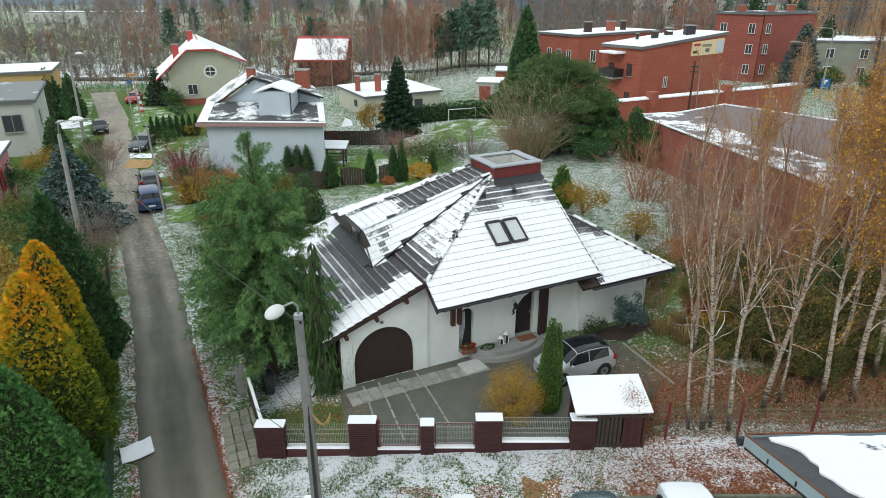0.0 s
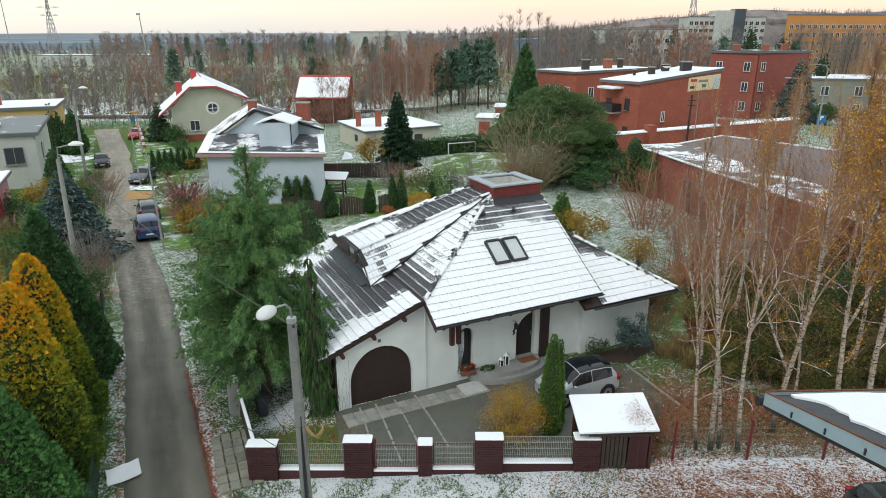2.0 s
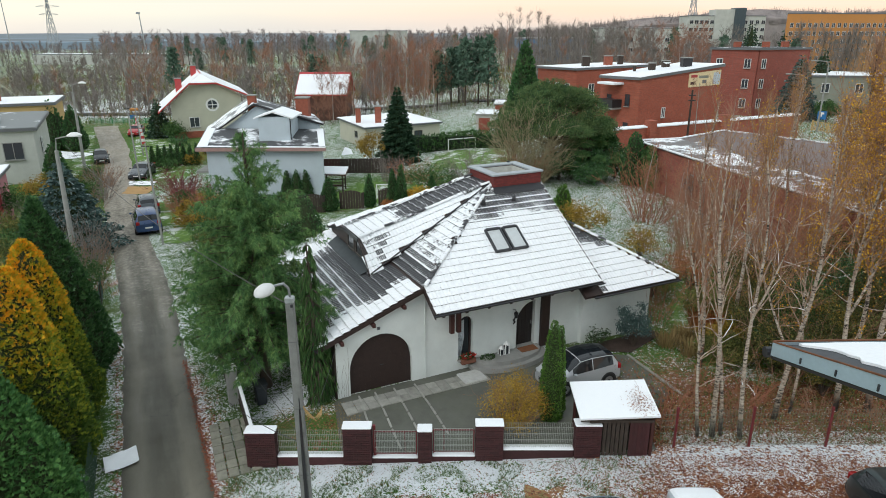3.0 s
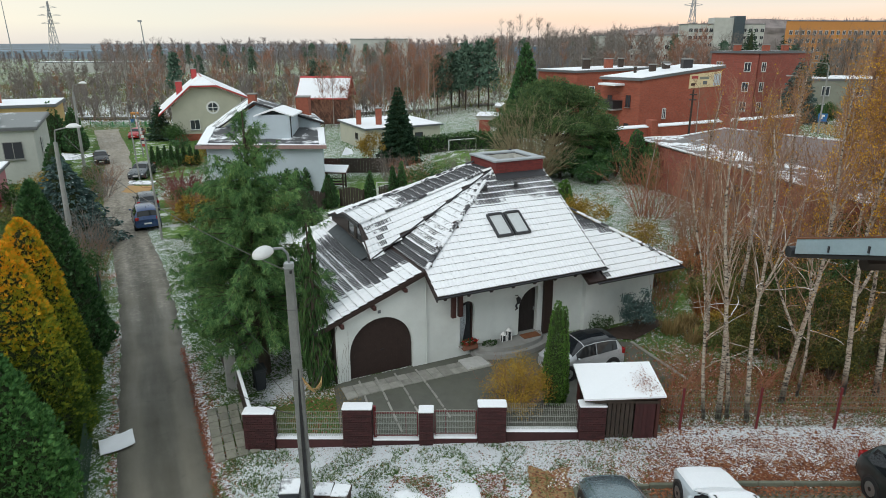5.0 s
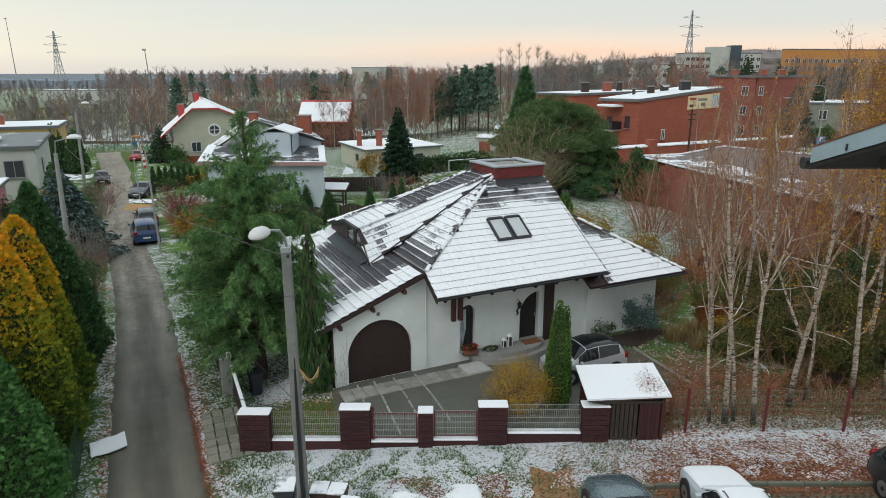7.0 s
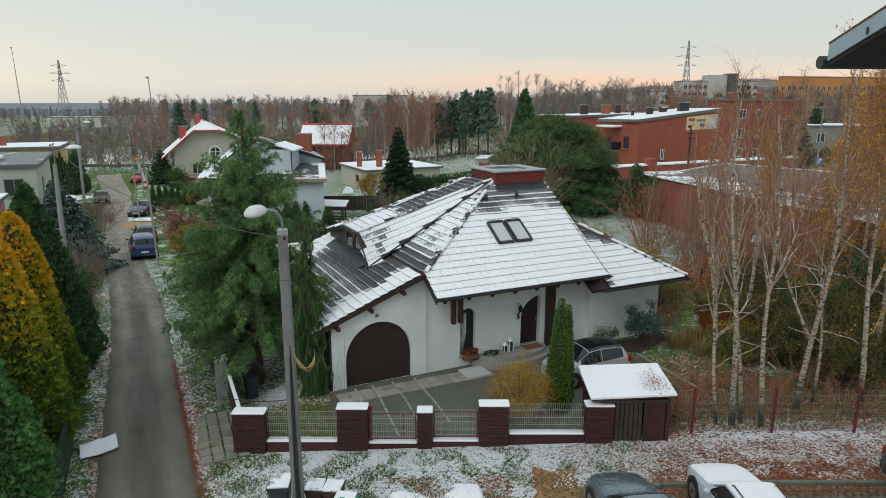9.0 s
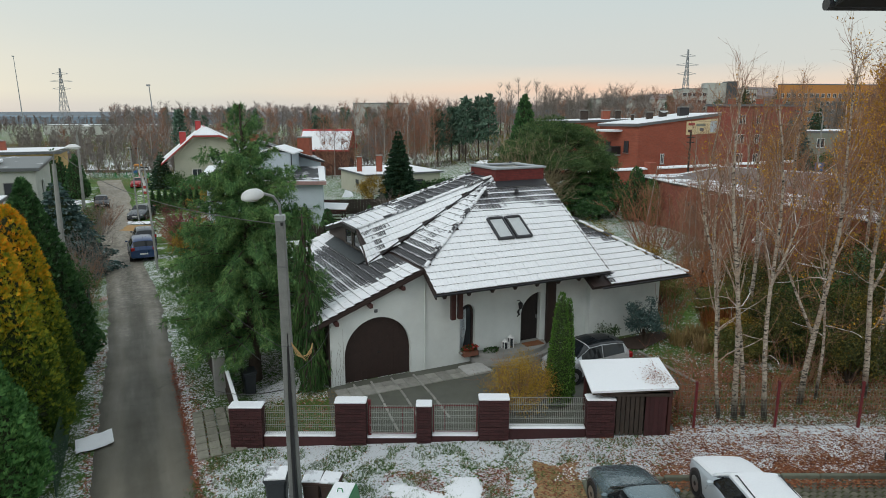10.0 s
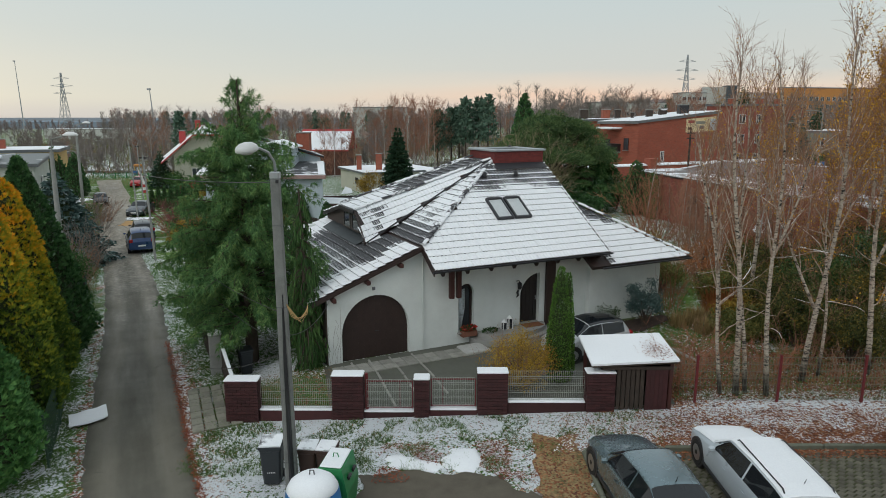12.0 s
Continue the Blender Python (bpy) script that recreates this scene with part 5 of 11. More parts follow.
# wire mesh fence along the thuja hedge across the lane
M_gwire = plain("dark_green_wire", (0.035, 0.075, 0.045), 0.6, vary=0.2)
mf = thing("mesh_fence", "dark green wire mesh fence along the thuja hedge", "fence", kind="structure")
fl = [(-10.0, 15.2), (-11.15, 17.7), (-12.35, 20.1), (-13.5, 22.4), (-14.75, 24.9), (-16.0, 27.3)]
for i, (x, y) in enumerate(fl):
    z = ground(x, y)
    part("post", B().tube([(x, y, z - 0.1), (x, y, z + 1.45)], 0.03, 7), M_gwire, mf)
    if i:
        x0, y0 = fl[i - 1]
        z0 = ground(x0, y0)
        bw_ = B()
        n = 34
        for k in range(1, n):
            f = k / n
            q = Vector((x0 + (x - x0) * f, y0 + (y - y0) * f, z0 + (z - z0) * f))
            bw_.tube([q + Vector((0, 0, 0.05)), q + Vector((0, 0, 1.38))], 0.006, 3)
        for k in range(11):
            h = 0.06 + 0.13 * k
            bw_.tube([(x0, y0, z0 + h), (x, y, z + h)], 0.006, 3)
        tagged(part("wire_panel", bw_, M_gwire, mf), kind="stuff")
# entry slabs between lane and gate
ent = thing("entry_paving", "mossy concrete slabs between the lane and the side gate", "paving", kind="structure")
e0, e1, e2 = Vector((-6.95, 16.75)), Vector((-8.3, 19.85)), Vector((-6.05, 17.2))
M_eslab = plain("mossy_concrete_slab", (0.27, 0.26, 0.21), 0.92, vary=0.3, scale=3, fine=40, dirt=0.4, dirt_col=(0.07, 0.075, 0.05), rand=0.3)
rz = math.degrees(math.atan2(e1.y - e0.y, e1.x - e0.x))
for i in range(7):
    for j in range(4):
        p = e0 + (e1 - e0) * ((i + 0.5) / 7) + Vector((0.96, 0.42)) * (0.20 + j * 0.335)
        paver("slab", p.x, p.y, (e1 - e0).length / 7 - 0.035, 0.31, rz, M_eslab, ent, 0.03)
bd, ns_ = B(), 9
for lift in (0.0, 0.02):
    bd.add([(0.92 * (-0.55 + 1.1 * i / (ns_ - 1) + 0.12 * j / (ns_ - 1)), 0.92 * (-0.45 + 0.9 * j / (ns_ - 1) - 0.10 * i / (ns_ - 1)), lift + 0.05 + 0.09 * (i / (ns_ - 1)) ** 3 + 0.06 * (j / (ns_ - 1)) ** 2 + 0.05 * noise.noise((i * 0.4, j * 0.4, 3.0))) for j in range(ns_) for i in range(ns_)], [(j * ns_ + i, j * ns_ + i + 1, (j + 1) * ns_ + i + 1, (j + 1) * ns_ + i) for j in range(ns_ - 1) for i in range(ns_ - 1)])
board = tagged(part("white_board", bd, M_snow, smooth_shade=True), "white curled sheet of board lying on the verge of the lane", "board")
board.matrix_basis = at(-10.5, 17.9, 38, 0.03)

# ---- parking strip before the fence
M_paver = plain("grass_paver", (0.145, 0.135, 0.10), 0.95, vary=0.4, scale=5, fine=40, relief=0.5, rand=0.35)
slab_sheet("parking_soil", [(3.75, 6.5), (16, 6.5), (16, 15.0), (3.75, 15.0)], plain("mossy_soil", (0.065, 0.07, 0.03), 0.95, vary=0.5, scale=4, fine=50), "mossy soil under the parking pavers", "parking", 0.012)
pk = thing("parking_pavers", "concrete grass pavers of the parking strip", "paving", kind="structure")
pm = B().box((0, 0, 0), (0.165, 0.15, 0.06), 0.6, bev=0.02).mesh("paver", M_paver)
cnt = 0
joined = B()
for i in range(62):
    for j in range(52):
        x, y = 3.85 + 0.2 * i + (0.1 if j % 2 else 0), 14.9 - 0.165 * j
        if x > 15.5 or y < 6.6:
            continue
        if y > 13.4 and (5.7 < x < 6.6 or 8.3 < x < 11.2) and cnt < 300:
            ob = new("paver", pm)
            ob.parent, ob.location = pk, (x, y, ground(x, y) + 0.005)
            cnt += 1
        else:
            joined.box((x, y, ground(x, y) + 0.005), (0.165, 0.15, 0.06), 0.6)
tagged(part("pavers", joined, M_paver, pk), kind="stuff")
kb = thing("parking_kerb", "low mossy concrete kerb", "kerb", kind="structure")
km = B().box((0, 0, 0), (0.99, 0.11, 0.22), bev=0.03).mesh("kerbstone", plain("mossy_kerb", (0.17, 0.18, 0.135), 0.9, vary=0.3, scale=4, fine=40, rand=0.2))
for k in range(13):
    ob = new("kerbstone", km)
    ob.parent, ob.location = kb, (3.7 + 0.5 + k, 15.13, ground(4.2 + k, 15.13) + 0.03)
for k in range(8):
    ob = new("kerbstone", km)
    ob.parent, ob.location, ob.rotation_euler = kb, (3.66, 14.6 - k, ground(3.66, 14.6 - k) + 0.03), (0, 0, math.pi / 2)
def leaf_patch_mat():
    """Sandy mud strewn with rotting leaves and moss."""
    mt, ns, ls, bs = nodes_of("rotting_leaves")
    vec = world_pos(ns)
    n1, n2, n3 = tex_noise(ns, ls, 1.5, 5, vec, 0.7), tex_noise(ns, ls, 7, 5, vec, 0.7), tex_noise(ns, ls, 40, 3, vec)
    ca, cb, cc, cd = cells(ns, ls, vec, 21)
    mud = ramp(ns, ls, n2, [(0.3, (0.14, 0.10, 0.045)), (0.5, (0.27, 0.19, 0.085)), (0.7, (0.40, 0.30, 0.15))])
    moss = ramp(ns, ls, n3, [(0.35, (0.04, 0.042, 0.012)), (0.65, (0.13, 0.12, 0.04))])
    c = mixc(ns, ls, ramp(ns, ls, n1, [(0.34, (1, 1, 1)), (0.48, (0, 0, 0))]), mud, moss)
    lv = ramp(ns, ls, ca, [(0.0, (0.09, 0.03, 0.018)), (0.5, (0.22, 0.075, 0.03)), (1.0, (0.38, 0.20, 0.09))])
    c = mixc(ns, ls, ramp(ns, ls, mathn(ns, ls, "MULTIPLY_ADD", n1, 0.8, cb), [(0.94, (0, 0, 0)), (0.98, (1, 1, 1))]), c, lv)
    ls.new(c, bs.inputs["Base Color"])
    bs.inputs["Roughness"].default_value = 0.9
    bump(ns, ls, bs, n3, 0.6, 0.03)
    return mt


slab_sheet("leafy_patch", [(2.2, 7), (3.58, 7), (3.62, 14), (3.6, 16.0), (2.5, 16.15), (2.3, 14)], leaf_patch_mat(), "patch of brown rotting leaves beside the parking", "leaf litter", 0.03, 0.4, ragged=0.16, seg=0.08)
slab_sheet("muddy_bay", [(-1.95, 6.5), (2.15, 6.5), (2.2, 13.5), (1.2, 14.35), (0.3, 14.3), (-0.6, 14.55), (-1.85, 14.4)], plain("wet_mud_asphalt", (0.105, 0.09, 0.066), 0.8, vary=0.4, scale=2, fine=50, dirt=0.3), "muddy dark asphalt bay", "parking", 0.02, 0.4, ragged=0.2, seg=0.08)


def snow_heap(cx, cy, rx, ry, h, seed):
    """A low uneven drift that thins out at its edge."""
    bb, n, m = B(), 28, 7
    vs = [(0, 0, h)]
    for j in range(1, m + 1):
        for k in range(n):
            a = 2 * math.pi * k / n
            e_ = 1 + 0.38 * noise.noise((math.cos(a) * 1.5, math.sin(a) * 1.5, seed)) + 0.2 * noise.noise((math.cos(a) * 4, math.sin(a) * 4, seed + 5))
            f = j / m
            vs.append((rx * e_ * f * math.cos(a), ry * e_ * f * math.sin(a), h * (1 - f ** 2) + 0.015 * noise.noise((3 * f * math.cos(a), 3 * f * math.sin(a), seed)) - (0.03 if j == m else 0)))
    fs = [(0, 1 + k, 1 + (k + 1) % n) for k in range(n)]
    for j in range(m - 1):
        fs += [(1 + j * n + k, 1 + (j + 1) * n + k, 1 + (j + 1) * n + (k + 1) % n, 1 + j * n + (k + 1) % n) for k in range(n)]
    bb.add(vs, fs)
    ob = tagged(part("snow_drift", bb, M_snow, smooth_shade=True), "shallow drift of white snow on the verge", "snow", "snow drifts")
    ob.matrix_basis = at(cx, cy, 0, 0.015)


snow_heap(0.62, 15.0, 0.55, 0.62, 0.07, 1.0)
snow_heap(-0.75, 14.85, 0.5, 0.32, 0.04, 2.0)
snow_heap(-0.2, 14.75, 0.35, 0.25, 0.03, 3.0)
snow_heap(-1.1, 15.15, 0.3, 0.18, 0.025, 4.0)

# ---- street lamp on a twin-post concrete pole
lamp = thing("street_lamp", "grey concrete street lamp with a white domed head", "street lamp")
px0, py0 = -3.55, 13.72
zl = ground(px0, py0)
TOP = Vector((-3.38, 13.45, 7.5))
BOT = Vector((px0 + 0.11, 13.85, zl - 0.1))
b = B()
d = TOP - BOT
for q0, q1 in ((0.0, 1.0),):
    vs = []
    for f, w, dp in ((0, 0.135, 0.12), (1, 0.092, 0.075)):
        c = BOT + d * f
        vs += [c + Vector((x * w, y * dp, 0)) for x, y in ((-1, -0.8), (-0.8, -1), (0.8, -1), (1, -0.8), (1, 0.8), (0.8, 1), (-0.8, 1), (-1, 0.8))]
    b.add(vs, [(k, (k + 1) % 8, 8 + (k + 1) % 8, 8 + k) for k in range(8)] + [tuple(range(7, -1, -1)), tuple(range(8, 16))])
part("pole", b, plain("weathered_pole_concrete", (0.20, 0.205, 0.195), 0.9, vary=0.35, scale=2, fine=40, relief=0.3), lamp)
cables = part("cable_duct", B().tube([BOT + d * 0.02 + Vector((0.03, -0.155, 0)), BOT + d * 0.45 + Vector((0.03, -0.125, 0)), BOT + d * 0.62 + Vector((0.03, -0.11, 0))], [0.06, 0.042, 0.014], 8), M_black, lamp)
part("cable", B().tube([BOT + d * 0.02 + Vector((0.09, -0.13, 0)), BOT + d * 0.4 + Vector((0.06, -0.12, 0)), BOT + d * 0.66 + Vector((0.04, -0.1, 0))], 0.012, 6), M_black, lamp)
for f in (0.12, 0.36, 0.62, 0.86):
    part("clamp", B().box(BOT + d * f, (0.275 - 0.09 * f, 0.25 - 0.09 * f, 0.02)), plain("dull_clamp", (0.12, 0.12, 0.12), 0.6), lamp)
part("bracket", B().box(TOP + Vector((0, 0, 0.0)), (0.2, 0.17, 0.14), bev=0.015), M_galv, lamp)
part("insulator", B().box(TOP + Vector((0.06, -0.1, -0.12)), (0.06, 0.05, 0.07), bev=0.01), M_black, lamp)
part("arm", B().tube([TOP + Vector((0.02, 0, 0)), TOP + Vector((0.0, -0.02, 0.28)), TOP + Vector((-0.05, -0.25, 0.48)), TOP + Vector((-0.13, -0.62, 0.58)), TOP + Vector((-0.22, -0.84, 0.60))], 0.028, 8), M_galv, lamp, smooth_shade=True)
hd = part("lamp_head", B().lathe([(0.02, -0.05), (0.19, -0.05), (0.22, -0.02), (0.225, 0.02), (0.2, 0.09), (0.13, 0.15), (0.04, 0.175)], (0, 0, 0), 20, sx=1.35), plain("white_enamel", (0.62, 0.63, 0.62), 0.5, vary=0.1), lamp, "white domed lamp head", smooth_shade=True)
hd.matrix_basis = Matrix.Translation((-3.66, 12.55, 8.06)) @ Matrix.Scale(0.84, 4) @ Matrix.Rotation(radians(65), 4, "Z") @ Matrix.Rotation(radians(-8), 4, "Y")
part("lens", B().lathe([(0.02, -0.11), (0.1, -0.10), (0.17, -0.052)], (0, 0, 0), 16, sx=1.3), glossy("milky_lens", (0.5, 0.5, 0.48), 0.2), hd)
b = B()
for k in range(5):
    p = BOT + d * 0.63 + Vector((0.1, -0.05, 0))
    b.tube([p, p + Vector((0.12 + 0.05 * k, -0.05, -0.28 - 0.03 * k)), p + Vector((0.3 + 0.04 * k, -0.02 * k, -0.32 + 0.03 * k)), p + Vector((0.45, 0.02 * k, -0.12 + 0.02 * k))], 0.008, 4)
part("loose_wires", b, plain("tan_cable", (0.42, 0.27, 0.11), 0.7), lamp, "tan loose cable ends")


def wire(name, p, q, sag=0.4, r=0.012):
    p, q = Vector(p), Vector(q)
    pts = [p + (q - p) * (i / 14) - Vector((0, 0, sag * 4 * (i / 14) * (1 - i / 14))) for i in range(15)]
    tagged(part(name, B().tube(pts, r, 5), M_black), "thin black overhead cable", "cable", "overhead cables")


P2 = Vector((-20.9, 36.0, 7.2))
wire("overhead_cable", TOP + Vector((-0.05, 0.05, -0.15)), P2, 0.6)
wire("overhead_cable", BOT + d * 0.60, (-12.2, 29.0, 3.2), 0.4, 0.008)
wire("overhead_cable", BOT + d * 0.50, (-12.0, 29.0, 2.3), 0.4, 0.008)
wire("overhead_cable", BOT + d * 0.48, (-7.8, 20.8, 0.3), 0.15, 0.012)
wire("overhead_cable", BOT + d * 0.53 + Vector((0.1, 0, 0)), hw(-3.3, 1.3) + (2.6,), 0.25, 0.008)

# ---- bins and recycling containers by the lamp
M_bin = glossy("anthracite_plastic", (0.025, 0.03, 0.035), 0.5)
M_binb = glossy("brown_plastic", (0.06, 0.03, 0.022), 0.55)
M_green = glossy("green_plastic", (0.02, 0.22, 0.07), 0.4)
M_blue = glossy("blue_plastic", (0.02, 0.16, 0.42), 0.4)


def wheelie_bin(x, y, rz, material, label, snow=True, k=0.9):
    t = thing("wheelie_bin", label, "bin", at(x, y, rz) @ Matrix.Scale(k, 4), "wheeled bins")
    b = B()
    lv = [(0.06, 0.19, 0.20), (0.5, 0.215, 0.235), (0.88, 0.235, 0.265), (0.90, 0.255, 0.285), (0.95, 0.255, 0.285)]
    vs = []
    for z, hx, hy in lv:
        c = 0.04
        vs += [(-hx + c, -hy, z), (hx - c, -hy, z), (hx, -hy + c, z), (hx, hy - c, z), (hx - c, hy, z), (-hx + c, hy, z), (-hx, hy - c, z), (-hx, -hy + c, z)]
    fs = [(i * 8 + k, i * 8 + (k + 1) % 8, i * 8 + 8 + (k + 1) % 8, i * 8 + 8 + k) for i in range(len(lv) - 1) for k in range(8)] + [tuple(range(7, -1, -1)), tuple(range(32, 40))]
    b.add(vs, fs)
    part("body", b, material, t)
    lid = part("lid", B().prism([(-0.26, -0.30, 0.955), (0.26, -0.30, 0.955), (0.26, 0.29, 0.985), (-0.26, 0.29, 0.985)], (0, 0, 0.045)), material, t)
    if snow:
        part("snow_layer", B().prism([(-0.24, -0.28, 1.003), (0.24, -0.28, 1.003), (0.24, 0.24, 1.03), (-0.24, 0.24, 1.03)], (0, 0, 0.03)), M_snow_thin, lid)
    part("handle", B().tube([(-0.2, 0.3, 0.93), (-0.2, 0.36, 0.95), (0.2, 0.36, 0.95), (0.2, 0.3, 0.93)], 0.016, 6), material, t)
    for sx in (-0.2, 0.2):
        w = part("wheel", B().tube([(sx - 0.025, 0.22, 0.1), (sx + 0.025, 0.22, 0.1)], 0.1, 12), M_black, t)
    return t


t = wheelie_bin(-3.98, 14.25, 4, M_bin, "dark grey wheeled bin with snow on its lid", k=1.05)
for k in range(5):
    part("marking", B().box((-0.08 + 0.04 * k, -0.222, 0.36), (0.022, 0.004, 0.05)), M_white, t)
wheelie_bin(-3.12, 14.30, -3, M_binb, "brown wheeled bin with a snowy lid")
wheelie_bin(-2.66, 14.22, -8, M_binb, "brown wheeled bin with a light brown lid")
wheelie_bin(-6.75, 21.3, 30, M_bin, "dark wheeled bin behind the side gate", False)
gc = thing("recycling_container", "green plastic recycling container with a snowy top", "container", at(-2.25, 13.05, -8) @ Matrix.Scale(0.86, 4))
prof = [(-0.52, 0.12), (0.52, 0.12), (0.60, 0.75), (0.42, 1.42), (-0.42, 1.42), (-0.60, 0.75)]
part("body", B().prism([(x * 0.72, -0.52, z) for x, z in prof], (0, 1.04, 0)), M_green, gc)
part("snow_layer", B().box((0, 0.0, 1.45), (0.55, 0.95, 0.05), bev=0.02), M_snow, gc)
for y in (-0.2, 0.2):
    part("hatch", B().tube([(0.37, y, 1.1), (0.44, y, 1.07)], 0.09, 14), M_black, gc)
part("lifting_eye", B().tube([(-0.08, 0, 1.44), (-0.05, 0, 1.58), (0.05, 0, 1.58), (0.08, 0, 1.44)], 0.015, 6), M_green, gc)
ig = thing("bell_container", "blue bell-shaped recycling container covered with snow", "container", at(-2.6, 12.2, 0) @ Matrix.Scale(0.80, 4))
part("body", B().lathe([(0.5, 0.05), (0.62, 0.12), (0.72, 0.5), (0.74, 0.9), (0.69, 1.25), (0.56, 1.47), (0.40, 1.60)], n=28), M_blue, ig, smooth_shade=True)
part("snow_layer", B().lathe([(0.655, 1.30), (0.67, 1.34), (0.585, 1.50), (0.40, 1.64), (0.2, 1.69), (0.03, 1.7)], n=28), M_snow, ig, smooth_shade=True)
part("lifting_eye", B().tube([(-0.06, 0, 1.68), (-0.05, 0, 1.82), (0.05, 0, 1.82), (0.06, 0, 1.68)], 0.018, 6), M_black, ig)
part("opening", B().tube([(0.42, -0.4, 1.2), (0.5, -0.52, 1.14)], 0.13, 14), M_black, ig)

# ---- flat-roofed block at the corner beside the camera: only its eave comes into view
nb = thing("corner_building", "building with a sloping roof and a rusty pale blue metal fascia", "building")
M_fascia = plain("pale_blue_sheet_metal", (0.34, 0.44, 0.50), 0.5, metal=0.2, vary=0.15, scale=1.5, fine=30, dirt=0.3, dirt_col=(0.22, 0.10, 0.04))
M_rust = plain("rusty_edge", (0.16, 0.06, 0.025), 0.9, vary=0.6, scale=6, fine=40)
E0, RUN, SIDE = Vector((2.95, 5.16, 10.62)), Vector((0.016, -0.954, 0.299)), Vector((1.0, 0.03, 0.0))
q = [E0, E0 + RUN * 4.4, E0 + RUN * 4.4 + SIDE * 6.5, E0 + SIDE * 6.5]
UPN = SIDE.cross(-RUN).normalized()
UPN = -UPN if UPN.z < 0 else UPN
part("roof_deck", B().prism([p - UPN * 0.05 for p in q], UPN * -0.06), M_oldwood, nb)
part("roof_felt", B().prism([p - UPN * 0.046 for p in q], UPN * 0.02), plain("dark_roofing_felt", (0.06, 0.065, 0.075), 0.8, vary=0.3), nb)
sn = [E0 + RUN * r_ + SIDE * s_ for r_, s_ in ((0.06, 0.22), (4.0, 0.42), (4.0, 6.0), (0.06, 6.0))]
ring_ = []
for i in range(4):
    for j in range(60):
        p = sn[i].lerp(sn[(i + 1) % 4], j / 60)
        k = 0.13 * noise.noise((p.x * 2.2, p.y * 2.2, 1.0)) + 0.06 * noise.noise((p.x * 7, p.y * 7, 2.0))
        ring_.append(p + (SIDE * k if i % 2 == 0 else RUN * k * 0.4) - UPN * 0.022)
part("snow_layer", B().prism(ring_, UPN * 0.02), snow_mat("patchy_snow_on_felt", (0.07, 0.075, 0.085), 0.68, 0.8, 0.012), nb, "snow over dark roofing felt")
DN = Vector((0, 0, -0.125))
for a, c, nrm in ((q[0], q[1], -SIDE), (q[0], q[3], Vector((0, 1, 0)))):
    part("fascia", B().prism([a + DN, c + DN, c, a], nrm * 0.012), M_fascia, nb)
    part("rust_edge", B().prism([a, c, c + Vector((0, 0, 0.012)), a + Vector((0, 0, 0.012))], nrm * 0.018), M_rust, nb)
for k in range(1, 9):
    p = E0 + RUN * (0.46 * k)
    part("fascia_clip", B().box(p + Vector((-0.016, 0, -0.085)), (0.012, 0.014, 0.05)), M_gutter, nb)
part("gutter_end", B().tube([E0 + Vector((-0.03, 0.07, -0.13)), E0 + Vector((0.6, 0.09, -0.13))], 0.05, 10), M_gutter, nb)
# near-black board under the eave
part("soffit", B().prism([p + Vector((0, 0, -0.13)) for p in q], (0, 0, -0.03)), plain("near_black_soffit", (0.02, 0.018, 0.017), 0.9), nb)
for k in range(3):
    p = E0 + RUN * (0.5 + 1.3 * k)
    part("rafter", B().tube([p + SIDE * 0.25 + Vector((0, 0, -0.2)), p + SIDE * 6 + Vector((0, 0, -0.2))], 0.06, 6), M_oldwood, nb)
b = B()
wl_ = [E0 + RUN * 0.5 + SIDE * 2.2, E0 + RUN * 3.6 + SIDE * 2.2, E0 + RUN * 3.6 + SIDE * 6.2, E0 + RUN * 0.5 + SIDE * 6.2]
for i in range(4):
    a, c = wl_[i], wl_[(i + 1) % 4]
    b.prism([(a.x, a.y, 0.2), (c.x, c.y, 0.2), (c.x, c.y, c.z - 0.17), (a.x, a.y, a.z - 0.17)], Vector((c.y - a.y, a.x - c.x, 0)).normalized() * -0.2)
part("wall", b, M_plaster, nb)

# bare creeper stems on the corner of the garage wall
cr = thing("wall_creeper", "bare creeper stems on the garage wall", "creeper", HOUSE)
rc = random.Random(12)
b = B()
for k in range(5):
    u, z = -3.32 + 0.08 * k, 0.45
    pts = [Vector((u, 1.205, z))]
    while z < rc.uniform(1.6, 3.0):
        z += 0.22
        u += rc.gauss(0.01, 0.06)
        pts.append(Vector((max(-3.36, min(-2.94, u)), 1.205 - 0.01 * rc.random(), z)))
    b.tube(pts, 0.004, 4)
tagged(part("creeper_growth", b, plain("creeper_bark", (0.16, 0.12, 0.09)), cr), kind="stuff")

# rail fence, stone lantern and spiky plant behind the birches
rl_ = thing("rail_fence", "rusty garden frame with snow lying on its rails", "frame")
fc, fl, fr = Vector((17.16, 26.43, 2.95)), Vector((16.0, 28.6, 2.95)), Vector((19.63, 27.12, 3.2))
for p in (fc, fl, fr):
    part("post", B().tube([(p.x, p.y, ground(p.x, p.y) - 0.1), (p.x, p.y, p.z)], 0.05, 8), M_rust, rl_)
for p in (fl, fr):
    part("rail", B().tube([fc, p], 0.04, 6), M_rust, rl_)
    part("snow_cap", B().tube([fc + Vector((0, 0, 0.05)), p + Vector((0, 0, 0.05))], 0.035, 6), M_snow, rl_)
sl = thing("stone_lantern", "pale stone garden lantern with a snowy roof", "lantern", at(19.2, 38.4))
part("foot", B().box((0, 0, 0.25), (1.1, 0.9, 0.5), bev=0.05), M_conc, sl)
part("slab", B().box((0, 0, 0.62), (1.6, 1.2, 0.16), bev=0.04), M_conc, sl)
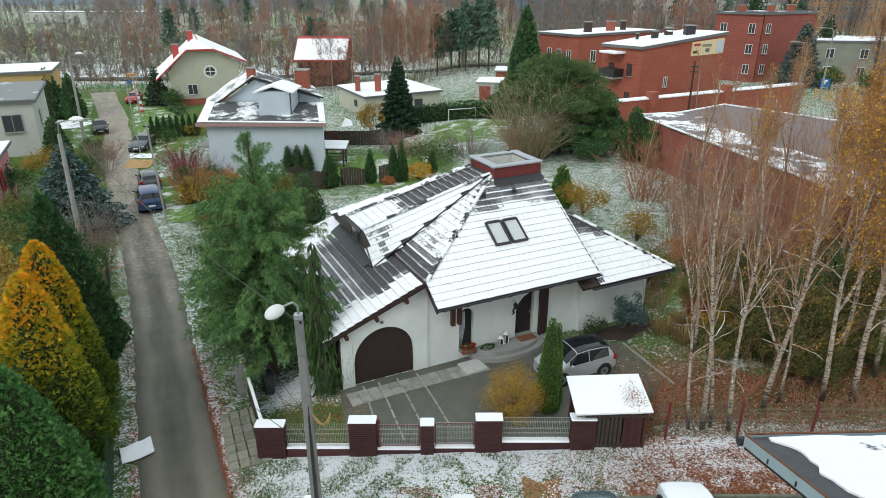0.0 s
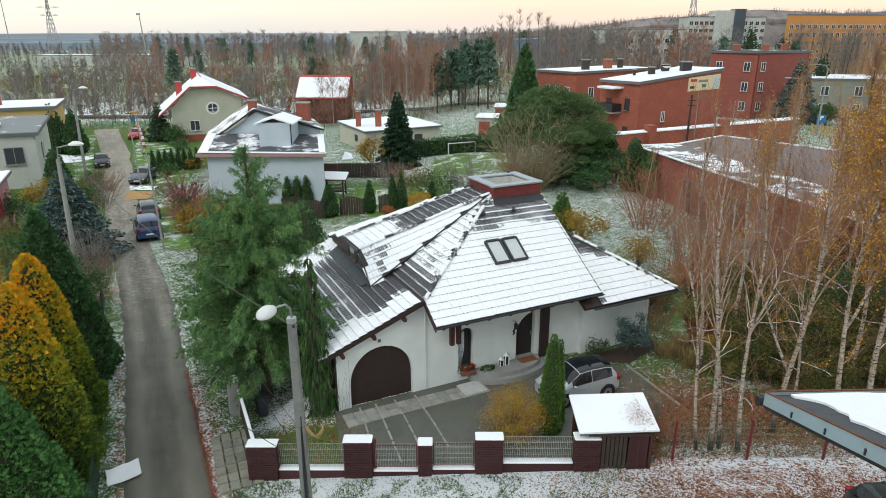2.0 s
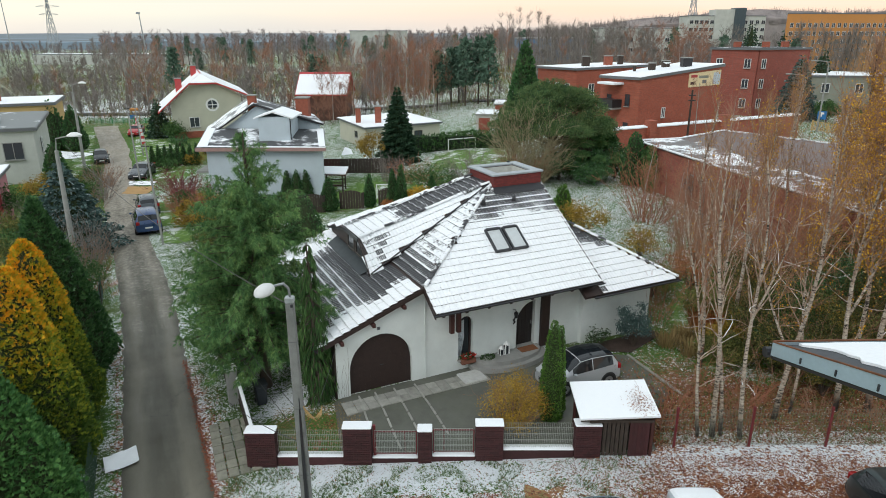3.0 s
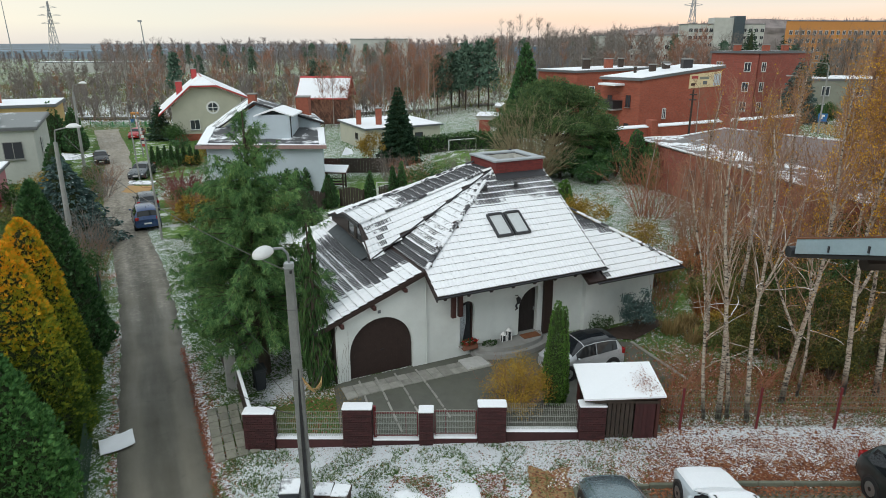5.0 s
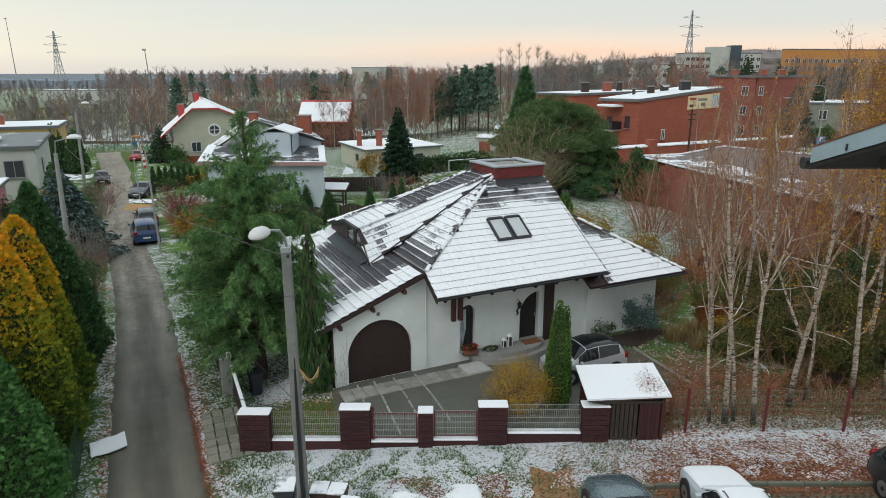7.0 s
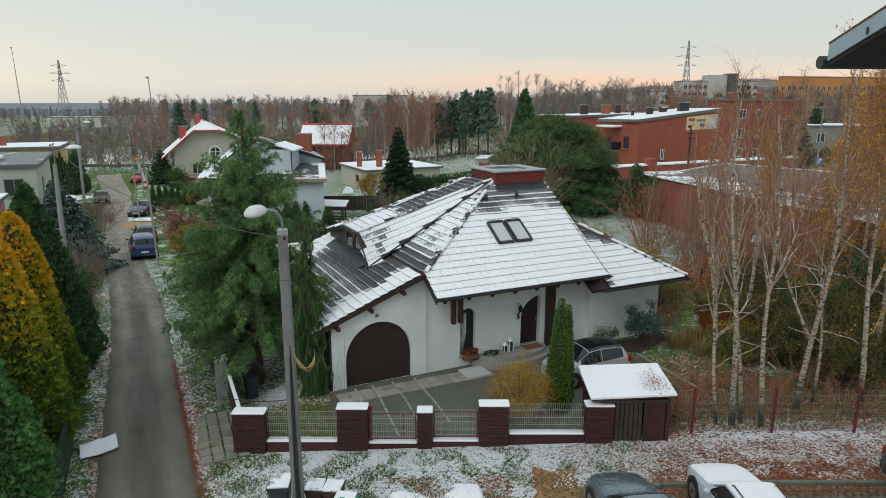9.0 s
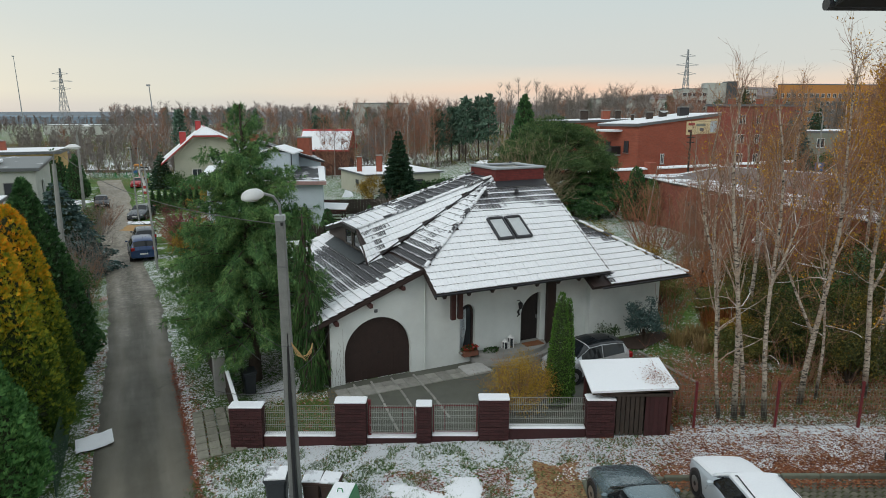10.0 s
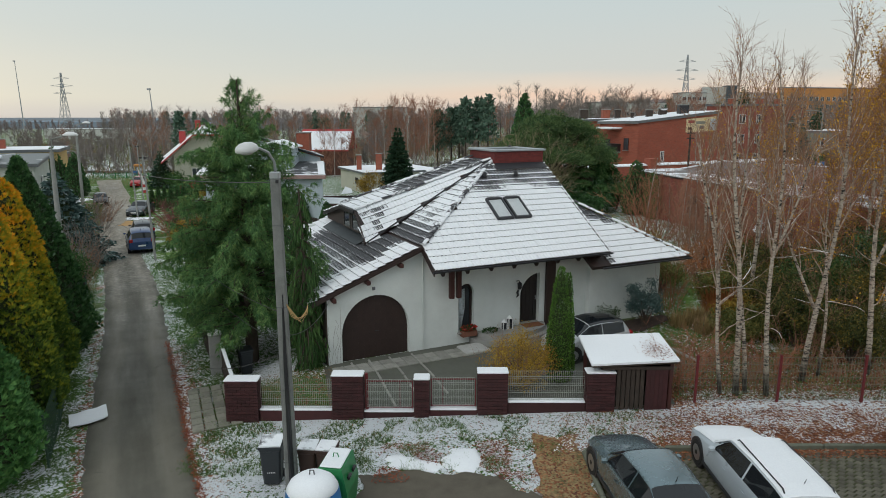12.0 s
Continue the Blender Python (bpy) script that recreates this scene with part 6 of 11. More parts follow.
part("column", B().lathe([(0.34, 0.7), (0.24, 0.9), (0.22, 1.3), (0.3, 1.45)], n=10), M_conc, sl)
part("roof", B().lathe([(0.62, 1.45), (0.45, 1.75), (0.15, 2.05), (0.05, 2.4)], n=8), M_conc, sl)
part("snow_layer", B().lathe([(0.60, 1.50), (0.46, 1.79), (0.16, 2.09), (0.03, 2.3)], n=8), M_snow, sl)
yu = thing("yucca", "spiky pale-striped yucca under the birches", "plant", at(11.8, 23.4))
ry = random.Random(15)
b = B()
for k in range(46):
    a, e_ = ry.uniform(0, 6.2832), ry.uniform(0.25, 1.3)
    d = Vector((math.cos(a) * math.cos(e_), math.sin(a) * math.cos(e_), math.sin(e_)))
    w = Vector((-math.sin(a), math.cos(a), 0)) * 0.03
    p0 = Vector((0, 0, 0.15))
    m_ = p0 + d * 0.5
    t_ = p0 + d * 0.85 - Vector((0, 0, 0.12))
    b.add([p0 - w * 0.5, p0 + w * 0.5, m_ + w, m_ - w, t_], [(0, 1, 2, 3), (3, 2, 4)])
tagged(part("leaves", b, leafy("striped_yucca", [(0.10, 0.17, 0.06), (0.30, 0.36, 0.18), (0.55, 0.58, 0.40)]), yu), kind="stuff")
# ---- cars
M_tyre = plain("tyre_rubber", (0.02, 0.02, 0.02), 0.85, vary=0.2, obj=True)
M_rim = glossy("alloy_rim", (0.4, 0.41, 0.42), 0.3, 0.8)
M_cglass = glossy("car_glass", (0.012, 0.015, 0.018), 0.04)
M_tail = glossy("red_tail_light", (0.3, 0.01, 0.012), 0.15)
M_head = glossy("head_light", (0.5, 0.52, 0.53), 0.08)
M_trim = glossy("black_trim", (0.018, 0.018, 0.02), 0.5)

# stations: distance from the nose, half width, sill, belt, top, half width of the top
ESTATE = [(0.00, 0.66, 0.28, 0.50, 0.56, 0.60), (0.12, 0.78, 0.22, 0.58, 0.66, 0.70), (0.55, 0.86, 0.20, 0.70, 0.80, 0.74), (1.15, 0.885, 0.20, 0.80, 0.92, 0.75), (1.40, 0.885, 0.20, 0.86, 0.97, 0.74), (2.02, 0.885, 0.20, 0.90, 1.38, 0.60), (3.0, 0.885, 0.20, 0.92, 1.43, 0.59), (3.9, 0.88, 0.20, 0.95, 1.41, 0.58), (4.25, 0.87, 0.22, 0.97, 1.34, 0.57), (4.50, 0.84, 0.26, 0.95, 1.00, 0.66), (4.58, 0.78, 0.30, 0.70, 0.74, 0.70)]
SEDAN = [(0.00, 0.64, 0.28, 0.50, 0.56, 0.58), (0.12, 0.78, 0.22, 0.58, 0.66, 0.70), (0.55, 0.87, 0.20, 0.70, 0.80, 0.74), (1.15, 0.89, 0.20, 0.80, 0.92, 0.75), (1.45, 0.89, 0.20, 0.86, 0.97, 0.74), (2.05, 0.89, 0.20, 0.89, 1.36, 0.59), (2.85, 0.89, 0.20, 0.91, 1.40, 0.57), (3.35, 0.885, 0.20, 0.94, 1.36, 0.55), (4.05, 0.88, 0.22, 0.97, 1.03, 0.66), (4.55, 0.84, 0.26, 0.96, 1.00, 0.68), (4.64, 0.78, 0.30, 0.70, 0.76, 0.70)]
SUV = [(0.00, 0.68, 0.38, 0.62, 0.70, 0.62), (0.12, 0.80, 0.30, 0.75, 0.84, 0.72), (0.55, 0.89, 0.28, 0.88, 0.98, 0.76), (1.05, 0.91, 0.28, 0.98, 1.08, 0.77), (1.30, 0.91, 0.28, 1.02, 1.14, 0.76), (1.95, 0.91, 0.28, 1.05, 1.58, 0.62), (2.8, 0.91, 0.28, 1.07, 1.65, 0.63), (3.8, 0.90, 0.28, 1.08, 1.62, 0.61), (4.15, 0.89, 0.30, 1.08, 1.52, 0.59), (4.35, 0.86, 0.34, 1.05, 1.10, 0.70), (4.42, 0.80, 0.38, 0.80, 0.85, 0.72)]
HATCH = [(0.00, 0.62, 0.28, 0.52, 0.60, 0.56), (0.10, 0.74, 0.22, 0.62, 0.72, 0.66), (0.40, 0.80, 0.20, 0.74, 0.86, 0.70), (0.70, 0.83, 0.20, 0.82, 0.95, 0.70), (0.95, 0.83, 0.20, 0.86, 1.02, 0.70), (1.65, 0.83, 0.20, 0.88, 1.42, 0.58), (2.3, 0.83, 0.20, 0.92, 1.47, 0.58), (3.1, 0.82, 0.20, 0.98, 1.43, 0.56), (3.45, 0.81, 0.22, 1.0, 1.34, 0.55), (3.66, 0.79, 0.26, 0.98, 1.04, 0.64), (3.74, 0.74, 0.30, 0.72, 0.78, 0.66)]

CITY = [(0.00, 0.62, 0.28, 0.56, 0.66, 0.56), (0.10, 0.74, 0.22, 0.68, 0.80, 0.66), (0.35, 0.80, 0.20, 0.80, 0.94, 0.70), (0.60, 0.83, 0.20, 0.86, 1.02, 0.70), (0.78, 0.83, 0.20, 0.88, 1.08, 0.70), (1.42, 0.83, 0.20, 0.90, 1.46, 0.60), (2.0, 0.83, 0.20, 0.93, 1.52, 0.60), (2.75, 0.82, 0.20, 0.98, 1.49, 0.58), (3.10, 0.81, 0.22, 1.0, 1.42, 0.57), (3.34, 0.79, 0.26, 0.98, 1.06, 0.66), (3.42, 0.74, 0.30, 0.72, 0.78, 0.66)]


def ring(st):
    x, w, zb, zbelt, zt, wt = st
    half = [(w * 0.90, zb), (w * 0.985, zb + 0.10), (w, (zb + zbelt) / 2 + 0.05), (w * 0.965, zbelt), (wt + (0.03 if zt - zbelt > 0.2 else 0.0), zt - 0.05), (wt - 0.06, zt - 0.005), (wt * 0.5, zt + 0.018), (0, zt + 0.025)]
    return [(-x, y, z) for y, z in half] + [(-x, -y, z) for y, z in half[-2::-1]]


def make_car(name, stations, paint, label, m, snow=0.0, roof=None, rails=False, wheels=(0.78, None), plate=True, group=""):
    t = thing(name, label, "car", m, group)
    L = stations[-1][0]
    off = L / 2
    st = [(s[0] - off,) + tuple(s[1:]) for s in stations]
    rings = [ring(s) for s in st]
    n = len(rings[0])
    b = B()
    vs = [p for r in rings for p in r]
    fs = [(i * n + k, i * n + k + 1, (i + 1) * n + k + 1, (i + 1) * n + k) for i in range(len(rings) - 1) for k in range(n - 1)]
    fs += [tuple(range(n)), tuple(range(len(vs) - 1, len(vs) - n - 1, -1))]
    fs += [((i + 1) * n, (i + 1) * n + n - 1, i * n + n - 1, i * n) for i in range(len(rings) - 1)]
    b.add(vs, fs)
    body = part("body", b, paint, t, smooth_shade=False)
    mod = body.modifiers.new("round", "BEVEL")
    mod.width, mod.segments, mod.limit_method, mod.angle_limit = 0.035, 2, "ANGLE", radians(18)
    me = body.data
    me.polygons.foreach_set("use_smooth", [True] * len(me.polygons))

    def patch(nm, i0, i1, k0, k1, material, push=0.010, f0=0.0, f1=1.0, g0=0.0, g1=1.0, parent=t):
        """A panel that follows the body between two stations and two lines."""
        P = lambda i, k: Vector(rings[i][k])
        rows_ = []
        for a in range(i0, i1 + 1):
            row = []
            for c in range(k0, k1 + 1):
                def q(c_):
                    if a == i0:
                        return P(i0, c_).lerp(P(i0 + 1, c_), f0)
                    if a == i1:
                        return P(i1 - 1, c_).lerp(P(i1, c_), f1)
                    return P(a, c_)
                p = q(c)
                if c == k0 and g0:
                    p = p.lerp(q(k0 + 1), g0)
                if c == k1 and g1 < 1:
                    p = q(k1 - 1).lerp(p, g1)
                row.append(p)
            rows_.append(row)
        R_, C_ = len(rows_), len(rows_[0])
        top, low = [], []
        for a in range(R_):
            for c in range(C_):
                du = rows_[min(a + 1, R_ - 1)][c] - rows_[max(a - 1, 0)][c]
                dv = rows_[a][min(c + 1, C_ - 1)] - rows_[a][max(c - 1, 0)]
                nr = du.cross(dv).normalized()
                p = rows_[a][c]
                if nr.dot(p - Vector((p.x, 0, 0.6))) < 0:
                    nr = -nr
                top.append(p + nr * push)
                low.append(p - nr * 0.01)
        fs_ = [(a * C_ + c, a * C_ + c + 1, (a + 1) * C_ + c + 1, (a + 1) * C_ + c) for a in range(R_ - 1) for c in range(C_ - 1)]
        loop = [c for c in range(C_)] + [a * C_ + C_ - 1 for a in range(1, R_)] + [(R_ - 1) * C_ + c for c in range(C_ - 2, -1, -1)] + [a * C_ for a in range(R_ - 2, 0, -1)]
        n_ = len(top)
        fs_ += [(loop[z], loop[(z + 1) % len(loop)], n_ + loop[(z + 1) % len(loop)], n_ + loop[z]) for z in range(len(loop))]
        bb = B().add(top + low, fs_)
        return part(nm, bb, material, parent)

    m_ = n - 1
    patch("windscreen", 4, 5, 4, m_ - 4, M_cglass, f0=0.06, f1=0.94)
    patch("rear_window", len(st) - 3, len(st) - 2, 4, m_ - 4, M_cglass, f0=0.08, f1=0.92) if stations is not SEDAN else patch("rear_window", 7, 8, 4, m_ - 4, M_cglass, f0=0.08, f1=0.9)
    last = len(st) - 3 if stations is not SEDAN else 8
    for side in (0, 1):
        k0, k1 = (3, 4) if side == 0 else (m_ - 4, m_ - 3)
        for i, j, f0, f1 in ((4, 6, 0.35, 0.94), (6, last, 0.02, 0.75)):
            patch("side_window", i, j, k0, k1, M_cglass, 0.034 if i == 6 and stations is CITY else 0.010, f0=f0, f1=f1, g0=0.08 if side == 0 else 0.06, g1=0.93)
        sg = 1 if side == 0 else -1
        w = st[4][1]
        mx = -st[4][0] - 0.28
        part("mirror", B().box((mx, sg * (w + 0.07), st[4][3] + 0.08), (0.12, 0.17, 0.12), bev=0.03), paint, t)
        for dx in (0.55, 1.45):
            part("door_handle", B().box((mx - dx, sg * (w + 0.012), st[4][3] - 0.1), (0.16, 0.025, 0.03), bev=0.008), paint, t)
        part("sill", B().box((0, sg * (w - 0.02), 0.24 + (0.06 if stations is SUV else 0)), (L * 0.5, 0.06, 0.09), bev=0.015), M_trim, t)
        part("headlight", B().box((off - 0.16, sg * 0.6, st[1][3] + 0.0), (0.22, 0.30, 0.13), bev=0.04), M_head, t)
        part("tail_light", B().box((-off + 0.07, sg * 0.70, st[-2][3] - 0.08), (0.16, 0.24, 0.24), bev=0.03), M_tail, t)
        R = 0.33 if stations is not SUV else 0.37
        for wx in (off - wheels[0], -off + (wheels[1] or 0.82)):
            yo = sg * (w - 0.09)
            part("wheel_arch", B().tube([(wx, sg * (w - 0.16), R), (wx, sg * (w + 0.004), R)], R + 0.055, 22), M_trim, t)
            tyre = part("wheel", B().tube([(wx, yo - 0.1, R), (wx, yo - 0.085, R), (wx, yo + 0.085, R), (wx, yo + 0.105, R)], [R - 0.03, R, R, R - 0.03], 22), M_tyre, t, smooth_shade=False)
            rb = B().tube([(wx, yo + sg * 0.09, R), (wx, yo + sg * 0.112, R)], R * 0.62, 18)
            part("rim", rb, M_rim, tyre)
            part("hub", B().tube([(wx, yo + sg * 0.11, R), (wx, yo + sg * 0.12, R)], 0.06, 10), M_trim, tyre)
    part("grille", B().box((off - 0.02, 0, st[0][3] - 0.12), (0.06, 0.7, 0.16), bev=0.02), M_trim, t)
    if plate:
        for sx in (off + 0.02, -off - 0.005):
            part("number_plate", B().box((sx, 0, 0.45 if sx > 0 else 0.62), (0.02, 0.5, 0.11)), M_white, t)
    if roof is not None:
        patch("roof_panel", 5, len(st) - 3, 4, m_ - 4, roof, 0.012)
    if rails:
        for sg in (-1, 1):
            part("roof_rail", B().tube([(-st[5][0] - 0.1, sg * 0.55, 1.40), (-st[5][0] - 0.2, sg * 0.55, 1.47), (-st[8][0] + 0.2, sg * 0.55, 1.45), (-st[8][0] + 0.1, sg * 0.55, 1.36)], 0.018, 6), M_black, t)
    if snow > 0:
        patch("snow_layer", 5, len(st) - 3, 4, m_ - 4, M_snow, 0.045, 0.02, 0.98)
        if snow > 0.5:
            patch("snow_layer", 1, 4, 4, m_ - 4, M_snow, 0.035, 0.1, 0.9)
            patch("snow_layer", 4, 5, 4, m_ - 4, M_snow, 0.030, 0.12, 0.99)
            patch("snow_layer", len(st) - 3, len(st) - 2, 4, m_ - 4, M_snow_thin, 0.03, 0.05, 0.95)
    part("antenna", B().tube([(-st[-4][0] , 0, st[-4][4] + 0.02), (-st[-4][0] - 0.08, 0, st[-4][4] + 0.2)], [0.012, 0.004], 5), M_black, t)
    return t


def car_paint(name, col, metal=0.5, rough=0.3):
    return glossy(name, col, rough, metal, 0.6)


PA_silver, PA_dark, PA_ice = car_paint("silver_paint", (0.52, 0.54, 0.56), 0.25), car_paint("slate_paint", (0.17, 0.235, 0.26), 0.6, 0.26), car_paint("ice_silver_paint", (0.58, 0.645, 0.69), 0.12)
PA_black, PA_navy, PA_red = car_paint("black_paint", (0.015, 0.018, 0.022)), car_paint("navy_paint", (0.012, 0.045, 0.14), 0.2), car_paint("red_paint_car", (0.42, 0.02, 0.025), 0.2)
PA_green, PA_grey = car_paint("dark_green_paint", (0.025, 0.04, 0.042)), car_paint("grey_paint", (0.06, 0.07, 0.08))
make_car("hatchback_car", CITY, PA_silver, "silver compact hatchback with a black roof", at(5.15, 22.0, 202, 0.02) @ Matrix.Scale(0.87, 4), roof=M_cglass, plate=False, wheels=(0.62, 0.62))
make_car("parked_car", SEDAN, PA_dark, "slate grey saloon car parked on the pavers", at(4.55, 12.62, 96, 0.03) @ Matrix.Diagonal((1, 0.88, 0.94, 1)), group="parked cars")
make_car("estate_car", ESTATE, PA_ice, "pale silver estate car covered with snow", at(6.98, 12.9, 90, 0.03) @ Matrix.Diagonal((1, 0.86, 0.94, 1)), snow=1.0, rails=True, group="parked cars")
make_car("parked_car", ESTATE, PA_green, "dark green car parked at the end of the row", at(12.25, 13.05, 270, 0.03), group="parked cars")
LD = math.degrees(math.atan2(9.8, -5.2))
make_car("suv_car", SUV, PA_navy, "dark navy off-road car parked by the lane", at(-22.2, 46.9, LD, 0.04), group="cars along the lane")
make_car("parked_car", HATCH, PA_grey, "dark hatchback with a dusting of snow parked by the lane", at(-24.5, 52.3, LD, 0.04), snow=0.0, group="cars along the lane")
make_car("parked_car", SEDAN, PA_grey, "dark grey saloon parked on the verge of the lane", at(-32.0, 68.2, LD + 160, 0.04), group="cars along the lane")
make_car("parked_car", HATCH, PA_black, "black hatchback standing at the edge of the lane", at(-41.3, 78.0, LD + 180, 0.04), group="cars along the lane")
make_car("parked_car", HATCH, PA_red, "bright red hatchback at the far end of the lane", at(-46.7, 99.5, LD + 160, 0.04), group="cars along the lane")
make_car("parked_car", HATCH, PA_silver, "silver hatchback in a far driveway", at(-42.3, 100.5, LD + 60, 0.04), group="cars along the lane")
# ---- trees and shrubs
def curve_pts(p, d, length, n, rn, droop=0.0, wob=0.12):
    """A wandering line from p in the direction d."""
    pts, q, v = [Vector(p)], Vector(p), Vector(d).normalized()
    for i in range(n):
        v = (v + Vector((rn.gauss(0, wob), rn.gauss(0, wob), rn.gauss(0, wob) - droop / n))).normalized()
        q = q + v * (length / n)
        pts.append(q.copy())
    return pts


def fast_tube(b, pts, r0, r1, n=4):
    """A light tapered tube with open ends."""
    k = len(pts)
    vs, fs = [], []
    d = (pts[-1] - pts[0])
    s = d.orthogonal().normalized()
    u = d.normalized().cross(s)
    for i, p in enumerate(pts):
        r = r0 + (r1 - r0) * i / (k - 1)
        for j in range(n):
            a = 6.2832 * j / n
            vs.append(p + s * (r * math.cos(a)) + u * (r * math.sin(a)))
    for i in range(k - 1):
        for j in range(n):
            a, c = i * n + j, i * n + (j + 1) % n
            fs.append((a, c, c + n, a + n))
    b.add(vs, fs)


def blade(b, p, a, w, la, lw):
    """One leaf or spray: a pointed quad along a."""
    b.add([p, p + a * (la * 0.45) + w * lw, p + a * la, p + a * (la * 0.45) - w * lw], [(0, 1, 2, 3)])


def rand_dir(rn):
    return Vector((rn.gauss(0, 1), rn.gauss(0, 1), rn.gauss(0, 1))).normalized()


M_bark = plain("brown_bark", (0.075, 0.055, 0.042), 0.95, vary=0.4, scale=5, fine=40, relief=0.6)
M_twig = plain("brown_twigs", (0.27, 0.145, 0.09), 0.9, vary=0.35, scale=0.6, fine=12, relief=0)
M_twig_birch = plain("fine_birch_twigs", (0.30, 0.16, 0.10), 0.9, vary=0.35, scale=0.6, fine=12, relief=0)
M_twig_grey = plain("grey_twigs", (0.215, 0.185, 0.165), 0.9, vary=0.35, scale=0.3, fine=8, relief=0)
M_twig_red = plain("russet_twigs", (0.34, 0.14, 0.08), 0.9, vary=0.4, scale=0.3, fine=8, relief=0)


def gold_mat():
    """Golden thuja: olive below, orange on the young tips towards the top."""
    mt, ns, ls, bs = nodes_of("golden_thuja")
    geo = ns.new("ShaderNodeNewGeometry")
    n1 = tex_noise(ns, ls, 1.6, 4, geo.outputs["Position"])
    k = mathn(ns, ls, "MULTIPLY_ADD", n1, 0.7, mathn(ns, ls, "MULTIPLY_ADD", geo.outputs["Random Per Island"], 0.30, mathn(ns, ls, "MULTIPLY_ADD", attr(ns, "gold"), 0.80, -0.60)), True)
    c = ramp(ns, ls, k, [(0.03, (0.07, 0.13, 0.025)), (0.22, (0.19, 0.26, 0.032)), (0.42, (0.40, 0.38, 0.032)), (0.58, (0.66, 0.40, 0.022)), (0.8, (0.92, 0.38, 0.02))])
    ls.new(c, bs.inputs["Base Color"])
    bs.inputs["Roughness"].default_value = 0.7
    bs.inputs["Specular IOR Level"].default_value = 0.2
    return mt


M_thuja_gold = gold_mat()
M_thuja = leafy("green_thuja", [(0.02, 0.055, 0.022), (0.05, 0.125, 0.042), (0.11, 0.22, 0.075)], snow=0.3)
M_pine = leafy("blue_green_pine", [(0.023, 0.07, 0.033), (0.068, 0.165, 0.058), (0.15, 0.28, 0.09), (0.30, 0.40, 0.125)], snow=0.0)
M_thuja_teal = leafy("blue_green_thuja", [(0.034, 0.10, 0.032), (0.085, 0.22, 0.062), (0.20, 0.38, 0.11)], snow=0.1)
M_spruce = leafy("dark_spruce", [(0.012, 0.032, 0.02), (0.03, 0.07, 0.038), (0.06, 0.12, 0.06)], snow=0.2)
M_bluespruce = leafy("blue_spruce", [(0.026, 0.055, 0.052), (0.062, 0.11, 0.10), (0.13, 0.19, 0.18)], snow=0.3)
M_yleaf = leafy("yellow_leaves", [(0.15, 0.085, 0.016), (0.42, 0.215, 0.022), (0.63, 0.34, 0.028), (0.80, 0.50, 0.05)])
M_oleaf = leafy("olive_leaves", [(0.03, 0.045, 0.012), (0.09, 0.11, 0.03), (0.17, 0.17, 0.05), (0.27, 0.22, 0.06)])
M_weep = leafy("weeping_cypress", [(0.016, 0.045, 0.016), (0.042, 0.10, 0.032), (0.085, 0.17, 0.05), (0.14, 0.23, 0.07)])
M_bushleaf = leafy("ochre_bush_leaves", [(0.12, 0.075, 0.016), (0.30, 0.19, 0.03), (0.46, 0.31, 0.06)])
M_hedge = leafy("hedge_leaves", [(0.02, 0.052, 0.015), (0.05, 0.115, 0.032), (0.10, 0.17, 0.048)], snow=0.03)
M_dspruce = leafy("deep_green_spruce", [(0.01, 0.028, 0.016), (0.026, 0.062, 0.032), (0.05, 0.10, 0.05)])
# far pines: aerial haze is baked into these pale blue-greens
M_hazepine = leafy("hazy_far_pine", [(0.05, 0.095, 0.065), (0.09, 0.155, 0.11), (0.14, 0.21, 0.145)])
# solid core behind the sprays; its dark colour paints the crown's inner shade
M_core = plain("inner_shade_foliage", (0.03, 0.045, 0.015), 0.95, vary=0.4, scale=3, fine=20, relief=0)


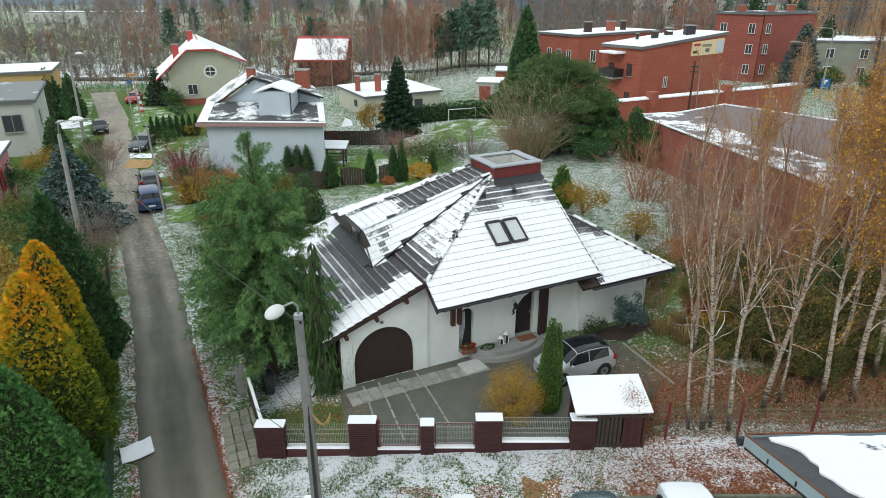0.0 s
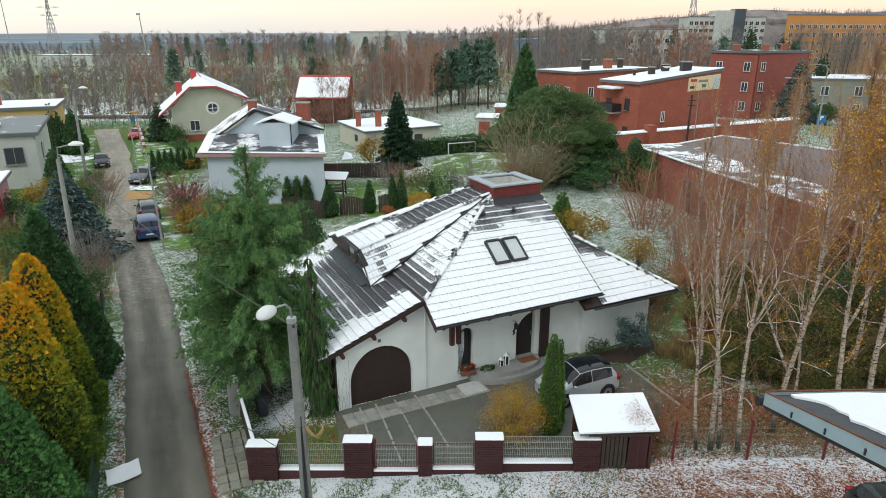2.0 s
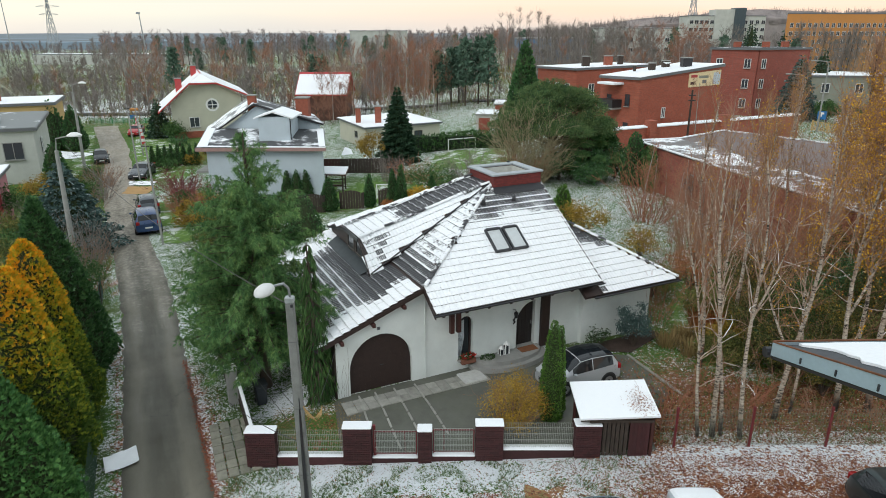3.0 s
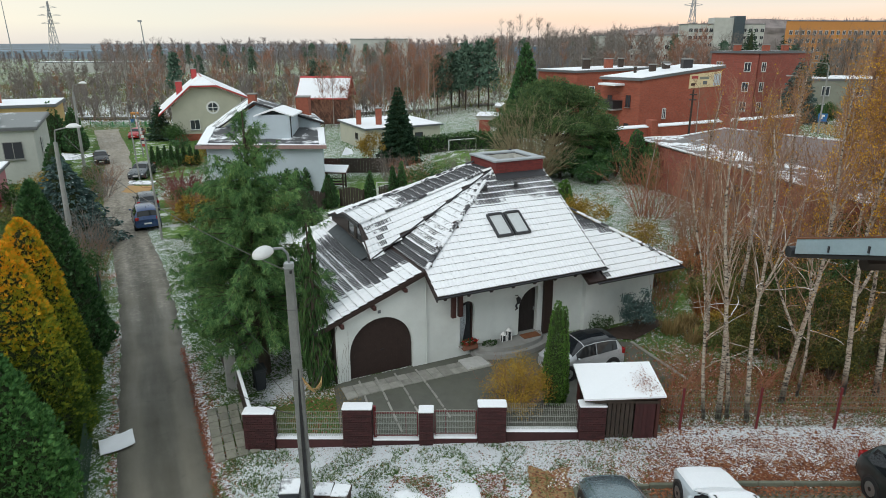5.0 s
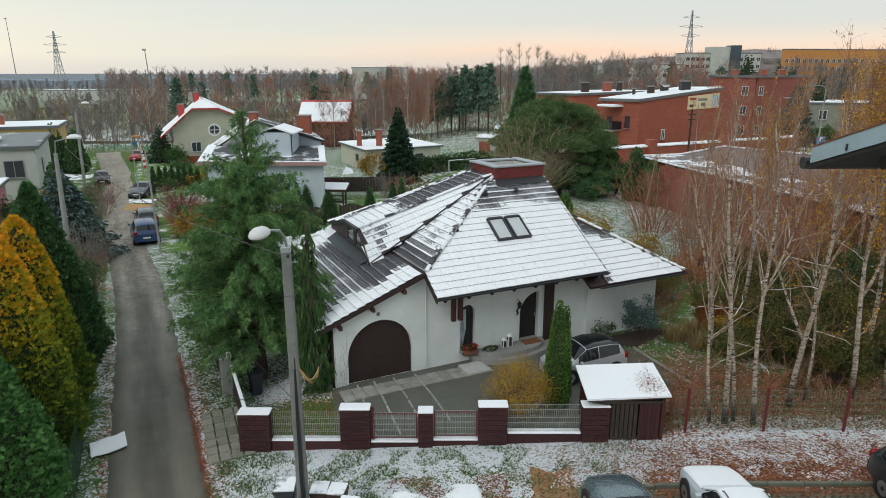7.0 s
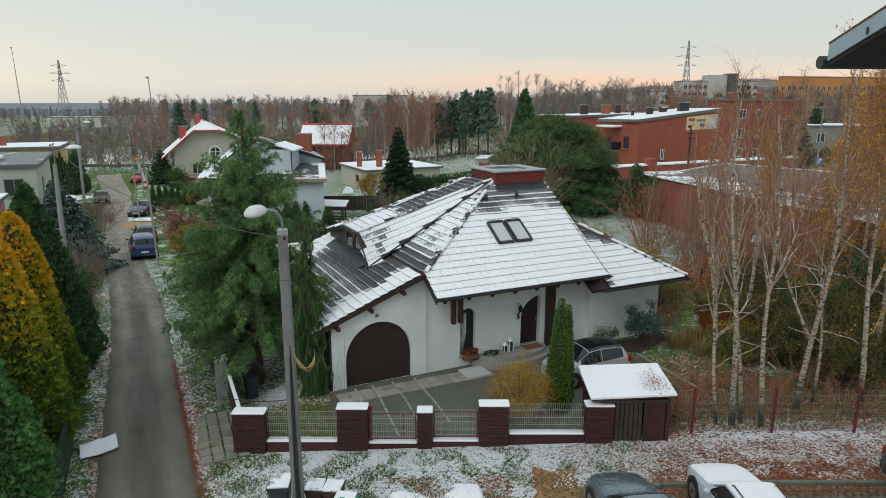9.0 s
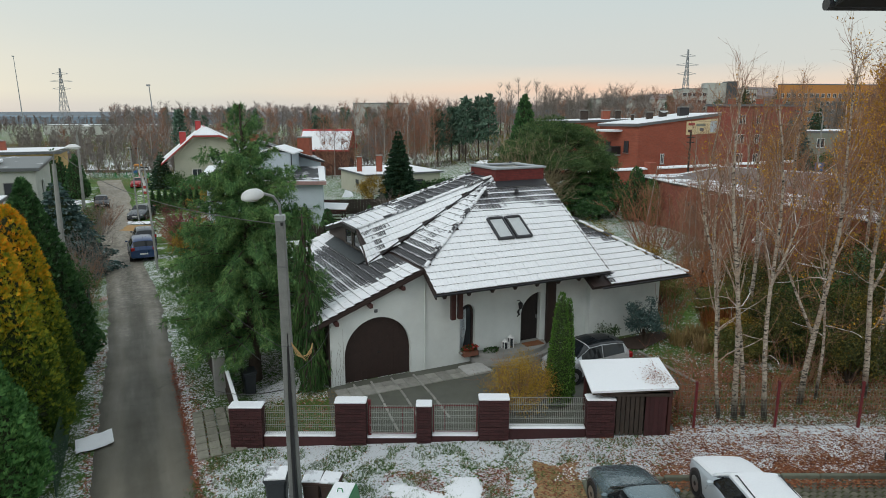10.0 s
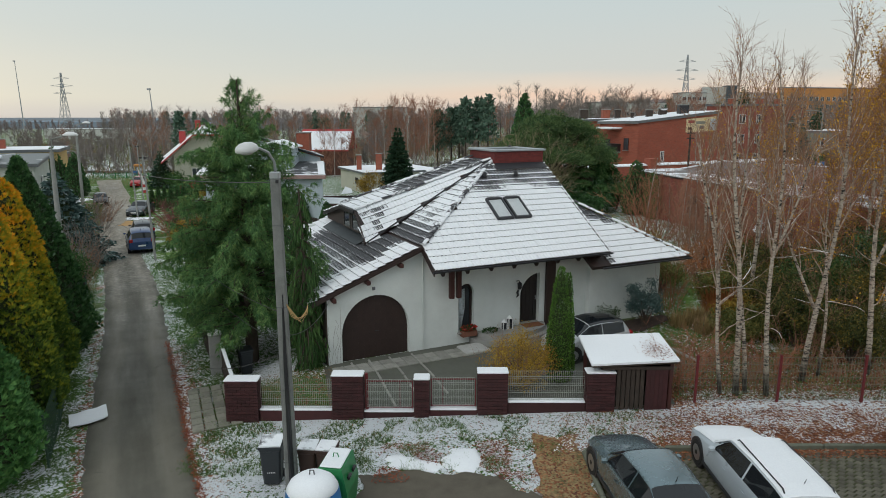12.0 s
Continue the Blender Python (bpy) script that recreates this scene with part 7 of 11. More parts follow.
def thuja(x, y, h, r, material, label, seed=0, n=5200, size=0.17, tip=0.12, tall=0.9, group="thujas", cat="thuja", name="thuja", fans=False):
    """A dense conical evergreen: a trunk, a core coloured as inner shade and upright sprays all over."""
    rn = random.Random(seed)
    t = thing(name, label, cat, at(x, y), group)
    part("trunk", B().tube([(0, 0, -0.1), (0, 0, h * 0.6)], [0.09, 0.03], 7), M_bark, t)

    def rad(f, a):
        base = (1 - f) ** tall * (0.55 + 0.45 * smooth(0, 0.16, f))
        return r * (base + tip * (1 - f)) * (1 + 0.13 * noise.noise((2.2 * math.cos(a), 2.2 * math.sin(a), f * h * 0.8 + seed)) + 0.12 * noise.noise((5.0 * math.cos(a), 5.0 * math.sin(a), f * h * 1.5 + seed)))

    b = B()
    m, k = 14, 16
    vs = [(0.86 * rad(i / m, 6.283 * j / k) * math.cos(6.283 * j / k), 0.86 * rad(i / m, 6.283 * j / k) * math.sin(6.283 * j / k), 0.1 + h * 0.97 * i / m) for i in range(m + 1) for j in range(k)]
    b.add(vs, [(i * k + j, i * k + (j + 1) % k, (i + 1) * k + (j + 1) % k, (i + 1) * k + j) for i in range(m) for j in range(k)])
    part("shaded_core", b, M_core, t)
    b = B()
    for _ in range(n):
        f = 1 - math.sqrt(rn.random()) if rn.random() < 0.75 else rn.random()
        a = rn.uniform(0, 6.2832)
        q = rad(f, a) * rn.uniform(0.82, 1.05)
        p = Vector((q * math.cos(a), q * math.sin(a), 0.08 + f * h))
        up = Vector((math.cos(a) * 0.55, math.sin(a) * 0.55, 0.8)) + rand_dir(rn) * 0.45
        up.normalize()
        w = up.cross(rand_dir(rn)).normalized()
        L, g = size * rn.uniform(0.6, 1.35), smooth(0.15, 1.0, f) * 0.75 + 1.2 * (q / max(0.01, rad(f, a)) - 0.95) + rn.uniform(0, 0.25)
        for tilt in (-0.55, 0.0, 0.55) if fans else (0.0,):
            v = (up + w * tilt).normalized()
            s_, e_ = v.cross(up.cross(w)) * (L * (0.17 if fans else 0.31)), p + v * L
            b.add([p, p + v * (L * 0.5) + s_, e_, p + v * (L * 0.5) - s_], [(0, 1, 2, 3)], 0, gold=g)
    tagged(part("crown", b, material, t), kind="stuff")
    return t


def pine_tree(x, y, h, r, label, seed=1, z0=0.6, whorls=22, per=8, material=None, droop=0.5, needle=0.26, tufts=1.0, shape=0.75, lean=(0, 0), name="pine_tree", needles=9, nwf=0.034, spiky=False, hang=0.35):
    """A pine: trunk, whorls of sweeping limbs, drooping bundles of long needles."""
    rn = random.Random(seed)
    t = thing(name, label, "tree", at(x, y), "conifers")
    top = Vector((lean[0], lean[1], h))
    part("trunk", B().tube([(0, 0, -0.15), (lean[0] * 0.2, lean[1] * 0.2, h * 0.4), (lean[0] * 0.6, lean[1] * 0.6, h * 0.75), top], [0.24 * h / 10, 0.17 * h / 10, 0.09 * h / 10, 0.02], 9), M_bark, t)
    lb, nb_, nw_ = B(), B(), nwf * needle
    for i in range(whorls):
        f = (i + rn.random() * 0.6) / whorls
        z = z0 + (h - z0) * f
        axis_p = Vector((lean[0] * f ** 1.5, lean[1] * f ** 1.5, z))
        R = r * ((1 - f) ** shape * (0.72 + 0.28 * smooth(0, 0.22, f)) + 0.05)
        for k in range(max(2, int(per * (1 - (0.35 * f if not spiky else 0.3 * f + 0.58 * smooth(0.66, 0.88, f)))))):
            a = rn.uniform(0, 6.2832)
            ln = R * rn.uniform(0.65, 1.12) * (1 - 0.35 * smooth(0.72, 0.95, f) if spiky else 1.0)
            d = Vector((math.cos(a), math.sin(a), 0.42 + 0.6 * f + (1.6 * smooth(0.72, 0.9, f) if spiky else 0)))
            pts = curve_pts(axis_p, d, ln, 6, rn, droop, 0.07)
            fast_tube(lb, pts, 0.035 * (1 - 0.6 * f) + 0.008, 0.006, 4)
            cnt = max(4, int(ln * 9 * tufts))
            for _ in range(cnt):
                s = rn.uniform(0.22, 1.0)
                j = min(5, int(s * 6))
                p = pts[j].lerp(pts[j + 1], s * 6 - j) + rand_dir(rn) * 0.17 * min(1.0, ln / 1.5)
                base = (pts[j + 1] - pts[j]).normalized()
                for _k in range(needles):
                    nd = (base * 0.5 + rand_dir(rn) * 0.75 + Vector((0, 0, -hang))).normalized()
                    w = nd.cross(rand_dir(rn)).normalized()
                    L = needle * rn.uniform(0.7, 1.2)
                    nb_.add([p - w * nw_, p + w * nw_, p + nd * L + Vector((0, 0, -0.05))], [(0, 1, 2)])
    tagged(part("branching", lb, M_bark, t), kind="stuff")
    tagged(part("crown", nb_, material or M_pine, t), kind="stuff")
    return t


def spruce(x, y, h, r, label, material, seed=0, n=1800, size=0.3, name="spruce_tree", dz=0.0):
    """A spruce built of drooping tiers of sprays."""
    rn = random.Random(seed)
    t = thing(name, label, "tree", at(x, y, 0, dz), "conifers")
    part("trunk", B().tube([(0, 0, -0.1), (0, 0, h)], [0.02 * h + 0.03, 0.01], 7), M_bark, t)
    part("shaded_core", B().lathe([(0.66 * r, 0.35), (0.5 * r, 0.25 * h), (0.33 * r, 0.5 * h), (0.16 * r, 0.75 * h), (0.02, 0.95 * h)], n=12), M_core, t)
    b = B()
    tiers = max(8, int(h * 2.2))
    for _ in range(n):
        f = 1 - math.sqrt(rn.random())
        ti = (int(f * tiers) + 0.5) / tiers
        a = rn.uniform(0, 6.2832)
        R = r * (1 - f) * (1 + 0.2 * math.sin(a * 5 + ti * 40)) + 0.06
        q = R * rn.uniform(0.25, 1.0) ** 0.5
        z = h * ti + (h / tiers) * rn.uniform(-0.3, 0.4) - 0.28 * q * 0.6
        p = Vector((q * math.cos(a), q * math.sin(a), max(0.1, z)))
        d = (Vector((math.cos(a), math.sin(a), -0.35)) + rand_dir(rn) * 0.4).normalized()
        w = d.cross(rand_dir(rn)).normalized()
        blade(b, p, d, w, size * rn.uniform(0.6, 1.3), size * 0.26)
    tagged(part("crown", b, material, t), kind="stuff")
    return t


def birch_mat():
    mt, ns, ls, bs = nodes_of("birch_bark")
    vec = world_pos(ns)
    mp = ns.new("ShaderNodeMapping")
    mp.inputs["Scale"].default_value = (6, 6, 15)
    ls.new(vec, mp.inputs["Vector"])
    n1, n2 = tex_noise(ns, ls, 1.0, 5, mp.outputs[0], 0.7), tex_noise(ns, ls, 1.6, 4, vec)
    sep = ns.new("ShaderNodeSeparateXYZ")
    ls.new(vec, sep.inputs[0])
    c = ramp(ns, ls, n1, [(0.42, (0.03, 0.027, 0.022)), (0.46, (0.30, 0.25, 0.20)), (0.7, (0.60, 0.53, 0.43))])
    c = mixc(ns, ls, ramp(ns, ls, n2, [(0.5, (0, 0, 0)), (0.7, (0.5, 0.5, 0.5))]), c, (0.30, 0.19, 0.12))
    foot = ramp(ns, ls, mathn(ns, ls, "MULTIPLY_ADD", n2, -0.9, sep.outputs[2]), [(0.35, (1, 1, 1)), (0.85, (0, 0, 0))])
    c = mixc(ns, ls, foot, c, (0.055, 0.048, 0.04))
    ls.new(c, bs.inputs["Base Color"])
    bs.inputs["Roughness"].default_value = 0.8
    bump(ns, ls, bs, n1, 0.4, 0.01)
    return mt


M_birch = birch_mat()


def limb_mat():
    """Pale birch limbs with a thread of snow along the top."""
    mt, ns, ls, bs = nodes_of("birch_limb_bark")
    geo = ns.new("ShaderNodeNewGeometry")
    vec = geo.outputs["Position"]
    n1 = tex_noise(ns, ls, 6, 4, vec)
    c = ramp(ns, ls, n1, [(0.3, (0.14, 0.09, 0.065)), (0.5, (0.34, 0.25, 0.18)), (0.7, (0.52, 0.44, 0.36))])
    sep = ns.new("ShaderNodeSeparateXYZ")
    ls.new(geo.outputs["True Normal"], sep.inputs[0])
    k = mathn(ns, ls, "MULTIPLY", ramp(ns, ls, sep.outputs[2], [(0.35, (0, 0, 0)), (0.7, (1, 1, 1))]), ramp(ns, ls, tex_noise(ns, ls, 1.7, 3, vec), [(0.45, (0, 0, 0)), (0.55, (0.9, 0.9, 0.9))]))
    ls.new(mixc(ns, ls, k, c, (0.8, 0.82, 0.85)), bs.inputs["Base Color"])
    bs.inputs["Roughness"].default_value = 0.85
    return mt


M_blimb = limb_mat()


def birch(x, y, h, label, seed=0, lean=(0.0, 0.0), r=0.10, leaves=260, twigs=1.0, spread=1.0, leafmat=None, fork=None, leafsize=0.075, bark=None, limb=None, name="birch_tree", group="birches"):
    """A bare birch: pale trunk, rising limbs, fine hanging twigs, a few yellow leaves left."""
    rn = random.Random(seed)
    t = thing(name, label, "tree", at(x, y), group)
    n = 9
    trunk = []
    for i in range(n + 1):
        f = i / n
        trunk.append(Vector(((lean[0] - 0.012) * h * f + 0.30 * math.sin(f * 6 + seed * 1.7) * f, lean[1] * h * f + 0.24 * math.cos(f * 5 + seed * 2) * f, h * 0.92 * f - 0.1 * (i == 0))))
    part("trunk", B().tube(trunk, [0.8 * r * (1 - 0.93 * (i / n) ** 0.9) + 0.012 for i in range(n + 1)], 9), bark or M_birch, t, smooth_shade=True)
    lb, tb, lf = B(), B(), B()
    limbs = []
    if fork:
        f0, dx, dy, ln = fork
        p = trunk[int(f0 * n)]
        pts = curve_pts(p, (dx, dy, 1.3), ln, 7, rn, -0.25, 0.05)
        part("forked_stem", B().tube(pts, [r * 0.5 * (1 - 0.8 * i / 7) for i in range(8)], 7), M_birch, t, smooth_shade=True)
        limbs.append((pts, ln, 0.5))
        trunk2 = pts
        for j in range(2, 8):
            for _ in range(2):
                q = curve_pts(pts[j], (rn.gauss(0, 0.7), rn.gauss(0, 0.7), 0.9), rn.uniform(0.6, 1.5), 5, rn, 0.2, 0.1)
                fast_tube(lb, q, 0.018, 0.005, 4)
                limbs.append((q, 1.0, 0.7))
    for _ in range(3):
        f = rn.uniform(0.20, 0.55)
        i = int(f * n)
        p = trunk[i].lerp(trunk[i + 1], f * n - i)
        a = rn.uniform(0, 6.2832)
        ln = rn.uniform(1.0, 2.2)
        pts = curve_pts(p, (math.cos(a), math.sin(a), 0.55), ln, 7, rn, 0.25, 0.2)
        fast_tube(lb, pts, 0.021, 0.006, 5)
        limbs.append((pts, ln * 0.3, f))
    for _ in range(int(20 * spread)):
        f = rn.uniform(0.42, 0.97)
        i = min(n - 1, int(f * n))
        p = trunk[i].lerp(trunk[i + 1], f * n - i)
        a = rn.uniform(0, 6.2832)
        ln = h * (0.07 + 0.16 * (1 - f) + 0.06 * rn.random()) * spread
        pts = curve_pts(p, (math.cos(a), math.sin(a), 1.5 + 2.0 * f), ln, 6, rn, -0.3, 0.09)
        fast_tube(lb, pts, 0.028 * (1 - f) + 0.011, 0.005, 4)
        limbs.append((pts, ln, f))
    for pts, ln, f in limbs:
        for _ in range(int((9 + 9 * ln) * twigs * (0.75 if f < 0.62 else 1.7))):
            j = rn.randint(1, len(pts) - 1)
            d = (pts[j] - pts[j - 1]).normalized()
            q = curve_pts(pts[j], d * 0.9 + rand_dir(rn) * 0.6 + Vector((0, 0, 0.55)), rn.uniform(0.35, 1.1) * (0.6 + 0.4 * spread), 4, rn, 0.25, 0.12)
            fast_tube(tb, q, 0.0058, 0.002, 3)
            for _k in range(2 + (rn.random() < 0.5)):
                j2 = rn.randint(1, 3)
                q2 = curve_pts(q[j2], (q[j2] - q[j2 - 1]).normalized() + rand_dir(rn) * 0.6, rn.uniform(0.25, 0.7), 2, rn, 0.3, 0.14)
                fast_tube(tb, q2, 0.0042, 0.002, 3)
            if rn.random() * 900 < leaves:
                for _k in range(int(rn.randint(2, 7) * min(2.2, 0.1 / leafsize * 1.2))):
                    p = q[rn.randint(1, 4)] + rand_dir(rn) * 0.06
                    blade(lf, p, rand_dir(rn), rand_dir(rn), leafsize, leafsize * 0.42)
    tagged(part("branching", lb, limb or M_blimb, t), kind="stuff")
    tagged(part("crown", tb, M_twig_birch, t), kind="stuff")
    if lf.v:
        tagged(part("foliage", lf, leafmat or M_yleaf, t), kind="stuff")
    return t


def bare_bush(x, y, h, w, label, seed=0, stems=40, twigs=6, mat=None, leaf=0, leafmat=None, name="bare_shrub", group="shrubs", dz=0.0, th=1.0):
    """A thicket of arching stems with side twigs."""
    rn = random.Random(seed)
    t = thing(name, label, "shrub", at(x, y, 0, dz), group)
    b, tw, lf = B(), B(), B()
    for _ in range(stems):
        a, k = rn.uniform(0, 6.2832), math.sqrt(rn.random())
        p = Vector((0.25 * w * k * math.cos(a), 0.25 * w * k * math.sin(a), -0.05))
        d = Vector((math.cos(a) * k * w * 0.55, math.sin(a) * k * w * 0.55, h))
        pts = curve_pts(p, d, h * rn.uniform(0.6, 1.1), 6, rn, 0.12, 0.12)
        fast_tube(b, pts, 0.014 * th, 0.004 * th, 3)
        for _k in range(twigs):
            j = rn.randint(1, 6)
            q = curve_pts(pts[j], (pts[j] - pts[j - 1]).normalized() + rand_dir(rn) * 0.8, h * rn.uniform(0.10, 0.3), 3, rn, 0.0, 0.2)
            fast_tube(tw, q, 0.006 * th, 0.0025 * th, 3)
            if leaf:
                for _l in range(leaf):
                    blade(lf, q[rn.randint(0, 3)] + rand_dir(rn) * 0.07, rand_dir(rn), rand_dir(rn), 0.075, 0.03)
    tagged(part("thicket", b, mat or M_twig, t), kind="stuff")
    tagged(part("crown", tw, mat or M_twig, t), kind="stuff")
    if lf.v:
        tagged(part("foliage", lf, leafmat or M_bushleaf, t), kind="stuff")
    return t


def leaf_bush(x, y, h, w, label, material, seed=0, n=1500, size=0.07, name="evergreen_bush", dz=0.0, cat="bush"):
    """A leafy shrub: forked stems under clumps of leaves with gaps between them."""
    rn = random.Random(seed)
    t = thing(name, label, cat, at(x, y, 0, dz), "shrubs")
    b, lf = B(), B()
    clumps = []
    for _ in range(26):
        a, k = rn.uniform(0, 6.2832), math.sqrt(rn.random())
        e_ = Vector((w * 0.42 * k * math.cos(a), w * 0.42 * k * math.sin(a), h * (0.32 + 0.6 * rn.random() * (1 - 0.45 * k))))
        fast_tube(b, [Vector((0, 0, -0.05)), Vector((e_.x * 0.4, e_.y * 0.4, e_.z * 0.55)), e_], 0.02, 0.006, 4)
        clumps.append((e_, rn.uniform(0.14, 0.24) * w))
    for _ in range(n):
        c, rr = clumps[rn.randrange(len(clumps))]
        p = c + rand_dir(rn) * rr * rn.uniform(0.3, 1.0)
        if p.z > 0.05:
            blade(lf, p, (rand_dir(rn) + Vector((0, 0, 0.3))).normalized(), rand_dir(rn), size * rn.uniform(0.7, 1.4), size * 0.32)
    tagged(part("branching", b, M_bark, t), kind="stuff")
    tagged(part("foliage", lf, material, t), kind="stuff")
    return t


M_thicket = leafy("dark_olive_thicket", [(0.016, 0.026, 0.010), (0.05, 0.064, 0.02), (0.12, 0.12, 0.034), (0.36, 0.23, 0.04)])
M_russet = leafy("russet_grass", [(0.18, 0.06, 0.02), (0.36, 0.13, 0.045), (0.50, 0.22, 0.09)])
M_gold_bush = leafy("golden_bush_leaves", [(0.16, 0.09, 0.016), (0.40, 0.25, 0.035), (0.56, 0.38, 0.07)])
# garden in front of and around the house
M_thuja_bright = leafy("bright_thuja", [(0.025, 0.065, 0.012), (0.08, 0.18, 0.028), (0.19, 0.33, 0.065)], snow=0.6)
thuja(3.98, 19.55, 3.5, 0.24, M_thuja_bright, "slim second stem of the columnar thuja", 4, 5200, 0.055, 0.25, 0.42)
thuja(3.74, 19.5, 3.7, 0.37, M_thuja_bright, "slim green columnar thuja with specks of snow", 3, 11000, 0.055, 0.25, 0.42)
leaf_bush(2.5, 19.45, 1.85, 2.4, "rounded bush with yellow autumn leaves", M_gold_bush, 5, 11000, 0.05, "ochre_bush")
bare_bush(2.38, 19.45, 1.6, 1.9, "bare brown stems inside the yellow bush", 6, 60, 5, M_twig, name="bush_stems")
leaf_bush(8.15, 25.0, 2.3, 1.6, "blue-green shrub with snow by the white wall", M_bluespruce, 8, 4200, 0.085)
leaf_bush(6.55, 24.75, 1.1, 1.3, "low dark green shrub by the white wall", M_leaf_dk, 9, 700, 0.08)
pine_tree(-6.9, 22.6, 10.0, 3.45, "tall soft-needled pine with drooping blue-green needles", 2, 1.3, 32, 12, M_pine, 0.8, 0.21, 2.5, 0.60, (0.1, -0.3), needles=14, nwf=0.05, spiky=True)
pine_tree(-8.6, 24.6, 5.6, 2.2, "lower pine with drooping blue-green branches", 12, 0.6, 16, 9, M_pine, 0.75, 0.2, 2.2, 0.6, needles=13, nwf=0.05)
pine_tree(-4.45, 20.75, 6.0, 1.0, "slender green weeping conifer beside the garage", 4, 0.25, 30, 7, M_weep, 2.8, 0.26, 1.7, 0.55, (-0.15, 0.25), "weeping_conifer", 9, 0.055, hang=1.9)
# evergreens on the far side of the lane
thuja(-12.4, 17.25, 6.95, 1.42, M_thuja_gold, "tall golden-tipped thuja beside the lane", 21, 17000, 0.13, 0.2, 0.52, fans=True)
thuja(-13.6, 20.05, 6.95, 1.4, M_thuja_gold, "tall golden-tipped thuja beside the lane", 22, 16000, 0.13, 0.2, 0.52, fans=True)
thuja(-15.5, 23.9, 7.5, 1.9, M_thuja, "tall dark green thuja behind the golden ones", 23, 11000, 0.17, 0.2, 0.75, fans=True)
thuja(-11.9, 14.3, 5.9, 1.8, M_thuja_teal, "dark green bushy thuja at the edge of the lane", 24, 15000, 0.14, 0.3, 0.6, fans=True)
thuja(-17.3, 26.5, 5.0, 1.5, M_thuja, "dark rounded evergreen in the neighbour's garden", 25, 4200, 0.17, 0.3, 0.6)
thuja(-16.6, 24.6, 5.6, 1.5, M_thuja, "dark evergreen by the neighbour's fence", 31, 4600, 0.17, 0.3, 0.6)
leaf_bush(-18.6, 26.2, 4.4, 3.4, "yellow-green shrub between the evergreens", M_bushleaf, 32, 4600, 0.10)
leaf_bush(-20.5, 27.6, 4.6, 3.8, "tall yellow-green garden shrub", M_bushleaf, 26, 5200, 0.12)
leaf_bush(-19.3, 31.0, 4.2, 3.6, "dark green garden evergreen with snow", M_hedge, 27, 5200, 0.12)
spruce(-24.8, 41.5, 6.2, 3.4, "blue-grey spruce dusted with snow", M_bluespruce, 28, 11000, 0.28)
bare_bush(-19.6, 33.2, 3.2, 3.0, "bare brown shrub beside the lane", 29, 60, 10, M_twig, th=1.2)
bare_bush(-21.6, 37.4, 3.4, 2.6, "bare grey shrub beside the lane", 30, 60, 8, M_twig_grey, th=1.6)
# birches behind the mesh fence
BIR = [(8.49, 18.45, 8.2, 0.065, -0.10, 0.04, None), (8.93, 18.4, 10.6, 0.105, -0.07, -0.03, None), (9.25, 18.5, 9.0, 0.075, -0.07, 0.03, None), (9.8, 18.3, 10.2, 0.09, -0.03, 0.02, (0.45, 0.4, 0.1, 3.2)), (11.5, 19.5, 11.4, 0.105, 0.045, -0.06, (0.28, -0.55, 0.1, 4.6)), (12.25, 19.9, 8.0, 0.055, 0.0, 0.0, None), (13.9, 20.0, 11.4, 0.11, 0.0, 0.03, (0.4, 0.6, 0.2, 4.6)), (15.0, 19.9, 11.6, 0.13, -0.04, 0.0, (0.35, 0.6, 0.3, 5.0)), (15.3, 21.6, 11.0, 0.10, 0.0, 0.03, None), (10.4, 23.3, 9.6, 0.075, -0.03, 0.02, None), (16.8, 21.6, 11.8, 0.12, 0.0, 0.0, (0.4, 0.5, 0.2, 5.0))]
for i, (x, y, h, r, lx, ly, fk) in enumerate(BIR):
    birch(x, y, h, "slender birch with pale bark and bare twigs" if i < 6 else "tall birch with its last yellow leaves", 40 + i, (lx, ly), r, leafsize=0.06 if i < 6 else 0.08, leaves=(60, 40, 60, 60, 600, 600, 1300, 1500, 1500, 120, 1500)[i], twigs=(0.16, 0.2, 0.16, 0.2, 0.24, 0.4, 0.55, 0.55, 0.5, 0.18, 0.5)[i], fork=fk)
birch(53.4, 82.0, 11.5, "old bare tree with a dark bent trunk by the street", 61, (-0.08, 0.0), 0.34, 0, 0.7, 1.5, None, (0.35, 0.7, 0.0, 5.5), bark=M_bark, limb=M_bark, name="bare_tree", group="street trees")
for i, (x, y, h, w) in enumerate([(58.0, 90.0, 3.4, 5.0), (61.5, 87.0, 3.8, 5.5), (65.0, 84.5, 4.0, 6.0), (55.6, 95.5, 3.6, 3.6)]):
    leaf_bush(x, y, h, w, "dark green street-side evergreen shrub", M_hedge, 255 + i, 3000, 0.22)
# ---- neighbouring houses
M_pblue = plain("pale_blue_render", (0.50, 0.57, 0.62), 0.9, vary=0.1, scale=0.8, fine=20, relief=0.2, dirt=0.15, dirt_col=(0.36, 0.40, 0.42))
M_cream = plain("cream_render", (0.48, 0.47, 0.38), 0.9, vary=0.12, scale=0.6, fine=15, relief=0.2, dirt=0.2, dirt_col=(0.32, 0.31, 0.26))
M_greyr = plain("grey_render", (0.50, 0.51, 0.475), 0.9, vary=0.14, scale=0.6, fine=15, relief=0.2, dirt=0.25, dirt_col=(0.28, 0.28, 0.26))
M_olive = plain("olive_grey_render", (0.26, 0.27, 0.22), 0.9, vary=0.18, scale=0.6, fine=15, relief=0.2, dirt=0.35, dirt_col=(0.16, 0.16, 0.13))
M_yellow = plain("yellow_render", (0.55, 0.38, 0.16), 0.9, vary=0.12, scale=0.6, fine=15, relief=0.2)
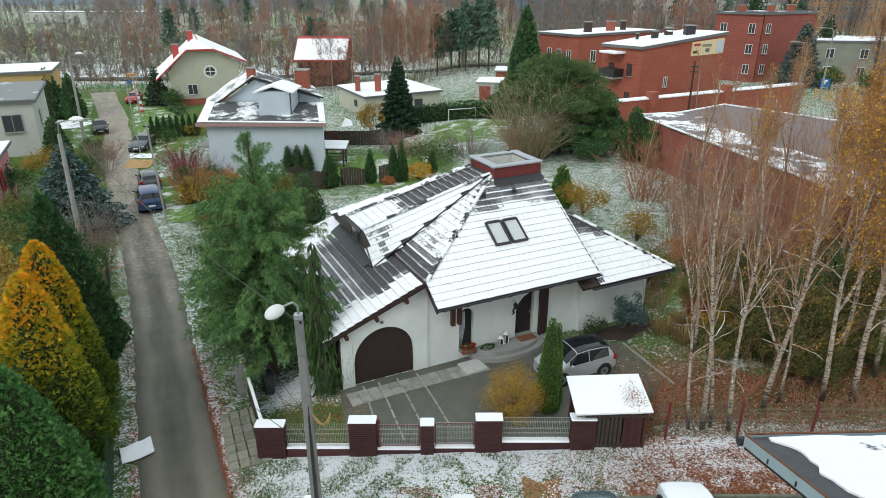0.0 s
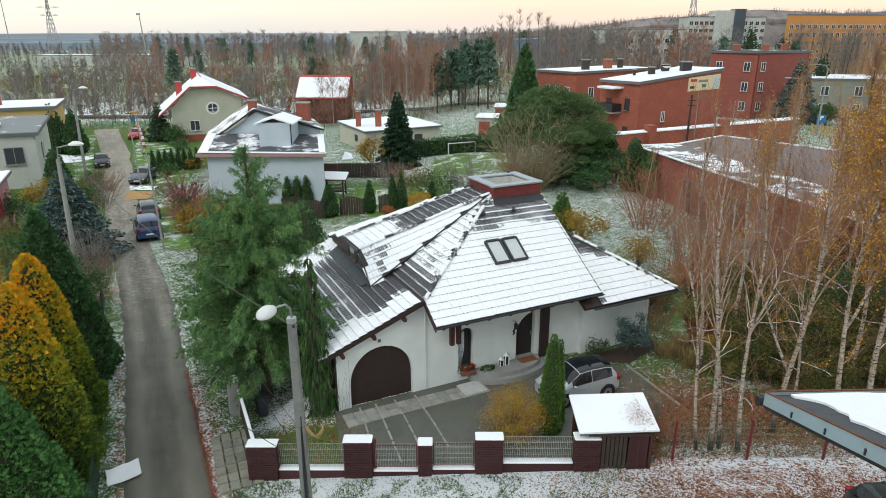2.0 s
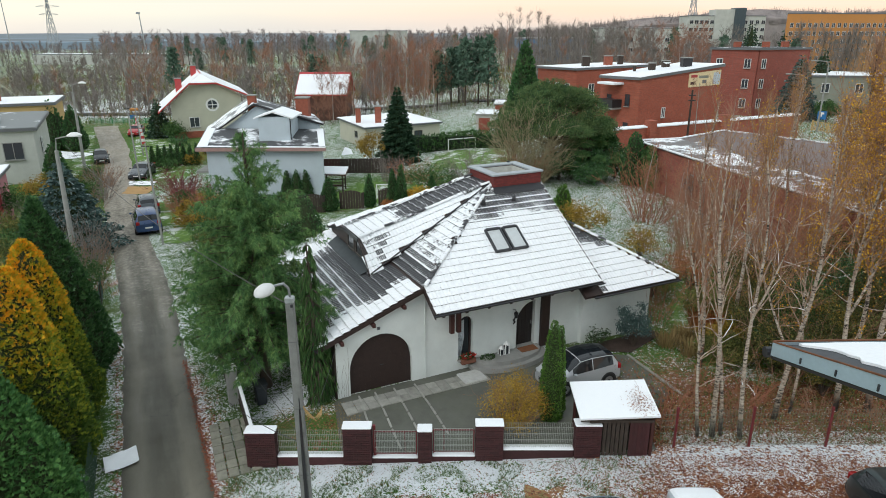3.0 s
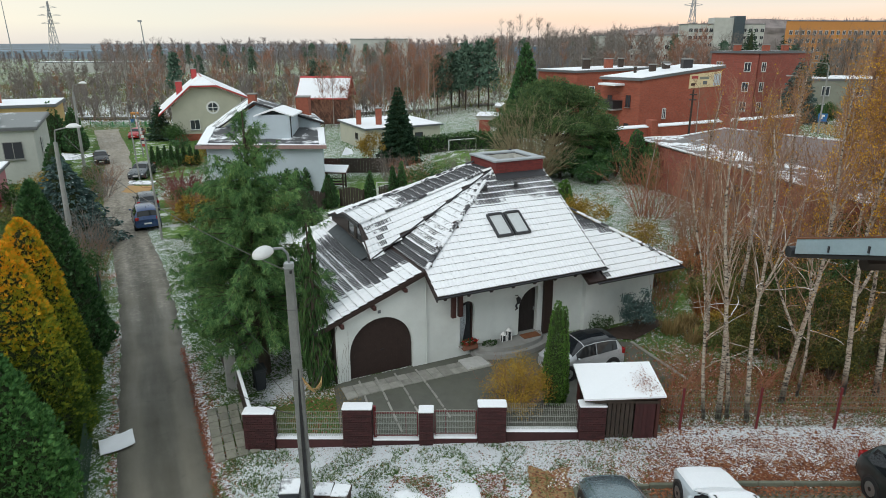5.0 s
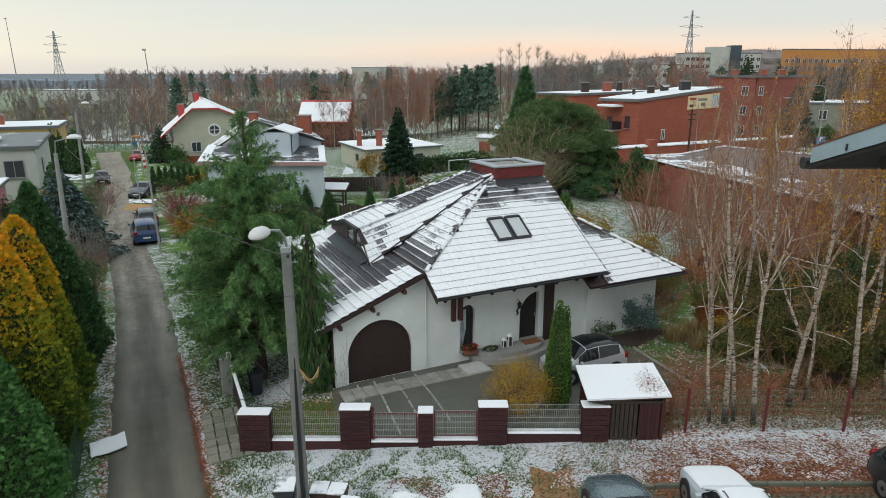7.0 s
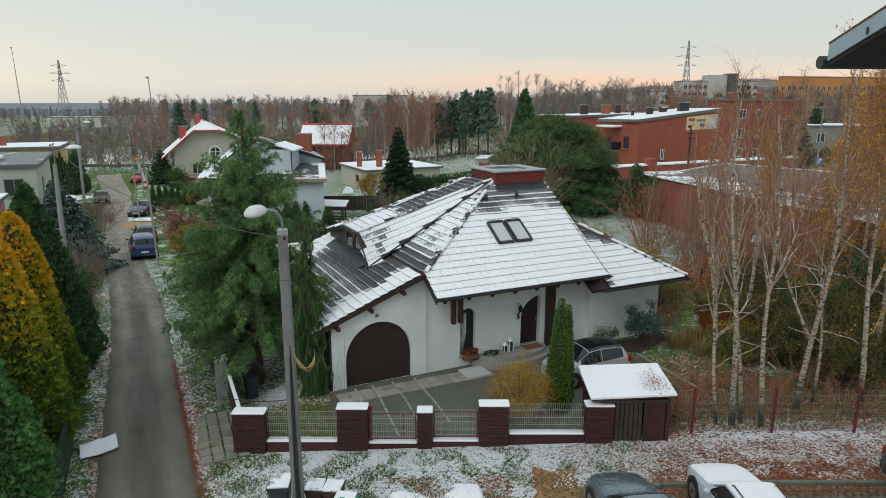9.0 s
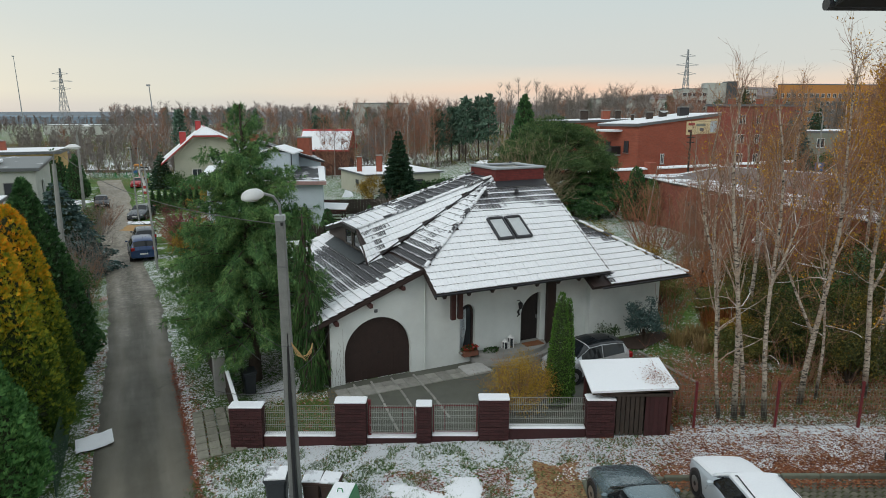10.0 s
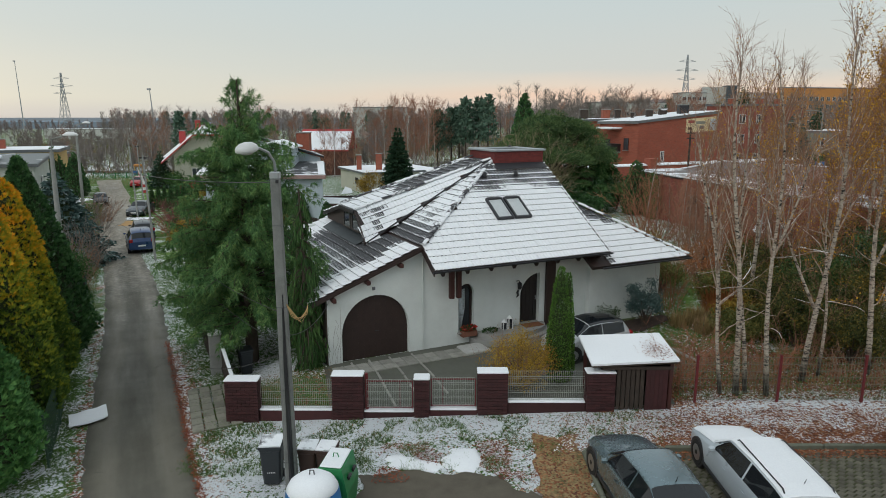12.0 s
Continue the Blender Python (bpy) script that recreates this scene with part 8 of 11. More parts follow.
M_pink = plain("pink_render", (0.50, 0.22, 0.24), 0.9, vary=0.15, scale=0.8, fine=15, relief=0.2)
M_orange = plain("orange_render", (0.55, 0.24, 0.07), 0.9, vary=0.12, scale=0.1, fine=2, relief=0.1)
M_brick = brick_mat("old_red_brick", (0.43, 0.105, 0.06), (0.20, 0.12, 0.09), 0.25, 0.08, dirt=0.32)
M_brick2 = brick_mat("dark_red_brick_wall", (0.35, 0.088, 0.062), (0.17, 0.10, 0.085), 0.25, 0.08, dirt=0.42)
M_redtile = plain("red_sheet_roof", (0.45, 0.05, 0.05), 0.6, vary=0.2, scale=0.8)
M_felt = snow_mat("dark_felt_with_snow", (0.05, 0.052, 0.056), 0.42, 0.5)
M_snowroof = snow_mat("snowy_roof", (0.10, 0.07, 0.06), 0.95, 0.6)
M_chbrick = plain("chimney_brick", (0.30, 0.09, 0.055), 0.9, vary=0.3, scale=3, fine=20)
M_win = glossy("house_window_glass", (0.05, 0.06, 0.07), 0.1)


def win_on(parent, p, n, w, h, frame_mat=None, sill=True, bars=1):
    """A window with frame and sill, its centre at p on a wall whose outward normal is n."""
    p, n = Vector(p), Vector(n).normalized()
    s = Vector((0, 0, 1)).cross(n).normalized()
    m = Matrix((s.to_4d(), n.to_4d(), Vector((0, 0, 1, 0)), (0, 0, 0, 1))).transposed()
    m[0][3], m[1][3], m[2][3] = p
    for r in range(3):
        m[3][r] = 0
    m[3][3] = 1
    wob = part("window", B().box((0, 0.01, 0), (w, 0.06, h), m=m), M_win, parent)
    f = B()
    t = 0.07
    f.box((-w / 2, 0.05, 0), (t, 0.06, h + t), m=m).box((w / 2, 0.05, 0), (t, 0.06, h + t), m=m).box((0, 0.05, h / 2), (w - t, 0.06, t), m=m).box((0, 0.05, -h / 2), (w - t, 0.06, t), m=m)
    for k in range(bars):
        f.box((-w / 2 + w * (k + 1) / (bars + 1), 0.05, 0), (t * 0.8, 0.056, h - t), m=m)
    part("frame", f, frame_mat or M_white, wob)
    if sill:
        part("sill", B().box((0, 0.1, -h / 2 - 0.08), (w + 0.16, 0.2, 0.05), m=m), M_conc, wob)
    return wob


def wall_block(parent, pts, z0, z1, material, name="wall"):
    """Walls 0.3 m thick round a footprint."""
    n = len(pts)
    c = sum((Vector(p).to_3d() for p in pts), Vector()) / n
    for i in range(n):
        a, e_ = Vector(pts[i]).to_3d(), Vector(pts[(i + 1) % n]).to_3d()
        d = (e_ - a).normalized()
        inn = Vector((-d.y, d.x, 0))
        if inn.dot(c - a) < 0:
            inn = -inn
        s = 0.3 if i % 2 else 0.0
        a2, e2 = a + d * s, e_ - d * s
        part(name, B().prism([(a2.x, a2.y, z0), (e2.x, e2.y, z0), (e2.x, e2.y, z1), (a2.x, a2.y, z1)], inn * 0.3), material, parent)


def flat_roof(parent, pts, z, over, material, thick=0.25, edge=None, tilt=(0, 0)):
    c = sum((Vector(p).to_3d() for p in pts), Vector()) / len(pts)
    q = []
    for p in pts:
        v = Vector(p).to_3d() - c
        v = v * (1 + over / v.length)
        q.append(c + v + Vector((0, 0, z + tilt[0] * v.x + tilt[1] * v.y)))
    part("roof", B().prism(q, (0, 0, thick)), edge or M_lead, parent)
    q2 = [c + (p - c) * 0.985 for p in q]
    for p, o in zip(q2, q):
        p.z = o.z + thick + 0.004
    part("roof_covering", B().prism(q2, (0, 0, 0.05)), material, parent)


def chimney(parent, x, y, z0, z1, s=0.6, material=None):
    ch = part("chimney", B().box((x, y, (z0 + z1) / 2), (s, s, z1 - z0), bev=0.02), material or M_chbrick, parent)
    part("cap", B().box((x, y, z1 + 0.05), (s + 0.12, s + 0.12, 0.1), bev=0.02), M_conc, ch)


# pale blue house with a felt roof
bh = thing("blue_house", "pale blue rendered house with a dark snowy felt roof", "house")
wall_block(bh, [(-20.3, 55.6), (-10.25, 55.2), (-13.0, 66.5), (-22.5, 67.0)], -1.4, 3.5, M_pblue)
part("roof", B().prism([(-21.0, 55.1, 3.52), (-9.85, 54.7, 3.62), (-10.9, 60.4, 4.35), (-22.0, 60.8, 4.35)], (0, 0, 0.2)), M_lead, bh)
part("roof_covering", B().prism([(-20.9, 55.2, 3.73), (-9.95, 54.8, 3.83), (-11.0, 60.4, 4.56), (-21.9, 60.8, 4.56)], (0, 0, 0.04)), M_felt, bh)
part("fascia", B().prism([(-21.05, 55.06, 3.45), (-9.82, 54.66, 3.55), (-9.82, 54.66, 3.85), (-21.05, 55.06, 3.75)], (0, -0.06, 0)), plain("red_brown_edge", (0.35, 0.22, 0.20)), bh)
part("snow_edge", B().box((-15.4, 55.15, 3.84), (11.0, 0.45, 0.08), radians(-2), bev=0.03), M_snow, bh)
part("snow_edge", B().prism([(-20.95, 55.3, 3.78), (-20.1, 55.3, 3.8), (-21.0, 60.5, 4.6), (-21.8, 60.6, 4.6)], (0, 0, 0.06)), M_snow, bh)
part("snow_edge", B().prism([(-10.5, 55.0, 3.87), (-9.95, 55.0, 3.88), (-11.0, 60.3, 4.6), (-11.6, 60.3, 4.6)], (0, 0, 0.06)), M_snow, bh)
part("gable_wall", B().prism([(-21.4, 61.0, 3.4), (-11.3, 60.6, 3.4), (-11.4, 60.6, 4.95), (-17.3, 60.9, 6.55), (-21.4, 61.0, 3.9)], (0, 0.3, 0)), M_pblue, bh)
for a, c, mt in (((-22.0, 60.4, 3.6), (-17.3, 60.4, 6.72), snow_mat("half_thawed_sheet_roof", (0.20, 0.205, 0.21), 0.50, 0.5, 0.03)), ((-17.3, 60.4, 6.72), (-10.9, 60.1, 4.95), M_felt)):
    a, c = Vector(a), Vector(c)
    part("gable_roof", B().prism([a, c, c + Vector((-2.2, 7, 0)), a + Vector((-2.2, 7, 0))], (0, 0, 0.16)), M_gutter, bh)
    part("roof_covering", B().prism([a + Vector((0, 0.05, 0.165)), c + Vector((0, 0.05, 0.165)), c + Vector((-2.2, 6.9, 0.165)), a + Vector((-2.2, 6.9, 0.165))], (0, 0, 0.04)), mt, bh)
part("dormer_wall", B().box((-14.65, 58.7, 5.0), (2.7, 3.6, 2.2)), M_pblue, bh)
for a, c in (((-16.35, 56.7, 5.95), (-14.65, 56.7, 6.5)), ((-14.65, 56.7, 6.5), (-12.95, 56.7, 5.95))):
    a, c = Vector(a), Vector(c)
    part("dormer_roof", B().prism([a, c, c + Vector((0, 4, 0)), a + Vector((0, 4, 0))], (0, 0, 0.12)), M_snowroof, bh)
# black rain downpipe of the dormer
part("wall_tube", B().tube([(-13.2, 56.85, 6.0), (-13.2, 56.85, 4.2)], 0.05, 6), M_black, bh)
chimney(bh, -17.7, 61.6, 5.5, 7.5, 0.7)
chimney(bh, -13.4, 63.5, 4.8, 7.1, 1.2)
part("balcony_slab", B().box((-20.9, 57.5, 1.5), (1.2, 3.0, 0.2)), M_conc, bh)
# cream house with red verges
fh = thing("cream_house", "cream rendered house with a snowy roof and red verges", "house", Matrix.Translation((-34.7, 97.2, -0.15)) @ Matrix.Rotation(radians(22), 4, "Z") @ Matrix.Translation((35.3, -97.2, 0)))
wall_block(fh, [(-40.2, 97.2), (-30.4, 97.2), (-30.4, 110), (-40.2, 110)], -2.2, 2.6, M_cream)
part("gable_wall", B().prism([(-40.2, 97.25, 2.5), (-30.4, 97.25, 2.5), (-30.4, 97.25, 4.3), (-33.9, 97.25, 5.9), (-37.2, 97.25, 5.9), (-40.2, 97.25, 3.2)], (0, 0.3, 0)), M_cream, fh)
for q, nm in (([(-42.0, 96.4, 2.0), (-37.4, 96.4, 6.0), (-35.6, 98.6, 7.2), (-35.6, 111, 7.2), (-42.0, 111, 2.0)], "roof"), ([(-35.6, 98.6, 7.2), (-33.7, 96.4, 6.0), (-29.2, 96.4, 4.1), (-29.2, 111, 4.1), (-35.6, 111, 7.2)], "roof"), ([(-37.4, 96.4, 6.0), (-33.7, 96.4, 6.0), (-35.6, 98.6, 7.2)], "roof_hip")):
    part(nm, B().prism(q, (0, 0, 0.2)), M_redtile, fh)
    c = sum((Vector(p) for p in q), Vector()) / len(q)
    part("roof_covering", B().prism([c + (Vector(p) - c) * 0.965 + Vector((0, 0, 0.205)) for p in q], (0, 0, 0.05)), M_snowroof, fh)
rwn = part("round_window", B().tube([(-34.5, 97.28, 3.0), (-34.5, 97.2, 3.0)], 0.75, 20), M_win, fh)
for k in range(12):
    a0, a1 = 6.2832 * k / 12, 6.2832 * (k + 1) / 12
    part("frame", B().prism([(-34.5 + r * math.cos(a), 97.16, 3.0 + r * math.sin(a)) for r, a in ((0.7, a0), (0.95, a0), (0.95, a1), (0.7, a1))], (0, 0.08, 0)), M_white, rwn)
part("frame", B().box((-34.5, 97.18, 3.0), (1.4, 0.05, 0.1)).box((-34.5, 97.18, 3.0), (0.1, 0.046, 1.4)), M_white, rwn)
win_on(fh, (-37.2, 97.2, 0.6), (0, -1, 0), 1.3, 1.4)
chimney(fh, -38.8, 101.0, 4.6, 6.6, 0.9, M_redtile)
chimney(fh, -36.4, 105.0, 6.6, 8.2, 0.8, M_redtile)
part("porch_base", B().box((-35.3, 97.0, -1.3), (9.7, 0.1, 1.2)), M_chbrick, fh)
# grey house west of the lane
gh = thing("grey_house", "plain grey rendered house with a flat tarred roof", "house", Matrix.Translation((-41.7, 66.5, 0)) @ Matrix.Rotation(radians(26), 4, "Z") @ Matrix.Translation((42.0, -68.0, 0)))
gp = [(-56, 68.0), (-42.0, 68.0), (-41.6, 78.5), (-56, 78.5)]
wall_block(gh, gp, -2.2, 3.9, M_greyr)
flat_roof(gh, gp, 3.9, 0.5, snow_mat("thawed_tar_roof", (0.16, 0.17, 0.17), 0.25, 0.4), 0.3, M_lead, (-0.012, 0.045))
for x, y in ((-46.5, 71.5), (-49.5, 75.0)):
    part("roof_hatch", B().box((x, y, 4.45), (2.6, 2.2, 0.25), bev=0.05), M_snow, gh)
win_on(gh, (-44.0, 68.0, 1.6), (0, -1, 0), 1.7, 1.7, M_conc)
win_on(gh, (-41.8, 72.0, 1.6), (1, 0, 0), 1.1, 1.5)
chimney(gh, -47.5, 76.5, 4.4, 5.8, 0.6)
part("balcony", B().box((-48.5, 66.9, -0.3), (4, 2.0, 0.2)), M_conc, gh)
for k in range(12):
    part("baluster", B().box((-50.3 + 0.33 * k, 66.0, 0.35), (0.05, 0.05, 1.1)), M_black, gh)
# pink annexe and yellow house
ph = thing("pink_house", "pink rendered house with a snowy flat roof and dark rail", "house", Matrix.Translation((-32.4, 45.4, 0)) @ Matrix.Rotation(radians(27), 4, "Z") @ Matrix.Translation((30.6, -44.6, 0)))
pp = [(-38.5, 44.6), (-30.6, 44.6), (-30.3, 51.5), (-38.5, 51.5)]
wall_block(ph, pp, -1.6, 2.7, M_pink)
flat_roof(ph, pp, 2.7, 0.5, M_snow, 0.2, M_lead)
for k in range(14):
    part("baluster", B().box((-33.4 + 0.22 * k, 44.9 + 0.0, 3.4), (0.03, 0.03, 0.9)), M_black, ph)
part("rail", B().box((-31.9, 44.9, 3.87), (3.1, 0.05, 0.05)), M_black, ph)
win_on(ph, (-30.45, 46.5, 1.0), (1, 0, 0), 1.3, 1.6, M_redtile)
yh = thing("yellow_house", "yellow flat-roofed house with snow on the roof", "house", Matrix.Translation((-51.0, 86.5, 0)) @ Matrix.Rotation(radians(26), 4, "Z") @ Matrix.Translation((51.5, -88.0, 0)))
yp = [(-64, 88), (-51.5, 88), (-51, 98), (-64, 98)]
wall_block(yh, yp, -2.2, 4.0, M_yellow)
flat_roof(yh, yp, 4.0, 0.5, M_snowroof, 0.35, M_lead)
part("band", B().box((-57.7, 87.95, 1.7), (12.2, 0.1, 1.5)), M_redwood, yh)
win_on(yh, (-51.3, 91, 1.8), (1, 0.05, 0), 1.4, 1.5)
chimney(yh, -58, 92, 4.3, 5.6, 0.8)
sh = thing("white_barn", "low outbuilding with a snow-covered roof", "shed")
sp = [(-74, 96), (-60, 100), (-62, 108), (-76, 104)]
wall_block(sh, sp, -2.2, 2.6, M_greyr)
flat_roof(sh, sp, 2.6, 0.4, M_snow, 0.25)
# flat-roofed bungalow, garages, red-roofed house
fb = thing("bungalow", "low cream bungalow with a snow-covered flat roof", "house")
fp_ = [(-9.6, 81.4), (-0.4, 87.0), (-5.7, 97.3), (-14.3, 91.0)]
wall_block(fb, fp_, -1.3, 1.6, M_cream)
flat_roof(fb, fp_, 1.6, 0.45, M_snowroof, 0.2, M_lead)
chimney(fb, -11.0, 85.6, 1.8, 3.7, 0.6)
chimney(fb, -8.4, 85.6, 1.8, 3.9, 0.75)
win_on(fb, (-11.2, 84.65, 0.5), (-0.9, -0.45, 0), 0.9, 0.7, M_oldwood)
win_on(fb, (-3.2, 85.3, 0.4), (0.52, -0.85, 0), 1.1, 0.9, M_oldwood)
M_rdoor = plain("rust_red_door", (0.26, 0.055, 0.035), 0.7, vary=0.25)
gg = thing("garage", "grey rendered garage with a rust-red door", "garage")
gq = [(4.4, 87.0), (8.4, 86.2), (9.2, 91.0), (5.2, 91.8)]
wall_block(gg, gq, 0.2, 2.6, M_greyr)
flat_roof(gg, gq, 2.6, 0.2, M_snowroof, 0.2, M_conc)
part("garage_door", B().prism([(4.75, 86.9, 0.4), (6.2, 86.6, 0.4), (6.2, 86.6, 2.3), (4.75, 86.9, 2.3)], (0, -0.06, 0)), M_rdoor, gg)
g3 = thing("garage", "small red brick garage with a snowy roof", "garage")
gq = [(7.6, 96.0), (13.0, 95.0), (13.6, 100), (8.2, 101)]
wall_block(g3, gq, 0.2, 3.0, M_brick)
flat_roof(g3, gq, 3.0, 0.3, M_snowroof, 0.2, M_conc)
rh = thing("red_roofed_house", "house with a snow-dusted red roof", "house")
wall_block(rh, [(-24.0, 111), (-16.4, 111), (-16.4, 120), (-24.0, 120)], -1.5, 2.9, brick_mat("sooty_brick", (0.16, 0.07, 0.05), (0.10, 0.07, 0.06), dirt=0.5))
for q in ([(-24.6, 110.3, 2.9), (-15.8, 110.3, 2.9), (-15.8, 115.5, 6.3), (-24.6, 115.5, 6.3)], [(-24.6, 120.7, 2.9), (-15.8, 120.7, 2.9), (-15.8, 115.5, 6.3), (-24.6, 115.5, 6.3)]):
    part("roof", B().prism(q, (0, 0, 0.18)), M_redtile, rh)
part("roof_covering", B().prism([(-24.5, 110.4, 3.15), (-15.9, 110.4, 3.15), (-15.9, 114.9, 6.1), (-24.5, 114.9, 6.1)], (0, 0, 0.05)), M_snowroof, rh)
# brick apartment blocks
def brick_block(pts, z0, z1, label, mat, rows, roofmat=None, name="brick_building", tilt=(0, 0), frame_mat=None):
    t = thing(name, label, "building")
    if tilt[0] or tilt[1]:
        c = sum((Vector(p).to_3d() for p in pts), Vector()) / len(pts)
        tops = [z1 + tilt[0] * (p[0] - c.x) + tilt[1] * (p[1] - c.y) for p in pts]
        low = min(tops) - 0.02
        wall_block(t, pts, z0, low, mat)
        n = len(pts)
        part("upper_wall", B().add([(p[0], p[1], low + 0.002) for p in pts] + [(p[0], p[1], z) for p, z in zip(pts, tops)], [(i, (i + 1) % n, n + (i + 1) % n, n + i) for i in range(n)] + [tuple(range(n, 2 * n))]), mat, t)
    else:
        wall_block(t, pts, z0, z1, mat)
    flat_roof(t, pts, z1, 0.35, roofmat or M_snowroof, 0.3, M_lead, tilt)
    for i, a, e_, cols, zs, w, h in rows:
        p, q = Vector(pts[i]).to_3d(), Vector(pts[(i + 1) % len(pts)]).to_3d()
        d = q - p
        n = Vector((d.y, -d.x, 0)).normalized()
        c = sum((Vector(x).to_3d() for x in pts), Vector()) / len(pts)
        if n.dot(p - c) < 0:
            n = -n
        for z in zs:
            for k in range(cols):
                f = a + (e_ - a) * (k / max(1, cols - 1))
                o = p + d * f
                win_on(t, (o.x, o.y, z), n, w, h, frame_mat)
    return t


A0, A1, A3 = Vector((22.2, 75.0)), Vector((33.5, 80.7)), Vector((19.1, 80.6))
A2 = A1 + A3 - A0
ba = brick_block([tuple(A0), tuple(A1), tuple(A2), tuple(A3)], 0.2, 8.5, "old red brick tenement with a snowy flat roof", M_brick, [(3, 0.25, 0.25, 1, (2.4, 5.4), 0.7, 1.3), (3, 0.72, 0.72, 1, (2.4, 5.6), 0.7, 1.3)], tilt=(0.087, 0.03), frame_mat=M_redwood)
n_a = Vector(((A1 - A0).y, -(A1 - A0).x, 0)).normalized()
s0 = A0 + (A1 - A0) * 0.58
s1 = A0 + (A1 - A0) * 0.985
sgn = part("billboard", B().prism([(s0.x, s0.y, 6.9), (s1.x, s1.y, 7.05), (s1.x, s1.y, 8.8), (s0.x, s0.y, 8.45)], n_a * 0.08), plain("cream_sign", (0.74, 0.60, 0.36), 0.7, vary=0.1), ba, "faded cream advertising board")
dv = (s1 - s0).to_3d()
for f0, f1, z0, z1, mt in ((0.05, 0.25, 8.0, 8.3, M_redtile), (0.3, 0.6, 7.9, 8.2, M_olive), (0.76, 0.98, 7.15, 8.5, M_pblue), (0.42, 0.55, 7.3, 7.7, M_lead), (0.05, 0.18, 7.2, 7.5, M_redwood)):
    a, c = s0.to_3d() + dv * f0 + n_a * 0.09, s0.to_3d() + dv * f1 + n_a * 0.09
    part("printed_shape", B().prism([(a.x, a.y, z0), (c.x, c.y, z0), (c.x, c.y, z1), (a.x, a.y, z1)], n_a * 0.01), mt, sgn)
m0 = A0 + (A1 - A0) * 0.3
win_on(ba, (m0.x, m0.y, 4.2), n_a, 0.5, 1.1)
nl = Vector(((A3 - A0).y, -(A3 - A0).x, 0)).normalized()
nl = -nl if nl.dot((A1 - A0).to_3d()) > 0 else nl
lp = A0.to_3d().lerp(A3.to_3d(), 0.62) + nl * 0.7
part("balcony", B().box((lp.x, lp.y, 4.6), (1.6, 2.6, 0.2), math.atan2((A3 - A0).y, (A3 - A0).x) - 1.57), M_conc, ba)
part("balcony_rail", B().box((lp.x, lp.y, 5.15), (1.55, 2.55, 0.9), math.atan2((A3 - A0).y, (A3 - A0).x) - 1.57), M_black, ba)
part("canopy", B().box((lp.x, lp.y, 7.4), (1.8, 2.8, 0.25), math.atan2((A3 - A0).y, (A3 - A0).x) - 1.57, bev=0.05), M_snow, ba)
mid_a = (A0 + A2) / 2
for dx, dy, s, zt in ((-1.2, 0.2, 0.7, 9.5), (3.0, 0.6, 1.1, 10.1), (1.0, 2.0, 0.8, 9.7), (-3.2, 0.4, 0.3, 9.2)):
    chimney(ba, mid_a.x + dx, mid_a.y + dy, 8.2, zt, s, M_gutter if s > 1 else M_oldwood)
part("satellite_dish", B().lathe([(0.05, -0.12), (0.3, -0.06), (0.5, 0.05)], (mid_a.x + 0.3, mid_a.y - 0.6, 9.6), 12), M_white, ba)
B0, B1, B3 = Vector((18.4, 92.5)), Vector((30.5, 98.6)), Vector((14.2, 100.2))
bb_ = brick_block([tuple(B0), tuple(B1), tuple(B1 + B3 - B0), tuple(B3)], 0.2, 8.1, "long red brick tenement with a snowy flat roof", M_brick, [(3, 0.3, 0.8, 3, (2.2, 5.4), 0.9, 1.5), (0, 0.2, 0.8, 4, (2.2, 5.4), 0.9, 1.5)], tilt=(0.02, 0.0))
for f, s, mt in ((0.25, 1.0, M_oldwood), (0.55, 1.1, None), (0.72, 0.7, M_oldwood)):
    q = B0 + (B1 - B0) * f + Vector((-1.0, 2.5))
    chimney(bb_, q.x, q.y, 8.4, 9.7, s, mt)
cb = brick_block([(42.6, 107.5), (48.2, 103.5), (58.5, 108), (53, 113)], 0.4, 10.4, "three-storey dark red brick house", M_brick2, [(0, 0.2, 0.8, 2, (2.4, 5.4, 8.4), 0.9, 1.35), (1, 0.12, 0.12, 1, (2.4, 5.4, 8.4), 0.9, 1.35)], M_felt)
for x, y in ((46.5, 107.5), (51.0, 107.5), (55.0, 109.5)):
    chimney(cb, x, y, 10.6, 11.6, 0.9, M_brick)
brick_block([(58.0, 105.3), (79.3, 101.4), (85.8, 110.5), (63.7, 115.2)], 0.4, 6.3, "olive grey rendered house with a tarred roof", M_olive, [(0, 0.10, 0.55, 3, (2.0, 4.7), 1.1, 1.4), (3, 0.5, 0.5, 1, (4.5,), 1.0, 1.3)], M_snow_tar, "olive_house")
# brick boundary wall with snowy coping
bw = thing("brick_wall", "long old red brick wall with a snowy coping", "wall", kind="structure")
w0, w1 = Vector((12.5, 63.0, 0)), Vector((42.2, 77.8, 0))
nw = Vector((w1.y - w0.y, w0.x - w1.x, 0)).normalized()
part("wall", B().prism([w0 + Vector((0, 0, 0.2)), w1 + Vector((0, 0, 0.2)), w1 + Vector((0, 0, 3.75)), w0 + Vector((0, 0, 3.75))], -nw * 0.4), M_brick, bw)
part("snow_cap", B().prism([w0 + nw * 0.1 + Vector((0, 0, 3.755)), w1 + nw * 0.1 + Vector((0, 0, 3.755)), w1 - nw * 0.5 + Vector((0, 0, 3.9)), w0 - nw * 0.5 + Vector((0, 0, 3.9))], (0, 0, 0.1)), M_snow, bw)
for f in (0.30, 0.62):
    p = w0.lerp(w1, f)
    part("pier", B().box((p.x, p.y, 2.3), (0.9, 0.9, 4.4), 0.46), M_brick, bw)
